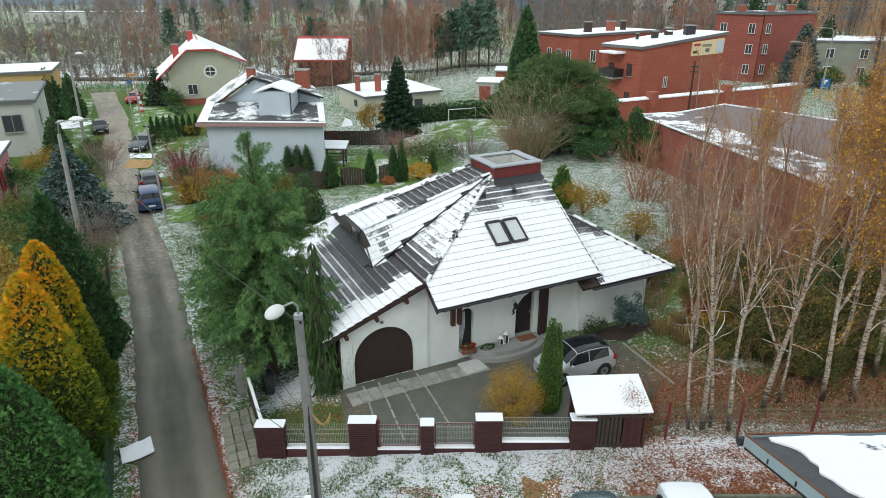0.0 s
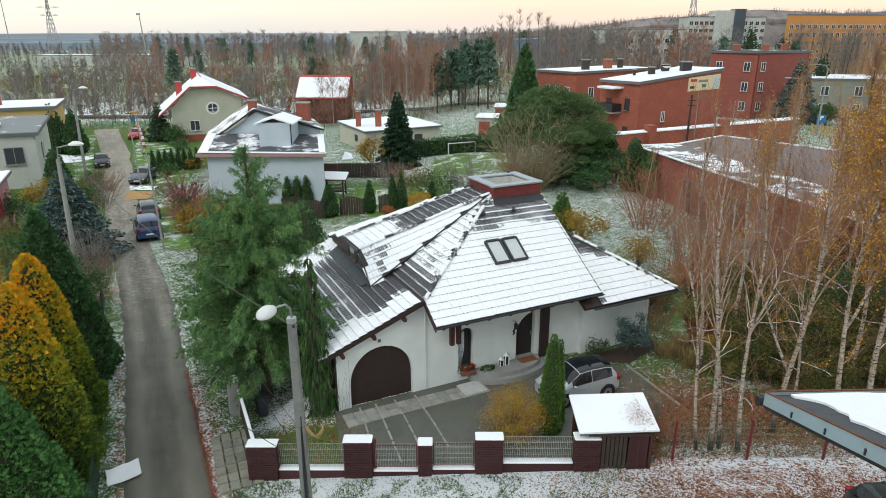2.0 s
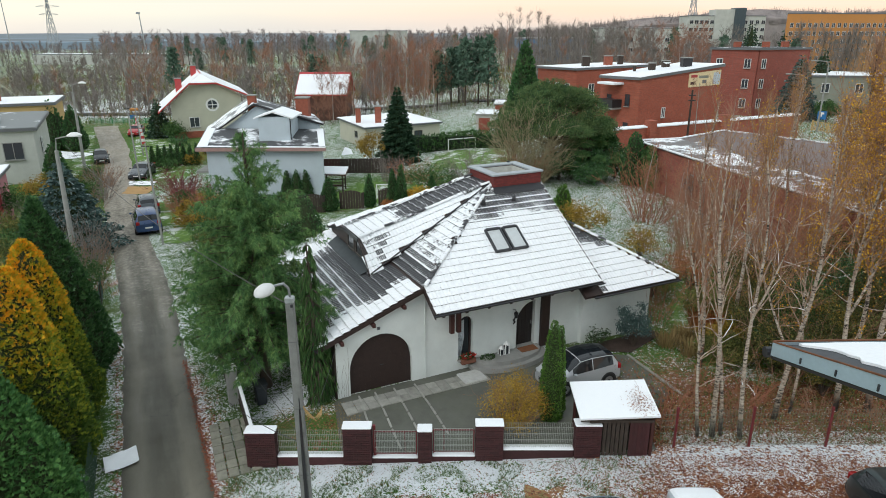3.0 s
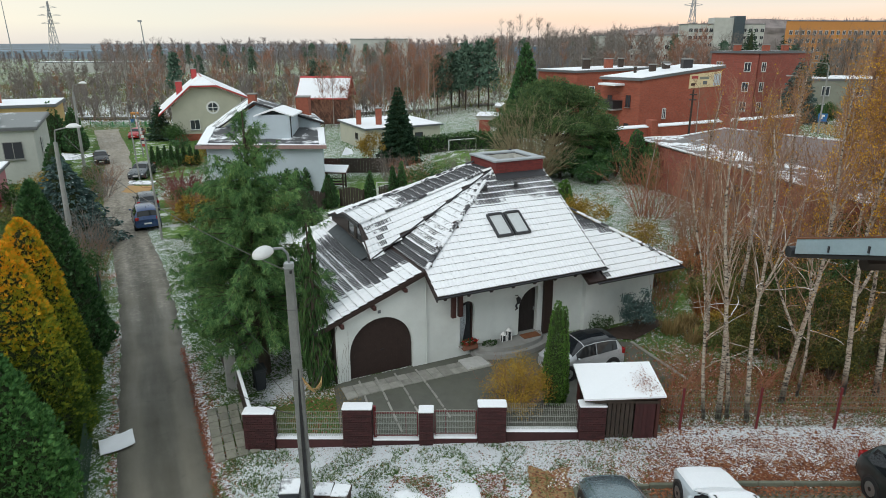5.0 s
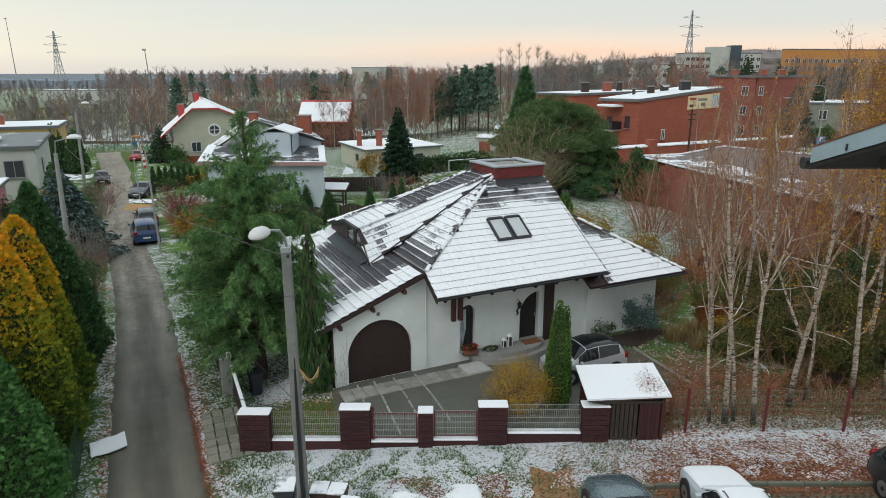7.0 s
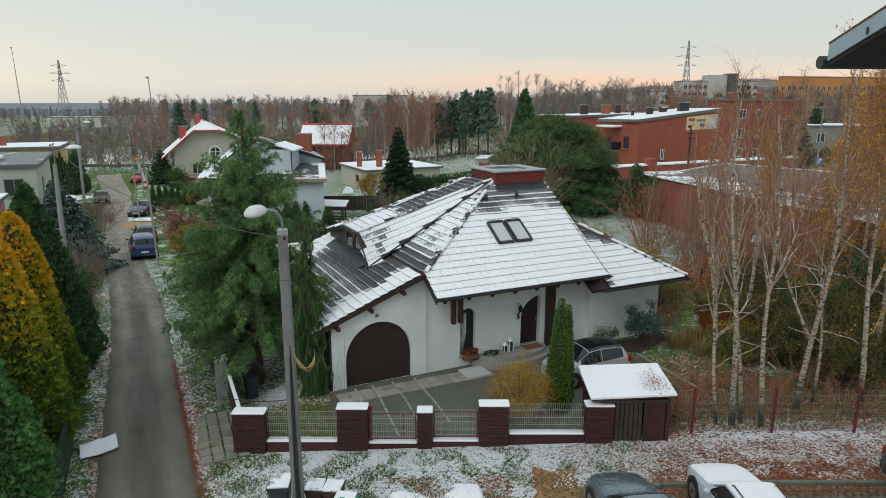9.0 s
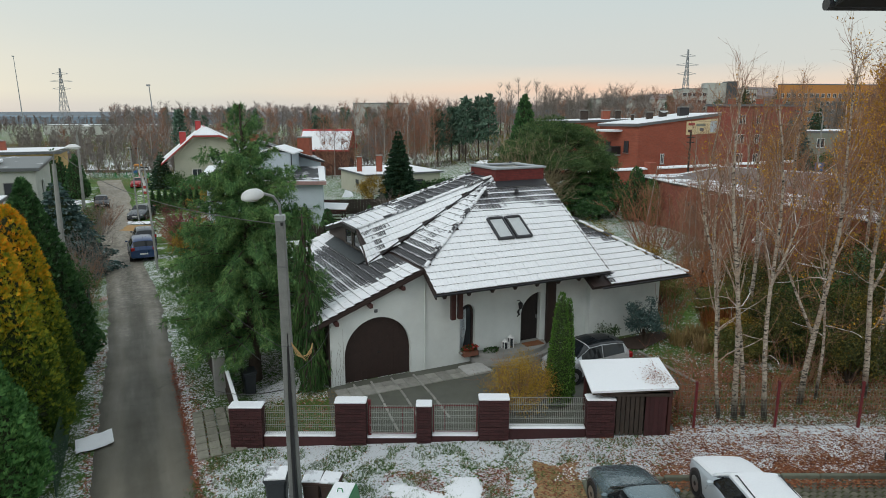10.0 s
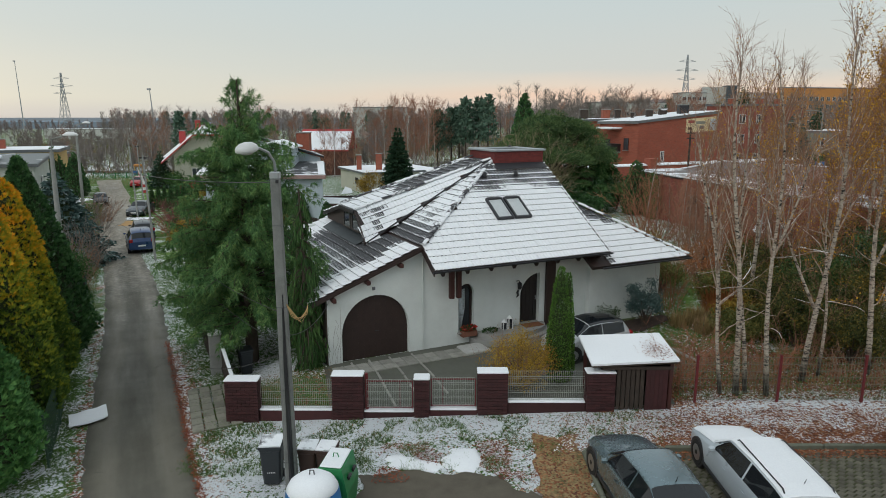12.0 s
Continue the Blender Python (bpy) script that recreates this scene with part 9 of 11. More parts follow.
pole = thing("utility_pole", "dark slender utility pole by the brick wall", "pole")
part("pole", B().tube([(24.95, 66.5, 0.3), (24.95, 66.5, 7.6)], [0.13, 0.09], 8), M_oldwood, pole)
for z in (6.6, 7.1):
    part("insulator", B().box((24.95, 66.4, z), (0.7, 0.1, 0.1)), M_black, pole)
# low brick workshop with a snowy roof
ls_ = thing("brick_workshop", "long low red brick workshop with a snow-streaked roof", "building")
q0 = Vector((16.96, 56.84, 0))
f_, s_ = Vector((0.211, -0.977, 0)).normalized(), Vector((0.977, 0.211, 0)).normalized()
E0_, E1_ = q0, q0 + f_ * 25
V0_, V1_ = q0 + s_ * 3.9 + f_ * 0.2, q0 + f_ * 25 + s_ * 4.2
PK_, Q_ = Vector((24.7, 57.6, 0)), Vector((38.0, 40.6, 0))
wall_block(ls_, [(p.x, p.y) for p in (E0_, PK_, Q_, E1_ + s_ * 12, E1_)], 0.2, 3.96, M_brick2)
up_ = lambda p, z: p + Vector((0, 0, z))
part("gable_wall", B().prism([up_(E0_, 3.965), up_(V0_, 3.965), up_(PK_, 3.965), up_(PK_, 4.70), up_(V0_, 4.02), up_(E0_, 3.98)], f_ * 0.25), M_brick2, ls_)
for nm_, q, mt in (("flat_roof", [up_(E0_, 4.0), up_(V0_, 4.06), up_(V1_, 4.06), up_(E1_, 4.0)], snow_mat("snow_on_flat_roof", (0.13, 0.12, 0.115), 0.5, 0.5, 0.03)), ("pitched_roof", [up_(V0_, 4.06), up_(PK_, 4.75), up_(Q_, 4.75), up_(E1_ + s_ * 12, 4.3), up_(V1_, 4.06)], snow_mat("streaked_snow_roof", (0.13, 0.105, 0.098), 0.2, 0.35, 0.03))):
    part(nm_, B().prism(q, (0, 0, 0.10)), M_lead, ls_)
    part("roof_covering", B().prism([p + Vector((0, 0, 0.105)) for p in q], (0, 0, 0.03)), mt, ls_)
for a, c, za, zc in ((E0_, E1_, 4.14, 4.14), (E0_, V0_, 4.14, 4.2), (V0_, PK_, 4.2, 4.89), (PK_, Q_, 4.89, 4.89)):
    part("snow_edge", B().prism([up_(a, za), up_(c, zc), up_(c, zc + 0.09), up_(a, za + 0.09)], Vector(((c - a).y, -(c - a).x, 0)).normalized() * (0.22 if a is not E0_ or c is E1_ else 0.2)), M_snow_thin if a is PK_ else M_snow, ls_)
wn_ = -s_
for f in (3.0, 8.5, 14.0):
    p = q0 + f_ * f
    win_on(ls_, (p.x, p.y, 2.2), wn_, 1.2, 1.4, M_conc)
# ivy on the workshop corner
tagged(part("ivy", leaf_ball(5200, (17.25, 53.6, 2.1), (0.45, 1.8, 2.1), 0.2, 31), M_hedge), "dark ivy climbing the brick workshop", "ivy", kind="stuff")
tagged(part("ivy", leaf_ball(5200, (14.9, 60.6, 2.3), (1.7, 1.2, 2.4), 0.2, 32), M_hedge), "dark ivy climbing the brick wall", "ivy", kind="stuff")

# ---- far buildings
brick_block([(116, 232), (178, 240), (186, 256), (124, 248)], 0, 18.6, "long orange apartment block with rows of windows", M_orange, [(0, 0.03, 0.975, 28, (4.2, 6.9, 9.6, 12.3, 15.0), 1.2, 1.35)], plain("blue_roof", (0.10, 0.18, 0.35)), "apartment_block")
of_ = brick_block([(107, 300), (142, 303), (142, 315), (107, 312)], 0, 19.2, "grey office block in the distance", M_greyr, [(0, 0.04, 0.5, 8, (7.5, 10.6, 13.7, 16.8), 1.7, 1.5), (0, 0.74, 0.97, 4, (7.5, 10.6, 13.7, 16.8), 1.7, 1.5)], M_felt, "office_block")
part("raised_storey", B().box((123, 304, 11), (9, 8, 22)), M_greyr, of_)
part("stair_tower", B().box((129, 302, 11.3), (4.5, 6, 22.6)), plain("dark_glazing", (0.05, 0.075, 0.09), 0.3, vary=0.1), of_)
brick_block([(33, 300), (64, 303), (64, 318), (33, 315)], 0, 9.8, "low blue factory hall with a snowy roof", plain("blue_cladding", (0.12, 0.22, 0.36)), [], M_snow, "factory_hall")
brick_block([(-45, 330), (-18, 332), (-18, 345), (-45, 343)], -2, 13.0, "far grey factory hall with a snowy roof", M_greyr, [], M_snow, "factory_hall")
brick_block([(-200, 330), (-120, 335), (-120, 345), (-200, 340)], -3, 2.0, "long low far building with a snowy roof", M_greyr, [], M_snow, "factory_hall")
brick_block([(59, 250), (92, 261), (90, 274), (57, 263)], 0, 14.0, "far pale building with a snowy roof", M_greyr, [(0, 0.1, 0.9, 8, (6.5, 10.0), 1.8, 1.5)], M_snow, "factory_hall")


M_farsteel = plain("far_steel", (0.34, 0.36, 0.38), 0.6, vary=0.15, relief=0)


def pylon(x, y, h, w, label):
    """A lattice tower with three pairs of arms."""
    t = thing("pylon", label, "pylon", at(x, y))
    lev = [0, 0.18, 0.35, 0.5, 0.63, 0.74, 0.84, 0.92, 1.0]
    wid = lambda f: w * ((1 - f) ** 1.3 * 0.9 + 0.08)
    r = h * 0.0032
    for sx in (-1, 1):
        for sy in (-1, 1):
            part("leg", B().tube([(sx * wid(f), sy * wid(f), h * f) for f in lev], r * 1.3, 4), M_farsteel, t)
    b = B()
    for f, g in zip(lev, lev[1:]):
        for sx, sy, tx, ty in ((-1, -1, 1, -1), (1, -1, 1, 1), (1, 1, -1, 1), (-1, 1, -1, -1)):
            b.tube([(sx * wid(f), sy * wid(f), h * f), (tx * wid(g), ty * wid(g), h * g)], r, 3)
            b.tube([(tx * wid(f), ty * wid(f), h * f), (sx * wid(g), sy * wid(g), h * g)], r, 3)
    tagged(part("bracing", b, M_farsteel, t), kind="stuff")
    for f, k in ((0.66, 1.7), (0.78, 2.1), (0.9, 1.5)):
        for s in (-1, 1):
            part("arm", B().tube([(s * wid(f), 0, h * f), (s * w * k, 0, h * f + h * 0.012)], r * 1.2, 4).tube([(s * wid(f), 0, h * (f + 0.035)), (s * w * k, 0, h * f + h * 0.012)], r, 4), M_farsteel, t)


pylon(-240, 420, 38, 3.4, "steel lattice pylon on the plain")
pylon(224, 620, 66, 5.0, "steel lattice pylon beyond the woods")
for x, y, h in ((-305, 480, 50), (-131, 300, 23)):
    t = thing("mast", "thin steel mast in the distance", "mast", at(x, y))
    part("mast_tube", B().tube([(0, 0, 0), (-1.2, 0, h)], [0.42, 0.18], 6), M_farsteel, t)
    part("aerial", B().box((-1.5, 0, h), (1.6, 0.5, 0.8)), M_farsteel, t)


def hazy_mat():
    """Far land with the haze mixed into its colour: blue over the western plain, brown woods to the east."""
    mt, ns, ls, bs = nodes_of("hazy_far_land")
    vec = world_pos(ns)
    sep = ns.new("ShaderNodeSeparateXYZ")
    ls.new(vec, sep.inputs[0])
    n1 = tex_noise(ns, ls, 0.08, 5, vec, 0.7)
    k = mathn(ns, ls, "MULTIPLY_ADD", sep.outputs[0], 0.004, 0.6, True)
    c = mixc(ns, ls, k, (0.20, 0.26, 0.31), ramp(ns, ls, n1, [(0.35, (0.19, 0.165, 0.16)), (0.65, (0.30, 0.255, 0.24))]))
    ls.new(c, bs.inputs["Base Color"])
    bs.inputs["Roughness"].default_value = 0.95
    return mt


hill = B()
hv = []
HN = 120
for i in range(HN + 1):
    x = -900 + 1900 * i / HN
    h = 4 + 27 * smooth(-50, 320, x) + 4 * noise.noise((x * 0.012, 0, 0)) + 1.2 * noise.noise((x * 0.09, 0, 5)) + 0.8 * noise.noise((x * 0.3, 0, 9))
    hv += [(x, 640, -8), (x, 640 + 3, h * 0.75), (x, 660, h + 1.5 * noise.noise((x * 0.5, 2, 1)))]
hill.add(hv, [(3 * i + k, 3 * i + 3 + k, 3 * i + 4 + k, 3 * i + 1 + k) for i in range(HN) for k in range(2)])
M_ridge = hazy_mat()
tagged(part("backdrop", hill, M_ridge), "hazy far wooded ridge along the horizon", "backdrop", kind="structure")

# ---- garden furnishings between the houses
slab_sheet("sandy_patch", [(-30.2, 59.5), (-27.6, 59.0), (-28.2, 62.3), (-31.0, 62.8)], plain("orange_sand", (0.42, 0.25, 0.10), 0.95, vary=0.25, scale=2, fine=20), "orange sandy patch beside the lane", "sand", 0.05, 0.6, ragged=0.15, seg=0.3)
slab_sheet("snowy_patch", [(-31.4, 63.6), (-28.6, 63.0), (-29.2, 65.0), (-32.2, 65.6)], M_snow_thin, "snowy paved patch beside the lane", "paving", 0.05, 0.6, ragged=0.1, seg=0.3)
goal = thing("football_goal", "small white football goal on the frosty pitch", "goal")
for x in (0.65, 3.75):
    part("post", B().tube([(x, 75.0, ground(x, 75)), (x, 75.0, ground(x, 75) + 1.3)], 0.05, 8), M_white, goal)
part("crossbar", B().tube([(0.6, 75.0, ground(1, 75) + 1.3), (3.8, 75.0, ground(3, 75) + 1.28)], 0.05, 8), M_white, goal)
hedge = thing("hedge", "clipped dark green hedge behind the pitch", "hedge")
b = B()
hr = random.Random(17)
for _ in range(5200):
    x = hr.uniform(-3.6, 8.0)
    p = Vector((x, 77.2 - 0.25 * (x + 3.6) + hr.uniform(-0.7, 0.5), ground(x, 77) + hr.uniform(0.05, 2.0)))
    b.add([p, p + Vector((hr.gauss(0, .14), hr.gauss(0, .14), hr.gauss(0, .14))), p + Vector((hr.gauss(0, .14), hr.gauss(0, .14), hr.gauss(0, .14)))], [(0, 1, 2)])
tagged(part("leaves", b, leafy("clipped_hedge", [(0.018, 0.045, 0.014), (0.045, 0.11, 0.03), (0.09, 0.16, 0.045)], snow=0.1), hedge), kind="stuff")
# block added inside the hedge, near-black to paint the shade between leaves
part("inner_hedge", B().prism([(-3.5, 76.9, -0.4), (8.0, 74.0, 0.3), (8.0, 74.0, 1.9), (-3.5, 76.9, 1.3)], (0.1, 0.9, 0)), plain("inner_hedge_shade", (0.01, 0.02, 0.01)), hedge)
gz = thing("gazebo", "small timber garden shelter with a snowy roof", "shelter")
for x, y in ((-10.6, 56.8), (-8.9, 56.8), (-10.6, 58.4), (-8.9, 58.4)):
    part("post", B().box((x, y, ground(x, y) + 0.85), (0.13, 0.13, 1.8)), M_oldwood, gz)
gz0 = ground(-9.7, 57.6)
part("roof", B().prism([(-10.9, 56.5, gz0 + 1.72), (-8.55, 56.5, gz0 + 1.66), (-8.55, 58.7, gz0 + 1.9), (-10.9, 58.7, gz0 + 1.95)], (0, 0, 0.1)), M_redwood, gz)
part("snow_layer", B().prism([(-10.85, 56.55, gz0 + 1.825), (-8.6, 56.55, gz0 + 1.765), (-8.6, 58.65, gz0 + 2.005), (-10.85, 58.65, gz0 + 2.055)], (0, 0, 0.07)), M_snow, gz)
part("bench", B().box((-9.75, 58.1, gz0 + 0.45), (1.4, 0.4, 0.08)), M_redwood, gz)
for k in range(3):
    part("rail", B().box((-9.75, 58.4, gz0 + 0.3 + 0.3 * k), (1.6, 0.05, 0.08)), M_oldwood, gz)
g2_ = thing("football_goal", "small white garden goal on the lawn", "goal")
for x in (-5.6, -4.2):
    part("post", B().tube([(x, 53.9, ground(x, 53.9)), (x, 53.9, ground(x, 53.9) + 1.25)], 0.04, 7), M_white, g2_)
part("crossbar", B().tube([(-5.64, 53.9, ground(-5, 53.9) + 1.25), (-4.16, 53.9, ground(-5, 53.9) + 1.27)], 0.04, 7), M_white, g2_)
for x, y, w, rz in ((-7.3, 50.8, 1.9, -4), (-4.6, 51.3, 1.1, 8), (-10.2, 50.0, 1.7, 0), (-12.2, 51.5, 1.7, 20)):
    t = thing("fence_panel", "brown arched wooden garden fence panel", "fence panel", at(x, y, rz), "arched fence panels")
    n = 9
    for k in range(n):
        q = -1 + 2 * (k + 0.5) / n
        part("slat", B().box((q * w / 2, 0, 0.65 + 0.12 * (1 - q * q)), (w / n * 0.9, 0.04, 1.3 + 0.24 * (1 - q * q))), M_oldwood, t)
    for s in (-1, 1):
        part("post", B().box((s * w / 2, 0.03, 0.7), (0.1, 0.1, 1.45)), M_oldwood, t)
wf = thing("garden_fence", "brown board fence between the gardens", "fence", kind="structure")
for i in range(30):
    x = -12.8 + 0.3 * i
    y = 66.6 - 0.05 * i
    part("board", B().box((x, y, ground(x, y) + 0.75), (0.28, 0.04, 1.5)), M_redwood if i < 8 else M_oldwood, wf)
tagged(part("white_tarpaulin", B().prism([(-10.9, 69.4, 0.5), (-9.6, 69.0, 0.7), (-9.9, 70.2, 1.0), (-10.6, 70.4, 1.2)], (0, 0, 0.04)), M_snow), "white tarpaulin slung over garden furniture", "tarpaulin")
pg = thing("playground_frame", "bright playground frame at the end of the lane", "playground")
for x in (-54.9, -54.2, -53.5):
    part("post", B().tube([(x, 116, ground(x, 116)), (x, 116, ground(x, 116) + 1.9)], 0.06, 6), M_yellow, pg)
part("roof", B().box((-54.3, 116, ground(-54, 116) + 2.0), (1.2, 1.0, 0.4), bev=0.1), M_orange, pg)
part("panel", B().box((-54.6, 115.9, ground(-54, 116) + 0.7), (1.0, 0.1, 0.7)), M_blue, pg)
for i in range(6):
    t = thing("bollard", "red and white striped roadside bollard", "bollard", at(-51.5 + 1.9 * i, 110.4 - 3.85 * i), "striped bollards")
    for k in range(4):
        part("band", B().lathe([(0.26 - 0.02 * k, 0.4 * k), (0.24 - 0.02 * k, 0.4 * k + 0.398)], n=10), M_redtile if k % 2 == 0 else M_white, t)
gn = thing("play_fence", "low green mesh fence round the playground", "fence", kind="structure")
for i in range(7):
    x = -60.5 + 1.9 * i
    part("post", B().box((x, 112.6, ground(x, 112.6) + 0.5), (0.08, 0.08, 1.1)), M_green, gn)
    if i:
        bb = B()
        for k in range(12):
            bb.box((x - 1.9 + 1.9 * (k + 0.5) / 12, 112.6, ground(x, 112.6) + 0.5), (0.05, 0.03, 0.85))
        part("mesh_panel", bb, M_green, gn)
slab_sheet("snowy_drive", [(-52, 78.2), (-45.6, 80.2), (-44.6, 83.6), (-52, 86)], M_snow_thin, "snow-covered driveway beside the lane", "drive", 0.05, 0.8, ragged=0.15, seg=0.4)
slab_sheet("railway_bed", [(-130, 121), (-20, 124), (60, 127), (60, 130), (-20, 127.5), (-130, 124.5)], plain("dark_ballast", (0.085, 0.078, 0.072), 0.95, vary=0.35, scale=0.8, fine=12), "dark ballast of the railway behind the gardens", "railway", 0.25, 4.0, ragged=0.2, seg=2.0)
sg_ = thing("parking_sign", "blue and white parking sign on two posts", "sign", at(52.4, 91.0, -30) @ Matrix.Scale(0.75, 4))
for x in (-0.55, 0.55):
    part("post", B().tube([(x, 0.05, -0.1), (x, 0.05, 2.9)], 0.05, 7), M_galv, sg_)
part("panel", B().box((0, 0, 2.2), (1.5, 0.06, 1.5), bev=0.02), M_blue, sg_)
part("symbol", B().box((-0.1, -0.037, 2.35), (0.2, 0.012, 0.8)).box((0.15, -0.037, 2.55), (0.3, 0.012, 0.36)), M_white, sg_)
yf = thing("lattice_fence", "yellow concrete lattice fence by the street", "fence", kind="structure")
ya, yb = Vector((49.6, 88.0, 0)), Vector((53.2, 76.0, 0))
for i in range(6):
    p = ya.lerp(yb, i / 5)
    part("post", B().box((p.x, p.y, ground(p.x, p.y) + 0.7), (0.16, 0.16, 1.4)), M_yellow, yf)
    if i:
        o = ya.lerp(yb, (i - 1) / 5)
        bb, z = B(), ground(p.x, p.y)
        for k in range(5):
            bb.tube([o.lerp(p, k / 5) + Vector((0, 0, z + 0.25)), o.lerp(p, (k + 1) / 5) + Vector((0, 0, z + 1.2))], 0.05, 4)
            bb.tube([o.lerp(p, k / 5) + Vector((0, 0, z + 1.2)), o.lerp(p, (k + 1) / 5) + Vector((0, 0, z + 0.25))], 0.05, 4)
        for h in (0.2, 1.25):
            bb.tube([o + Vector((0, 0, z + h)), p + Vector((0, 0, z + h))], 0.06, 4)
        part("lattice", bb, M_yellow, yf)
# poles and the further street lamps
for x0, y0, zt in ((-22.1, 36.9, 6.7), (-39.6, 71.0, 7.0)):
    t = thing("street_lamp", "weathered concrete pole with a lamp arm", "street lamp")
    zb = ground(x0, y0)
    top = Vector((x0 + 0.05, y0 + 0.1, zt))
    part("pole", B().tube([(x0, y0, zb - 0.2), top], [0.19, 0.11], 8), M_conc, t)
    part("arm", B().tube([top, top + Vector((0.2, -0.2, 0.7)), top + Vector((1.3, -0.5, 0.95))], 0.04, 6), M_conc, t)
    part("lamp_head", B().lathe([(0.05, -0.06), (0.3, -0.05), (0.32, 0.03), (0.15, 0.16), (0.03, 0.18)], top + Vector((1.5, -0.55, 0.95)), 14, sx=1.3), M_white, t)
for x, y, h in ((-19.2, 42.5, 7.0), (-31.3, 66.0, 7.5), (-38.0, 82.0, 7.0)):
    t = thing("utility_pole", "slender weathered wooden utility pole", "pole", at(x, y))
    part("pole", B().tube([(0, 0, -0.2), (-0.25, 0, h)], [0.09, 0.055], 8), M_conc, t)
    part("insulator", B().box((-0.25, 0, h - 0.2), (0.5, 0.08, 0.08)), M_black, t)
# sheet fence and wire along the evergreens west of the lane
lf_ = thing("wire_fence", "rusting green wire fence along the lane", "fence", kind="structure")
LFN = [(-10.9, 15.2), (-11.9, 18.6), (-14.2, 23.6), (-16.7, 29.0), (-18.9, 33.6)]
for (x0, y0), (x1, y1) in zip(LFN, LFN[1:]):
    n = int(math.dist((x0, y0), (x1, y1)) / 2.2)
    for i in range(n):
        f = i / n
        x, y = x0 + (x1 - x0) * f, y0 + (y1 - y0) * f
        part("post", B().tube([(x, y, ground(x, y) - 0.1), (x + 0.05, y, ground(x, y) + 1.35)], 0.03, 6), M_oldwood, lf_)
    b = B()
    L_ = math.dist((x0, y0), (x1, y1))
    for i in range(int(L_ / 0.12)):
        f = i * 0.12 / L_
        x, y = x0 + (x1 - x0) * f, y0 + (y1 - y0) * f
        z = ground(x, y)
        b.box((x, y, z + 0.65), (0.008, 0.008, 1.25))
    for k in range(9):
        b.tube([(x0, y0, ground(x0, y0) + 0.1 + 0.15 * k), (x1, y1, ground(x1, y1) + 0.1 + 0.15 * k)], 0.004, 3)
    part("wire_mesh", b, plain("green_wire", (0.05, 0.09, 0.07), 0.7, vary=0.3), lf_)
for x, y, h in ((49.5, 86.5, 9.0), (45.2, 84.0, 7.5)):
    t = thing("street_lamp", "grey steel street lamp by the brick houses", "street lamp", at(x, y))
    part("pole", B().tube([(0, 0, -0.1), (0, 0, h * 0.95), (-0.3, 0, h), (-1.6, 0, h + 0.1)], [0.12, 0.08, 0.06, 0.05], 7), M_conc, t)
    part("lamp_head", B().box((-1.9, 0, h + 0.1), (0.8, 0.3, 0.15), bev=0.05), M_conc, t)
# ---- brown thicket east of the house
for i, (x, y, h, w, st) in enumerate([(7.55, 19.3, 1.9, 1.8, 34), (8.5, 20.6, 1.6, 1.8, 22), (9.9, 19.4, 1.2, 2.0, 22), (11.1, 20.6, 1.5, 2.2, 24), (13.1, 19.5, 1.3, 2.4, 26), (15.4, 18.9, 1.3, 2.4, 24), (9.6, 21.8, 1.3, 2.0, 18), (13.8, 33.6, 5.6, 3.2, 34), (12.6, 21.4, 2.6, 2.4, 20), (10.0, 27.6, 3.0, 2.2, 18), (14.8, 22.8, 3.8, 3.0, 26), (12.6, 29.6, 2.6, 2.4, 10), (17.2, 24.8, 4.4, 3.4, 20), (12.4, 33.0, 4.6, 2.6, 24), (15.8, 30.0, 6.0, 3.6, 44), (19.8, 27.5, 6.4, 5.0, 60), (15.4, 37.0, 5.4, 4.4, 50), (19.4, 34.0, 6.8, 5.2, 60), (23.5, 31.5, 6.8, 5.5, 60), (18.2, 42.5, 5.4, 5.0, 50), (23.4, 38.6, 6.6, 6.0, 54), (28.0, 36.0, 7.2, 6.0, 60), (27.5, 44.0, 6.6, 6.0, 50)]):
    leafy_ = i in (8, 10, 12, 15, 17, 18, 21)
    bare_bush(x, y, h, w, "tangle of bare reddish brown stems" if not leafy_ else "tall shrub with the last yellow leaves", 100 + i, st, 11, M_twig if i % 3 else M_twig_red, 3 if leafy_ else 0, M_yleaf if i % 2 else M_oleaf, th=0.75 + 0.035 * i)
for i, (x, y, h) in enumerate([(17.5, 23.5, 10.5), (20.5, 25.5, 12.0), (16.3, 31.5, 10.0), (22.5, 30.0, 12.5), (25.5, 33.5, 12.0), (20.5, 37.5, 11.0), (28.5, 30.5, 12.5), (30.5, 38.0, 12.0), (13.0, 26.5, 10.0), (14.6, 35.5, 10.0), (18.6, 27.6, 12.0), (24.0, 26.0, 12.0)]):
    birch(x, y, h, "tall birch with thinning orange-yellow leaves", 140 + i, (0.03 * math.sin(i * 2.4), 0.0), 0.11, 260 if i in (2, 5, 8, 9) else 2600, 0.22 if i in (2, 5, 8, 9) else 0.5, 1.15, None, None, 0.07 if i in (2, 5, 8, 9) else 0.105)
for i, (x, y, h) in enumerate([(19.2, 30.5, 9.5), (22.6, 34.2, 9.5), (26.0, 29.4, 10.5), (18.4, 36.2, 8.0), (24.8, 37.0, 9.0)]):
    birch(x, y, h, "birch still full of orange-yellow leaves", 180 + i, (0.03 * math.sin(i * 1.7), 0.0), 0.10, 4600, 0.5, 1.2, None, None, 0.095)
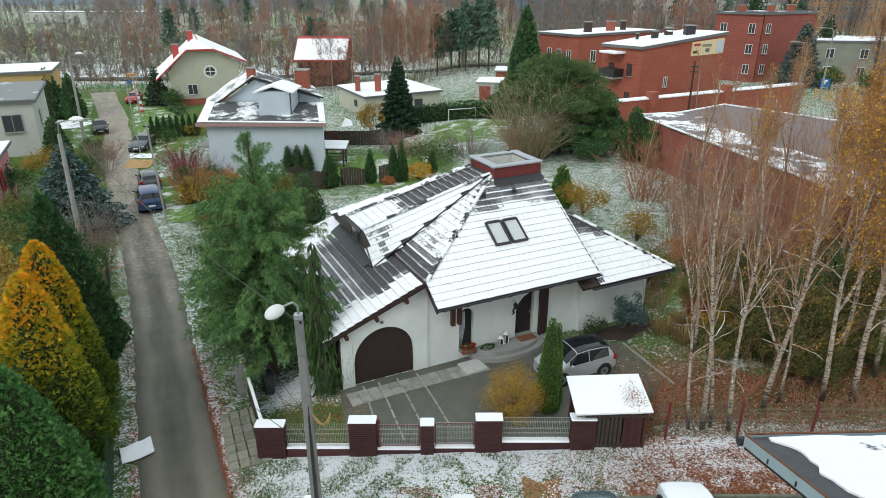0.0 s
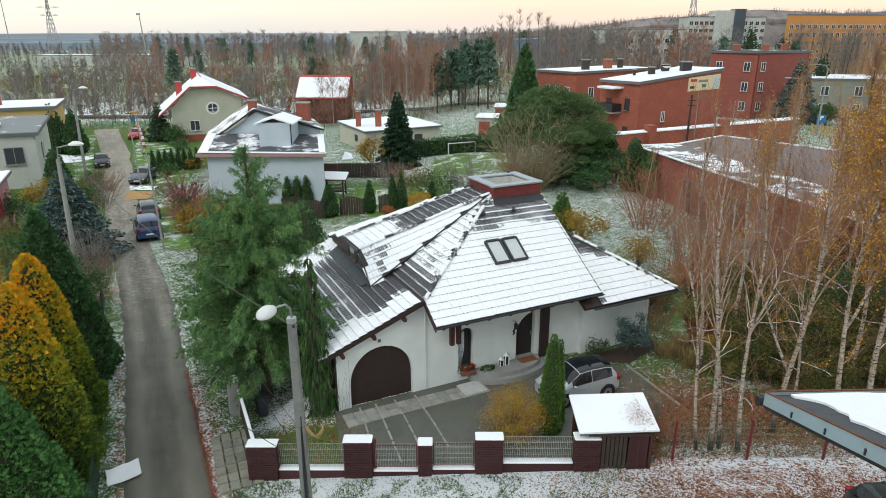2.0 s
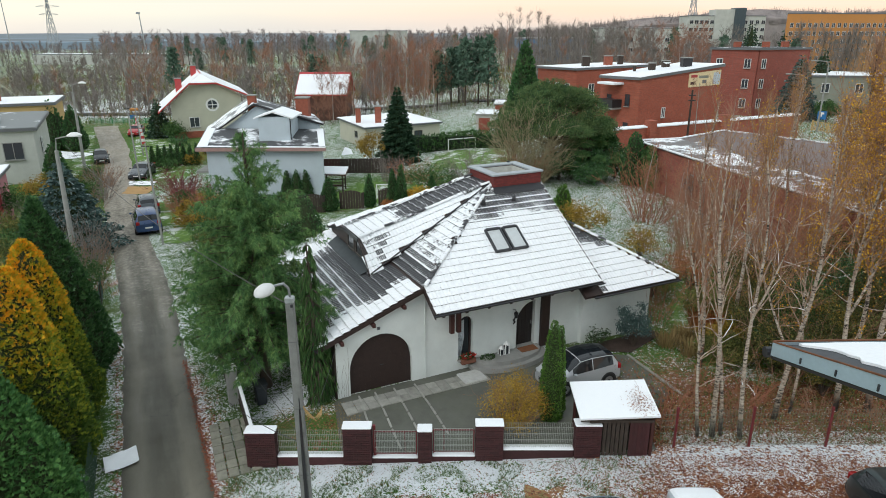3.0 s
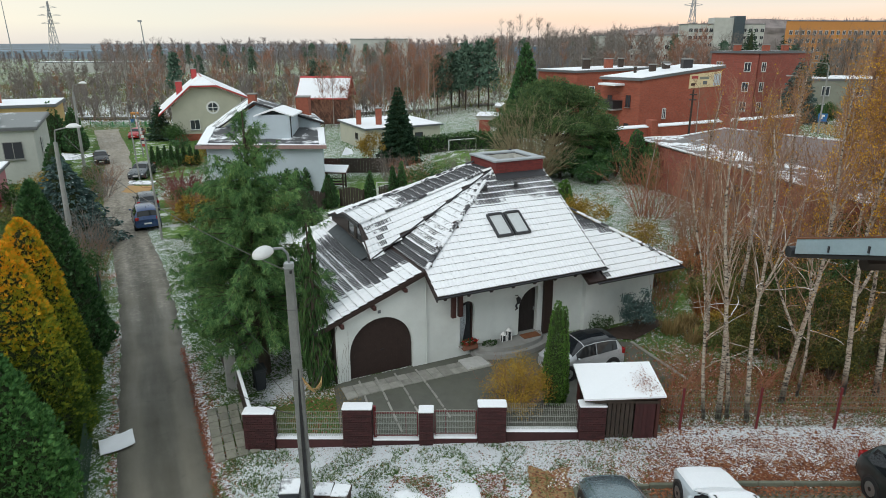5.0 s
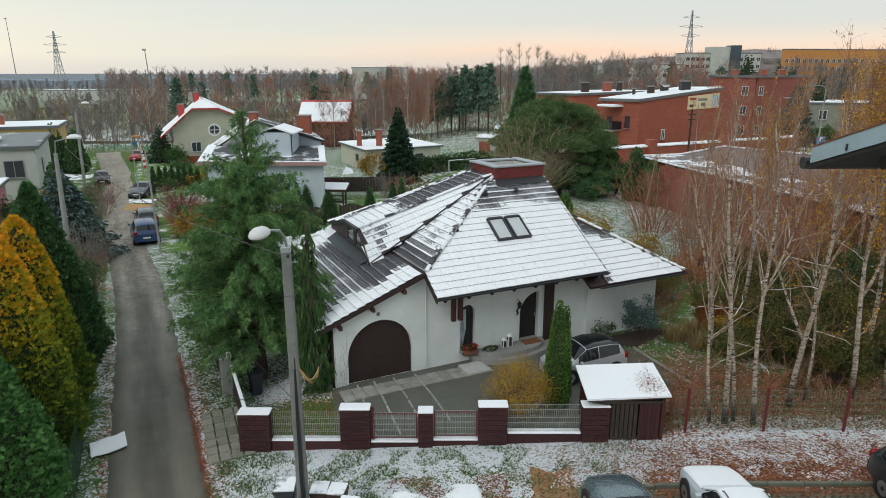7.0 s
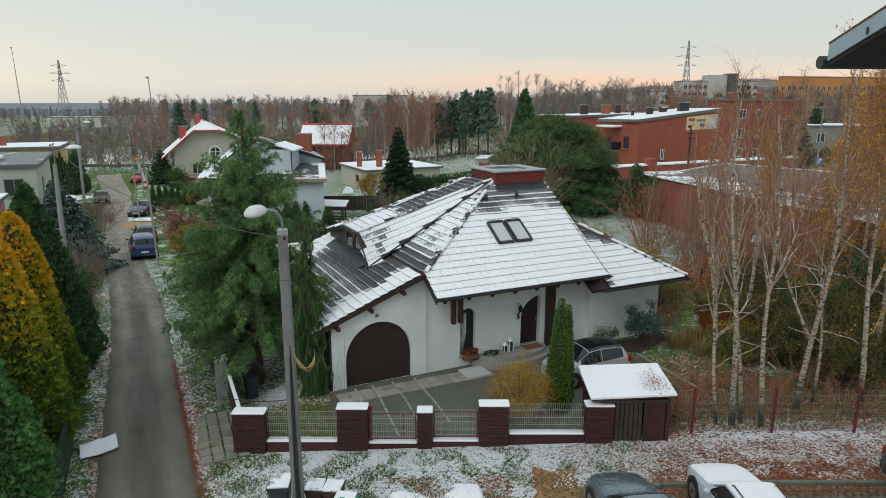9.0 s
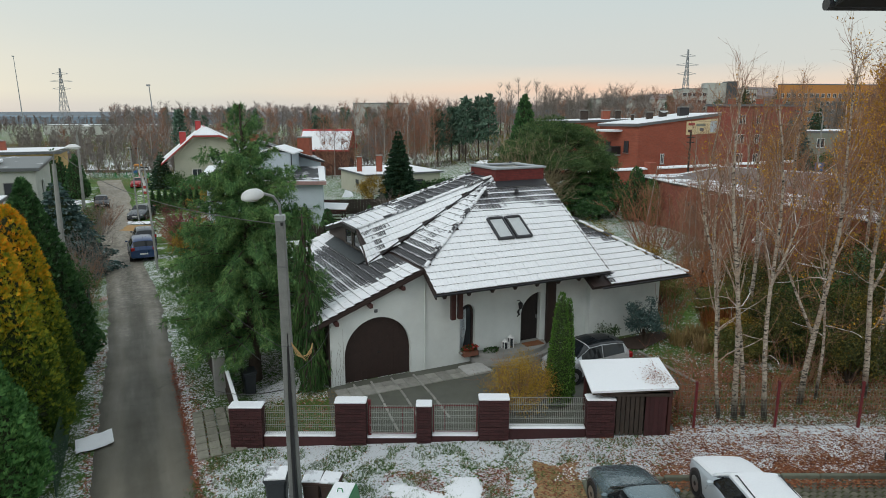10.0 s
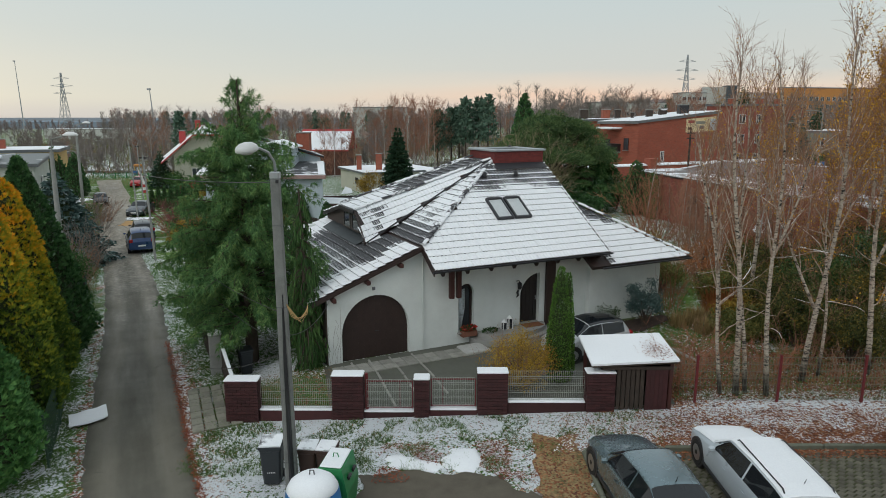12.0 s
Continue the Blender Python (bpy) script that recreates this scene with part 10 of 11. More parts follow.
for i, (x, y, h, w, mt, lb) in enumerate([(11.4, 23.4, 1.3, 2.2, M_oleaf, "low olive-green shrub under the birches"), (13.2, 24.6, 2.6, 2.8, M_thicket, "dark olive shrub under the birches"), (12.2, 26.8, 2.2, 2.6, M_oleaf, "olive-green shrub under the birches"), (14.6, 26.6, 3.0, 3.0, M_thicket, "dark olive shrub under the birches"), (16.8, 22.6, 2.6, 2.8, M_oleaf, "olive shrub with yellowing leaves"), (19.5, 24.0, 3.4, 3.4, M_oleaf, "olive shrub with yellowing leaves"), (10.6, 30.5, 1.6, 2.4, M_oleaf, "low olive shrub on the lawn"), (15.6, 24.2, 3.0, 3.0, M_oleaf, "olive shrub with yellowing leaves"), (14.0, 21.0, 2.2, 2.2, M_thicket, "dark olive shrub under the birches"), (18.2, 22.6, 3.4, 3.4, M_oleaf, "olive shrub with yellowing leaves"), (15.2, 22.4, 3.4, 2.8, M_thicket, "dark olive shrub between the birches"), (12.9, 22.6, 2.6, 2.4, M_thicket, "dark olive shrub between the birches"), (17.4, 24.4, 4.4, 3.4, M_thicket, "tall dark olive shrub between the birches"), (19.6, 29.0, 5.0, 4.6, M_thicket, "tall dark olive shrub in the thicket"), (14.4, 29.2, 3.2, 3.2, M_thicket, "dark olive shrub on the lawn"), (17.2, 27.4, 3.6, 3.8, M_thicket, "dark olive shrub in the thicket"), (21.4, 24.6, 4.4, 3.6, M_yleaf, "tall shrub with orange-yellow leaves"), (11.8, 24.6, 1.6, 2.0, M_bushleaf, "low ochre shrub in the thicket")]):
    leaf_bush(x, y, h, w, lb, mt, 160 + i, 8500, 0.085)
leaf_bush(9.3, 41.0, 2.8, 3.6, "olive-yellow shrub behind the house", M_bushleaf, 61, 2600, 0.13)
leaf_bush(11.6, 36.2, 2.0, 2.6, "ochre shrub on the snowy lawn", M_bushleaf, 62, 2000, 0.11)
bare_bush(7.6, 56.0, 6.4, 5.4, "tall bare shrub with straw-coloured stems", 63, 170, 10, plain("straw_stems", (0.30, 0.25, 0.15), 0.9, vary=0.3), th=2.6, leaf=1, leafmat=M_oleaf)
bare_bush(7.0, 55.5, 3.6, 4.0, "bare russet shrub by the lawn", 64, 50, 9, M_twig_red, th=1.8)
bare_bush(2.5, 58.0, 3.2, 5.0, "bare grey-green shrub by the lawn", 65, 60, 9, M_twig_grey, th=1.8)
bare_bush(-2.5, 60.0, 2.6, 5.0, "bare brown hedge shrub", 66, 60, 9, M_twig_red, th=1.8)
leaf_bush(-1.0, 57.0, 2.2, 5.0, "olive hedge shrub behind the roof", M_hedge, 67, 2600, 0.14)
bare_bush(14.5, 44.0, 4.5, 4.5, "bare brown shrub before the brick wall", 68, 60, 9, M_twig_red, th=1.6)
# pines beside the brick wall
def round_pine(x, y, h, w, z0, label, material, seed, clumps=30, n=420, size=0.26):
    """An old pine: bare lower trunk, forking limbs, rounded pads of needles under a domed crown."""
    rn = random.Random(seed)
    t = thing("pine_tree", label, "tree", at(x, y), "conifers")
    part("trunk", B().tube([(0, 0, -0.2), (0.15, 0, h * 0.4), (0.05, 0.1, h * 0.85)], [0.26, 0.19, 0.06], 9), M_bark, t)
    lb, nb_ = B(), B()
    for _ in range(clumps):
        a, k, e_ = rn.uniform(0, 6.2832), math.sqrt(rn.random()), rn.random()
        top = z0 + (h - z0) * math.sqrt(max(0.05, 1 - 0.92 * k * k)) - rn.uniform(0, 0.9)
        c = Vector((0.46 * w * k * math.cos(a), 0.46 * w * k * math.sin(a), top - (top - z0) * 0.6 * e_ * e_ - 0.4))
        fast_tube(lb, [Vector((0.1, 0, c.z * 0.62)), Vector((c.x * 0.5, c.y * 0.5, c.z * 0.85)), c], 0.07, 0.02, 5)
        rr = rn.uniform(0.085, 0.15) * w
        for _k in range(n):
            d = rand_dir(rn)
            p = c + Vector((d.x * rr, d.y * rr, d.z * rr * 0.36)) * rn.uniform(0.35, 1.0) ** 0.7
            up = (d + rand_dir(rn) * 0.8 + Vector((0, 0, 0.4))).normalized()
            blade(nb_, p, up, rand_dir(rn), size * rn.uniform(0.6, 1.3), size * 0.10)
    tagged(part("branching", lb, M_bark, t), kind="stuff")
    tagged(part("crown", nb_, material, t), kind="stuff")


M_old_pine = leafy("old_pine_needles", [(0.020, 0.052, 0.022), (0.056, 0.112, 0.044), (0.115, 0.18, 0.064), (0.21, 0.26, 0.09)])
round_pine(9.8, 58.8, 9.2, 10.4, 3.6, "spreading olive-green pine beside the brick wall", M_old_pine, 70, 90, 820)
round_pine(13.2, 58.2, 6.2, 5.4, 1.6, "lower dark pine beside the brick wall", M_pine, 71, 34, 700)
round_pine(6.6, 61.0, 7.4, 4.6, 2.8, "olive-green pine beside the lawn", M_old_pine, 72, 30, 700)
thuja(16.4, 55.2, 4.4, 0.9, M_thuja, "dark thuja before the brick wall", 73, 2600, 0.22, 0.4, 0.4)
thuja(8.1, 42.5, 2.8, 0.7, M_thuja_bright, "bright green thuja behind the chimney", 74, 1500, 0.2, 0.35, 0.6)
spruce(-4.9, 71.5, 8.2, 2.3, "dark green spruce in a garden", M_dspruce, 75, 13000, 0.32)
leaf_bush(-7.6, 70.5, 4.0, 3.4, "yellow-green garden shrub beside a spruce", M_bushleaf, 76, 1800, 0.2)
thuja(11.6, 95.0, 11.2, 2.3, M_thuja, "tall dark green pyramidal tree", 77, 3200, 0.5, 0.2, 0.75)
for i, (x, y, h) in enumerate([(-5.9, 51.2, 2.6), (-4.05, 51.4, 2.9), (-3.35, 51.45, 3.2), (-0.9, 53.0, 1.8), (-9.1, 50.6, 2.5), (-9.3, 41.8, 3.4)]):
    thuja(x, y, h, (0.40, 0.36, 0.40, 0.30, 0.65, 1.2)[i], M_thuja, "small green columnar thuja in the back garden", 80 + i, 1800, 0.15, 0.35, 0.6)
for i, (x, y) in enumerate([(-13.4, 54.9), (-12.6, 54.95), (-11.8, 55.0)]):
    thuja(x, y, 2.4, 0.45, M_thuja, "small dark thuja against the pale blue wall", 84 + i, 700, 0.17, 0.3, 0.6)
for i in range(8):
    thuja(-32.9 + 0.66 * i, 73.1 + 0.16 * i, 2.4, 0.29, M_thuja, "small upright thuja in a garden row", 90 + i, 900, 0.15, 0.3, 0.6)
leaf_bush(-1.95, 51.65, 1.4, 2.4, "bright orange-yellow bush in the garden", M_yleaf, 250, 2600, 0.1)
leaf_bush(-4.4, 50.6, 0.7, 1.3, "low rust-red bush by the fence panel", M_russet, 251, 900, 0.1)
bare_bush(-5.0, 60.6, 3.0, 3.0, "bare grey fruit tree with snow on its twigs", 252, 34, 10, M_twig_grey, th=1.6)
M_twig_purple = plain("purple_red_twigs", (0.20, 0.055, 0.06), 0.9, vary=0.4, scale=0.5, fine=8, relief=0)
bare_bush(-24.0, 58.5, 2.6, 4.5, "purple-red bare hedge shrub", 98, 80, 10, M_twig_purple, th=1.8)
bare_bush(-20.8, 54.0, 2.4, 3.6, "purple-red bare hedge shrub by the blue house", 253, 60, 10, M_twig_purple, th=1.8)
bare_bush(-18.2, 48.5, 2.8, 4.0, "russet bare shrub by the garden fence", 99, 60, 9, M_twig_red, th=1.6)
leaf_bush(-15.6, 44.0, 3.4, 4.4, "yellow-green shrub by the lane", M_bushleaf, 198, 3000, 0.13)
leaf_bush(-11.5, 38.0, 3.0, 4.0, "green garden shrub beside the house", M_hedge, 199, 2600, 0.13)
leaf_bush(-13.6, 39.2, 3.0, 3.4, "dark green garden shrub by the lane", M_hedge, 200, 2600, 0.13)
thuja(-48.8, 86.4, 5.6, 1.3, M_thuja, "dark green thuja by the far lane", 201, 1600, 0.32, 0.3, 0.6)
thuja(-51.8, 86.8, 6.3, 1.8, M_thuja, "dark green thuja by the far lane", 202, 1600, 0.32, 0.3, 0.6)
thuja(-38.6, 64.0, 4.2, 1.1, M_thuja, "dark slender conifer by the grey house", 203, 1200, 0.28, 0.3, 0.6)
spruce(-42.2, 97.5, 5.6, 2.0, "dark spruce beside the cream house", M_spruce, 204, 1500, 0.42)
leaf_bush(-38.6, 94.5, 2.6, 4.0, "clipped dark evergreen garden bush", M_hedge, 205, 1500, 0.24)
spruce(53.2, 100.0, 9.4, 3.5, "blue-green spruce by the brick houses", M_bluespruce, 206, 7000, 0.42)
spruce(58.6, 130.0, 14.6, 3.6, "tall dark spruce before the office block", M_dspruce, 208, 1800, 0.6)
spruce(64.9, 130.0, 13.0, 2.8, "tall dark spruce before the office block", M_dspruce, 209, 1500, 0.6)
spruce(62.0, 110.0, 10.0, 3.0, "dark spruce by the brick houses", M_spruce, 207, 1500, 0.5)


# shrubs in the gardens west of the lane
for i, (x, y, h, w, mt) in enumerate([(-30.0, 50.0, 3.0, 3.4, M_oleaf), (-31.5, 55.0, 2.6, 3.2, M_hedge), (-34.0, 59.5, 2.2, 3.4, M_oleaf), (-29.2, 46.5, 3.2, 3.0, M_thuja), (-36.2, 57.0, 2.8, 3.8, M_bushleaf), (-33.8, 49.0, 3.4, 3.6, M_hedge), (-38.0, 63.0, 1.8, 3.0, M_oleaf), (-36.5, 66.5, 1.6, 2.6, M_hedge)]):
    leaf_bush(x, y, h, w, "mixed garden shrub west of the lane", mt, 400 + i, 2600, 0.15)
for i, (x, y, h, w) in enumerate([(-28.0, 48.6, 3.0, 3.0), (-31.0, 57.5, 3.0, 3.4), (-33.5, 63.0, 2.6, 3.0), (-27.5, 43.8, 3.0, 2.8)]):
    bare_bush(x, y, h, w, "bare brown garden shrub west of the lane", 410 + i, 50, 9, M_twig_grey if i % 2 else M_twig, th=1.6)
# garden shrubs between the lane and the pale blue house
gs = random.Random(44)
for i in range(16):
    x, y = gs.uniform(-26, -13), gs.uniform(47, 54)
    x = max(x - (y - 47) * 0.45, lane_x(y) + 4.2)
    k = i % 4
    if k == 0:
        bare_bush(x, y, 1.8, 2.6, "russet bare garden shrub", 210 + i, 40, 8, M_twig_red, th=1.7)
    else:
        leaf_bush(x, y, gs.uniform(1.0, 2.2), gs.uniform(1.6, 3.0), ("clipped green garden shrub", "ochre autumn garden shrub", "dark evergreen garden shrub")[k - 1], (M_hedge, M_bushleaf, M_thuja)[k - 1], 210 + i, 900, 0.16)
for i, (x, y) in enumerate([(-30.5, 71.0), (-28.5, 74.5), (-25.0, 73.0), (-33.5, 79.0), (-30.0, 82.0), (-36.0, 88.5), (-22.0, 76.0), (-18.0, 80.0)]):
    leaf_bush(x, y, 1.3 + 0.2 * (i % 3), 3.0, "low garden shrub among the lawns", (M_hedge, M_bushleaf, M_thuja)[i % 3], 240 + i, 700, 0.2)


# ---- far woods, joined into a few stands
def wood(name, label, spots, kind, material, seed, hs, trunkmat=None):
    """A stand of far trees in one mesh."""
    rn = random.Random(seed)
    b = B()
    tr = B()
    for x, y in spots:
        h = rn.uniform(*hs)
        z = ground(x, y)
        base = Vector((x, y, z - 0.2))
        if kind in ("bare", "poplar"):
            ln = Vector((rn.gauss(0, 0.04), rn.gauss(0, 0.04), 1)) * h
            fast_tube(tr, [base, base + ln * 0.5, base + ln * 0.97], 0.011 * h, 0.015, 4)
            far = y > 190
            wide, nt = rn.uniform(0.13, 0.26) * (0.3 if kind == "poplar" else 1.0), 18 if far else 30
            tw = (0.00013 if far else 0.00012) * y
            for _ in range(20 if far else 30):
                f = rn.uniform(0.14, 0.9)
                p = base + ln * f
                a = rn.uniform(0, 6.2832)
                q = p + Vector((math.cos(a), math.sin(a), rn.uniform(0.5, 1.9))).normalized() * h * (0.05 + wide * (1 - f) ** 0.35)
                fast_tube(b, [p, q], 0.00016 * y, 0.00006 * y, 3)
                dx, dy, dz, hh = q.x - p.x, q.y - p.y, q.z - p.z, h * 0.1
                o = len(b.v)
                for k in range(nt):
                    g = rn.uniform(0.15, 1)
                    sx, sy, sz, c = p.x + dx * g, p.y + dy * g, p.z + dz * g, rn.uniform(-1, 1) * tw
                    b.v += [(sx - tw, sy - c, sz), (sx + tw, sy + c, sz), (sx + rn.gauss(0, 0.55) * hh, sy + rn.gauss(0, 0.55) * hh, sz + rn.uniform(-0.15, 1.0) * hh)]
                    b.f.append((o + 3 * k, o + 3 * k + 1, o + 3 * k + 2))
                b.m += [0] * nt
        elif kind == "pine":
            fast_tube(tr, [base, base + Vector((0, 0, h))], 0.018 * h, 0.03, 4)
            for _ in range(640):
                f = rn.uniform(0.35, 1.0)
                R = h * 0.17 * (1 - f) ** 0.5 + 0.3
                a = rn.uniform(0, 6.28)
                p = base + Vector((R * math.cos(a) * rn.random() ** 0.4, R * math.sin(a) * rn.random() ** 0.4, h * f))
                blade(b, p, (rand_dir(rn) + Vector((0, 0, 0.2))).normalized(), rand_dir(rn), 0.9, 0.24)
    ob = tagged(part(name, b, material), label, "trees", kind="stuff")
    tagged(part("trunks", tr, trunkmat or M_bark, ob), kind="stuff")


rw = random.Random(5)
scat = lambda n, x0, x1, y0, y1: [(rw.uniform(x0, x1), rw.uniform(y0, y1)) for _ in range(n)]
M_twig_far = plain("far_russet_twigs", (0.32, 0.155, 0.10), 0.9, vary=0.4, scale=0.15, fine=4, relief=0)
M_twig_gold = plain("golden_brown_twigs", (0.36, 0.20, 0.08), 0.9, vary=0.4, scale=0.2, fine=4, relief=0)
M_birch_far = plain("far_birch_trunk", (0.34, 0.31, 0.28), 0.9, vary=0.4, scale=0.4, fine=4, relief=0)
wood("far_woods", "bare grey-brown trees along the railway", scat(130, -100, -12, 116, 165), "bare", M_twig_grey, 1, (4.0, 7.5), M_birch_far)
wood("far_woods", "bare grey-brown trees beyond the gardens", scat(80, -18, 70, 122, 175), "bare", M_twig_grey, 2, (8, 12), M_birch_far)
wood("far_woods", "russet bare trees beyond the gardens", scat(26, -90, 70, 126, 210), "bare", M_twig_far, 3, (8, 12.5), M_birch_far)


def wedge(n, y0, y1, k0, k1):
    """Spots spread over a wedge of land that widens with the distance."""
    out = []
    for _ in range(n):
        y = y0 + (y1 - y0) * rw.random()
        out.append((y * rw.uniform(k0, k1), y))
    return out


# the haze of the distance is put into this greyed twig colour
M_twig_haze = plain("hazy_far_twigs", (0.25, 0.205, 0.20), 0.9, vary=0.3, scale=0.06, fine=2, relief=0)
wood("far_woods", "distant bare woods behind the railway", wedge(230, 190, 300, -0.52, 0.40), "bare", M_twig_grey, 4, (9, 14.0), M_birch_far)
wood("far_woods", "distant russet woods behind the railway", wedge(60, 190, 330, -0.50, 0.42), "bare", M_twig_far, 6, (9, 14.5), M_birch_far)
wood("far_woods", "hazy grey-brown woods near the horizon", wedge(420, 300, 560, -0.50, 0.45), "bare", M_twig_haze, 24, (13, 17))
wood("far_woods", "russet trees before the office block", [(0.30 * y + 2.2 * i, y) for i, y in enumerate((166, 172, 178, 169, 175, 181, 168, 174))], "bare", M_twig_far, 27, (12, 16.5), M_birch_far)
wood("far_woods", "grey bare trees behind the brick tenements", wedge(56, 150, 215, 0.14, 0.31), "bare", M_twig_grey, 28, (12, 16), M_birch_far)
wood("far_woods", "low bare scrub beyond the railway", wedge(90, 150, 300, -0.66, -0.48), "bare", M_twig_grey, 29, (4, 7), M_birch_far)
wood("far_woods", "low scattered woods on the western plain", wedge(120, 300, 560, -0.72, -0.48), "bare", M_twig_haze, 25, (6, 10))
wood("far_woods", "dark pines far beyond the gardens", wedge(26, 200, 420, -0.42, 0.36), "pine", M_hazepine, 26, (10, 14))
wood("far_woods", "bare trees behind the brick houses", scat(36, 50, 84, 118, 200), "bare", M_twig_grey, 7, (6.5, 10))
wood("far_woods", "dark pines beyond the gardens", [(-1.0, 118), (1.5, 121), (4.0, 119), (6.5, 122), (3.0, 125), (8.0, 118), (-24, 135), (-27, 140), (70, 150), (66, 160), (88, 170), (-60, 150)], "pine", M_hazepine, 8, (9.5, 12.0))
wood("far_woods", "russet birches beyond the flat-roofed house", [(-10, 112), (-8.5, 115), (-6, 113), (-4, 116), (-2.5, 112), (-12, 117), (-7, 119), (-18, 108), (-20, 112), (-15, 110), (33, 118), (36, 120), (39, 117), (-30, 112), (-26, 116), (-9.4, 113.5), (-7.4, 114.4), (-5.2, 114.6), (-3.4, 114), (-1.4, 115.4), (-9, 117.5), (-5.0, 118), (-0.6, 118), (40.5, 114), (42, 116), (43.6, 114.8), (41.2, 118), (44.8, 117.4)], "bare", M_twig_far, 9, (9.5, 13.5), M_birch_far)
wood("far_woods", "low bare thicket along the railway", scat(120, -100, 62, 114, 142), "bare", M_twig_grey, 11, (2.5, 4.5))

wood("far_woods", "slender bare poplars beyond the gardens", [(20 + 2.1 * i + 0.8 * math.sin(i * 2.1), 232 + 3 * (i % 3)) for i in range(9)], "poplar", M_twig_grey, 12, (18.5, 22.0))
wood("bare_trees", "russet bare trees before the brick houses", scat(9, 26, 54, 50, 72), "bare", M_twig_far, 14, (7, 11), M_birch_far)
wood("bare_trees", "golden brown trees before the brick houses", scat(8, 28, 54, 46, 72), "bare", M_twig_gold, 31, (7, 10.5), M_birch_far)
wood("bare_trees", "reddish saplings before the brick workshop", scat(26, 13.5, 23, 29, 46), "bare", M_twig_red, 15, (4, 6.5), M_birch_far)
wood("far_woods", "bare brown trees before the orange block", scat(150, 84, 175, 130, 226), "bare", M_twig_grey, 17, (11, 16))
wood("far_woods", "golden brown trees along the street by the olive house", scat(34, 62, 100, 92, 128), "bare", M_twig_gold, 30, (8, 12.5), M_birch_far)
# dark shrubs at the back of the birches
for i, (x, y, h, w) in enumerate([(15.2, 25.2, 3.4, 3.4), (17.6, 26.0, 4.0, 3.8), (20.2, 27.0, 4.4, 4.0), (13.4, 22.9, 2.0, 2.4), (22.8, 25.0, 4.6, 4.2), (18.4, 22.0, 2.6, 3.0)]):
    leaf_bush(x, y, h, w, "dense dark green evergreen behind the birches", M_thuja if i % 2 else M_hedge, 260 + i, 9000, 0.09)
    if i % 2 == 0:
        leaf_bush(x + 0.9, y - 1.4, h * 0.8, w * 0.7, "shrub hung with orange-yellow leaves", M_yleaf, 270 + i, 4200, 0.075, "autumn_shrub")
# leafy shrubs between the big pine and the lane, and before the red-roofed house
for i, (x, y, h, w) in enumerate([(-12.2, 34.0, 2.6, 3.0), (-13.2, 37.4, 3.2, 3.2), (-15.0, 40.4, 2.6, 2.8), (-13.0, 42.0, 3.2, 3.8), (-15.8, 44.0, 2.8, 3.2), (-12.2, 46.0, 2.6, 3.4)]):
    leaf_bush(x, y, h, w, "olive-green garden shrub with yellowing leaves" if i % 2 else "green leafy garden shrub", M_oleaf if i % 2 else M_hedge, 300 + i, 6000, 0.12)
wood("bare_trees", "brown trees before the red-roofed house", [(-24.5 + 1.3 * i, 106.5 + 1.1 * math.sin(i * 2.3)) for i in range(9)], "bare", M_twig_far, 16, (4.5, 7))
M_straw = leafy("straw_grass", [(0.14, 0.10, 0.04), (0.27, 0.19, 0.08), (0.38, 0.29, 0.14)])


def tall_grass(x, y, h, w, label, material, seed, n=900):
    """A clump of tall arching grass blades."""
    rn = random.Random(seed)
    t = thing("grass_clump", label, "grass", at(x, y), "grass clumps")
    b = B()
    for _ in range(n):
        a, k = rn.uniform(0, 6.2832), math.sqrt(rn.random())
        p = Vector((0.5 * w * k * math.cos(a), 0.5 * w * k * math.sin(a), -0.02))
        d = Vector((math.cos(a) * 0.35 * k + rn.gauss(0, 0.12), math.sin(a) * 0.35 * k + rn.gauss(0, 0.12), 1)).normalized()
        s = Vector((-d.y, d.x, 0)).normalized() * 0.012 if d.xy.length > 0.01 else Vector((0.012, 0, 0))
        L = h * rn.uniform(0.5, 1.0)
        m_, e_ = p + d * L * 0.6, p + d * L + Vector((d.x, d.y, -0.1)) * L * 0.25
        b.add([p - s, p + s, m_ + s, m_ - s, e_], [(0, 1, 2, 3), (3, 2, 4)])
    tagged(part("foliage", b, material, t), kind="stuff")


tall_grass(12.0, 26.6, 1.9, 1.6, "russet ornamental grass on the lawn", M_russet, 310)
tall_grass(13.0, 27.4, 1.6, 1.3, "russet ornamental grass on the lawn", M_russet, 311)
for i, (x, y) in enumerate([(9.7, 25.2), (10.4, 24.4), (10.6, 25.8)]):
    tall_grass(x, y, 0.75, 0.9, "dry straw-coloured grass beside the white wall", M_straw, 320 + i, 300)
for i, (x, y, h, w) in enumerate([(14.4, 23.8, 2.0, 2.2), (16.2, 28.6, 3.2, 3.2), (12.8, 31.2, 2.6, 2.8), (18.6, 30.6, 3.8, 3.6), (15.2, 33.6, 3.4, 3.2), (20.6, 33.4, 4.2, 3.8)]):
    leaf_bush(x, y, h, w, "russet-leaved shrub in the thicket", M_russet, 340 + i, 3200, 0.08, "autumn_shrub")
for i, (x, y, h, w, mt) in enumerate([(-24.6, 35.6, 3.4, 4.0, M_oleaf), (-26.8, 38.6, 3.2, 4.2, M_hedge), (-22.8, 32.8, 3.0, 3.2, M_thuja), (-28.6, 41.5, 3.0, 4.0, M_oleaf)]):
    leaf_bush(x, y, h, w, "rounded evergreen in the neighbour's garden", mt, 350 + i, 6000, 0.12)
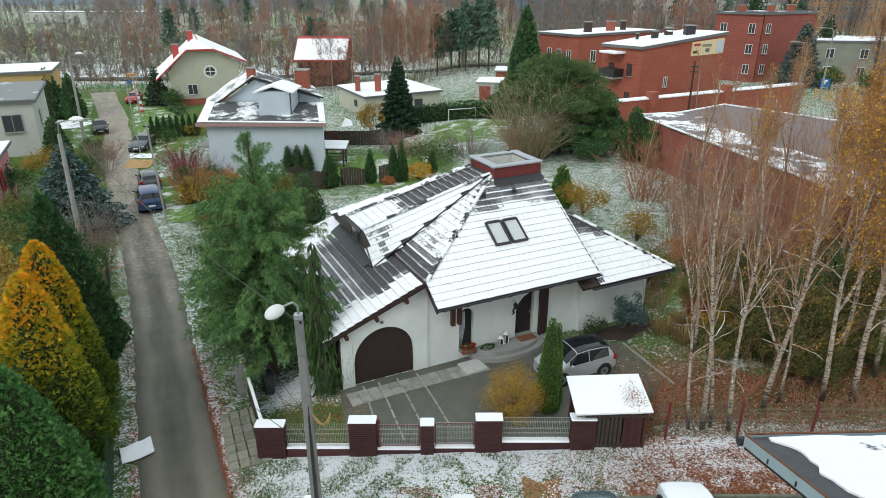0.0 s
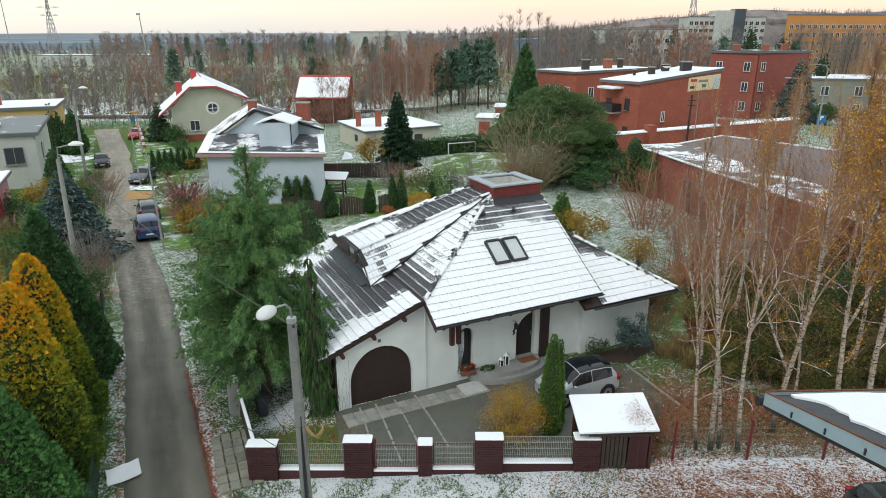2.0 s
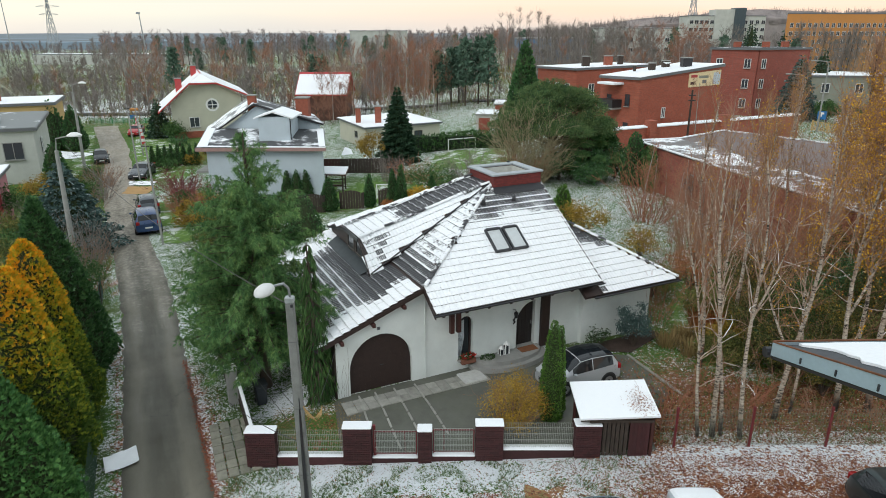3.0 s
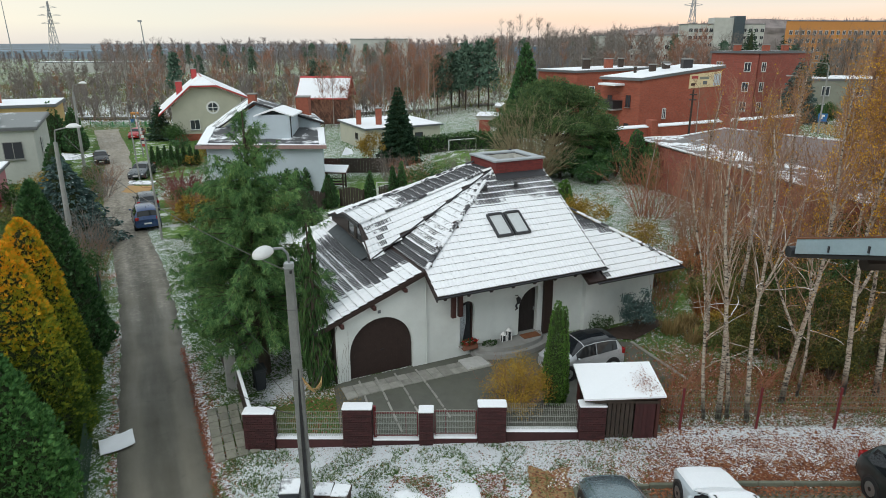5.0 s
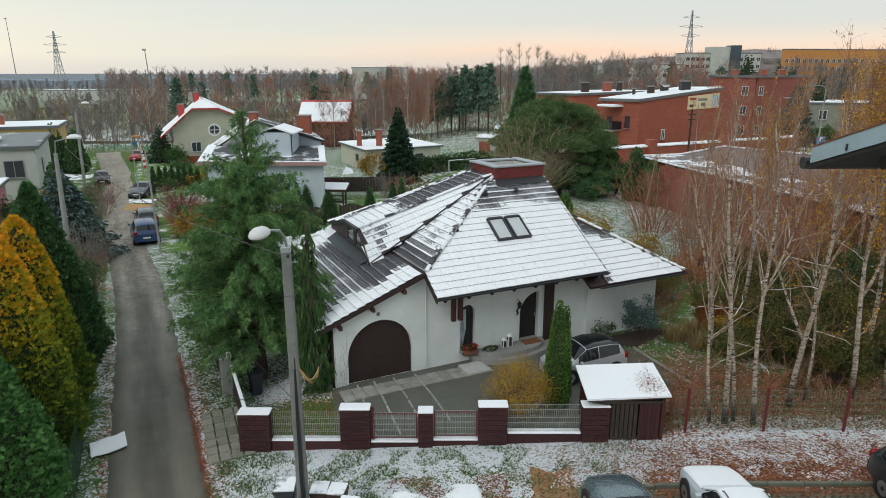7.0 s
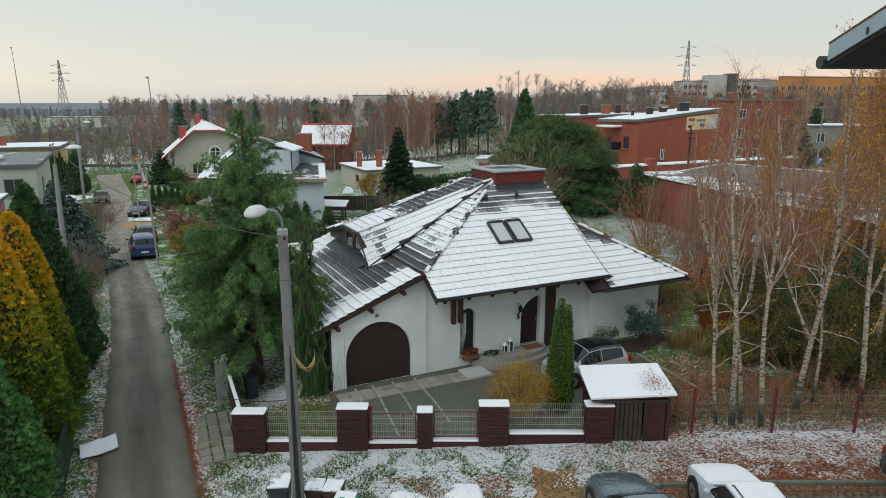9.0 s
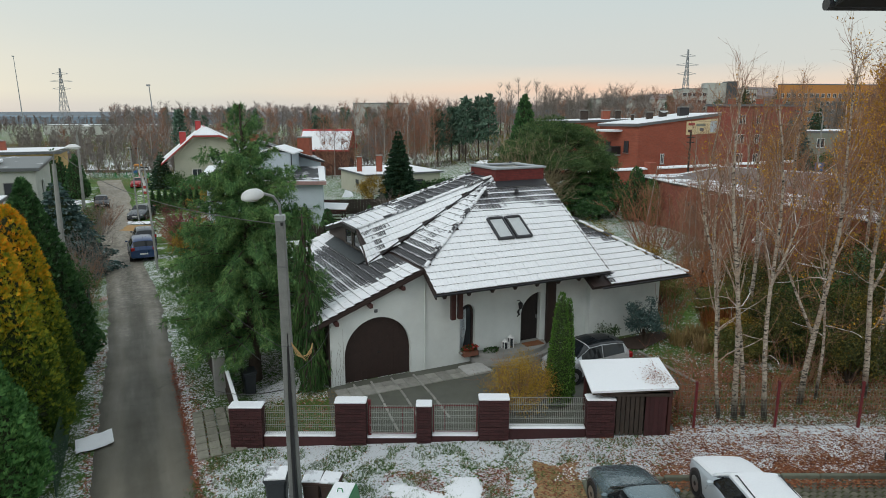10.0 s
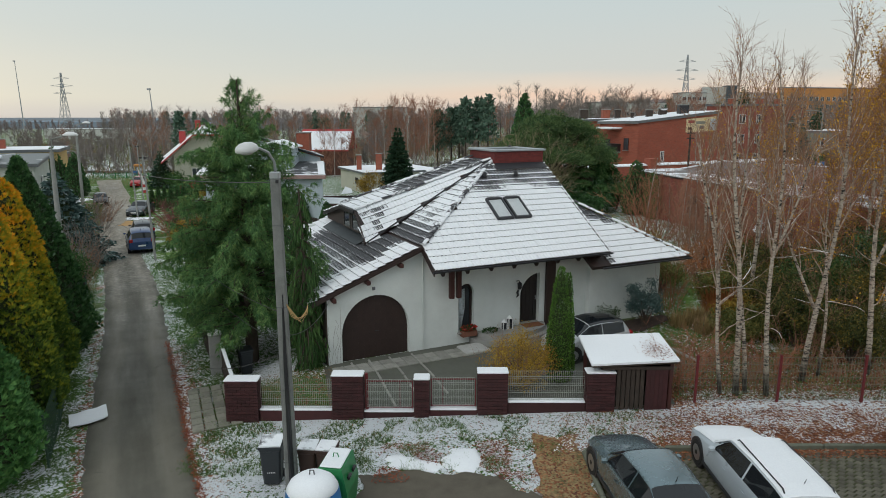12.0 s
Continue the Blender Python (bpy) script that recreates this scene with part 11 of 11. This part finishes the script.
for i, (x, y, h, w) in enumerate([(9.6, 58.6, 1.6, 2.6), (11.6, 57.6, 2.6, 3.2), (13.8, 57.0, 3.0, 3.0), (15.6, 58.0, 3.6, 2.6), (10.4, 57.2, 3.2, 4.2), (13.0, 55.8, 2.4, 3.4)]):
    leaf_bush(x, y, h, w, "dark evergreen undergrowth beside the brick wall", M_thuja, 360 + i, 3200, 0.2)
# low brush between the far trees
rb = random.Random(23)
for nm_, mt, cnt_, x0, x1, y0, y1, lb_ in (("far_brush", M_twig_grey, 1500, -150, 90, 112, 300, "grey-brown brush and dead grass between the far trees"), ("far_brush", M_twig_far, 300, -140, 90, 114, 280, "russet brush between the far trees"), ("far_brush", M_oleaf, 800, -150, 60, 110, 240, "olive brush between the far trees")):
    b = B()
    for _ in range(cnt_):
        x, y = rb.uniform(x0, x1), rb.uniform(y0, y1)
        z, h = ground(x, y), rb.uniform(0.8, 2.8)
        for _k in range(22):
            p = Vector((x + rb.gauss(0, h * 0.7), y + rb.gauss(0, 0.6), z + h * rb.uniform(-0.1, 0.45)))
            e_ = p + Vector((rb.gauss(0, 0.35), 0, 0.9)) * h * rb.uniform(0.3, 0.7)
            w = Vector((0.00035 * y, 0, 0))
            b.add([p - w, p + w, e_], [(0, 1, 2)])
    tagged(part(nm_, b, mt), lb_, "brush", kind="stuff")
# tree tops along the far ridge
b = B()
for _ in range(1500):
    x = rb.uniform(-120, 620)
    h = 4 + 27 * smooth(-50, 320, x)
    f = rb.random()
    base = Vector((x, 641 + 19 * f, -6 + (h + 5) * (0.75 + 0.25 * f)))
    for _k in range(11):
        p = base + Vector((rb.gauss(0, 2.6), 0, 0))
        b.add([p - Vector((0.28, 0, 2)), p + Vector((0.28, 0, -2)), p + Vector((rb.gauss(0, 1.6), 0, rb.uniform(0.8, 5.5) * (0.6 + 0.6 * f)))], [(0, 1, 2)])
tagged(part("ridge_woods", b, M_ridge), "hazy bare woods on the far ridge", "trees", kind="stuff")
# ---- fallen leaves, grass tufts and snow crumbs on the near ground
rl = random.Random(91)


def scatter(name, label, n, spot, material, size, tall=False, cat="leaves"):
    b = B()
    k = 0
    while k < n:
        x, y, ok = spot()
        if not ok:
            continue
        k += 1
        z = ground(x, y)
        a = rl.uniform(0, 6.2832)
        s = size * rl.uniform(0.6, 1.4)
        if tall:
            for _ in range(4):
                a = rl.uniform(0, 6.2832)
                lx, ly = rl.gauss(0, 0.45) * s, rl.gauss(0, 0.45) * s
                b.add([(x + 0.008 * math.cos(a), y + 0.008 * math.sin(a), z - 0.01), (x - 0.008 * math.cos(a), y - 0.008 * math.sin(a), z - 0.01), (x + lx, y + ly, z + s * rl.uniform(0.5, 1))], [(0, 1, 2)])
        else:
            t1, t2 = rl.uniform(-0.35, 0.35), rl.uniform(-0.35, 0.35)
            q = [(math.cos(a + j * 1.5708) * s * (1.0 if j % 2 else 0.6), math.sin(a + j * 1.5708) * s * (1.0 if j % 2 else 0.6)) for j in range(4)]
            b.add([(x + u, y + v, z + 0.02 + 0.6 * s + t1 * u + t2 * v) for u, v in q], [(0, 1, 2, 3)])
    tagged(part(name, b, material), label, cat, kind="stuff")


def on_verge():
    x, y = rl.uniform(-6.8, 14), rl.uniform(15.2, 17.4)
    return x, y, rl.random() < 0.12 + 0.88 * smooth(1, 6, x)


def red_clusters():
    x, y = rl.uniform(-1.6, 2.4), rl.uniform(14.0, 15.9)
    return x, y, noise.noise((x * 1.1 + 4, y * 1.1, 2.0)) > 0.08


def court_edge():
    x, y = rl.uniform(-6, -2.8), rl.uniform(17.8, 20.6)
    return x, y, True


def on_verge_clumped():
    x, y, ok = on_verge()
    return x, y, ok and noise.noise((x * 1.6, y * 1.6, 7.0)) > 0.05


def under_birches():
    x, y = rl.uniform(6.8, 18), rl.uniform(18.0, 24)
    return x, y, rl.random() < 1.0 - 0.7 * smooth(20, 24, y)


def kerb_leaves():
    x, y = rl.uniform(5.6, 12.0), rl.choice((15.32, 14.85)) + rl.gauss(0, 0.13)
    return x, y, abs(y - 15.13) > 0.08 and noise.noise((x * 0.9, y * 0.5, 1.0)) > -0.25


def lane_edges():
    y = rl.uniform(13, 25)
    d = rl.choice((1.50, 1.50, 1.50, 1.50, -1.42)) + rl.gauss(0, 0.06)
    return lane_x(y) + d, y, abs(d) > 1.34


def west_verge():
    x, y = rl.uniform(-6.6, 6.0), rl.uniform(14.5, 17.3)
    return x, y, noise.noise((x * 1.2, y * 1.2, 3.0)) > -0.1 + 0.4 * smooth(-4, 5, x)


def lane_grass():
    y = rl.uniform(15, 40)
    d = rl.choice((rl.uniform(1.9, 4.0), rl.uniform(-3.2, -1.8)))
    return lane_x(y) + d, y, True


M_grassblade = leafy("frosty_grass_blades", [(0.025, 0.06, 0.014), (0.065, 0.14, 0.03), (0.13, 0.21, 0.06), (0.24, 0.24, 0.10)])
M_litter_red = leafy("red_fallen_leaves", [(0.09, 0.024, 0.014), (0.23, 0.065, 0.034), (0.36, 0.14, 0.075)])
M_litter_tan = leafy("tan_fallen_leaves", [(0.10, 0.075, 0.03), (0.24, 0.17, 0.07), (0.40, 0.29, 0.14)])
M_crumb = plain("snow_crumbs", (0.8, 0.82, 0.84), 0.8, vary=0.05, relief=0)
scatter("leaf_litter", "brown and russet leaves strewn over the snowy verge", 9000, on_verge, M_litter, 0.024)
scatter("leaf_litter", "brown birch leaves under the trees", 12000, under_birches, M_litter, 0.034)
scatter("leaf_litter", "russet leaves along both edges of the lane", 1700, lane_edges, M_litter_red, 0.032)
scatter("leaf_litter", "clusters of red-brown leaves round the snow drifts", 1300, red_clusters, M_litter_red, 0.026)
scatter("leaf_litter", "wet red-brown leaves along the parking kerb", 2600, kerb_leaves, M_litter, 0.03)
scatter("leaf_litter", "tan leaves on the grass inside the fence", 2600, court_edge, M_litter_tan, 0.026)
scatter("snow_crumbs", "small clumps of snow lying in the grass", 5000, on_verge_clumped, M_crumb, 0.024, cat="snow")
scatter("snow_crumbs", "small clumps of snow under the birches", 1500, under_birches, M_crumb, 0.024, cat="snow")
scatter("grass_tufts", "short frosty grass before the fence", 4200, west_verge, M_grassblade, 0.10, True, "grass")
scatter("grass_tufts", "short frosty grass on the verges of the lane", 6000, lane_grass, M_grassblade, 0.12, True, "grass")
scatter("grass_tufts", "dry grass under the birches", 4000, under_birches, M_grassblade, 0.16, True, "grass")
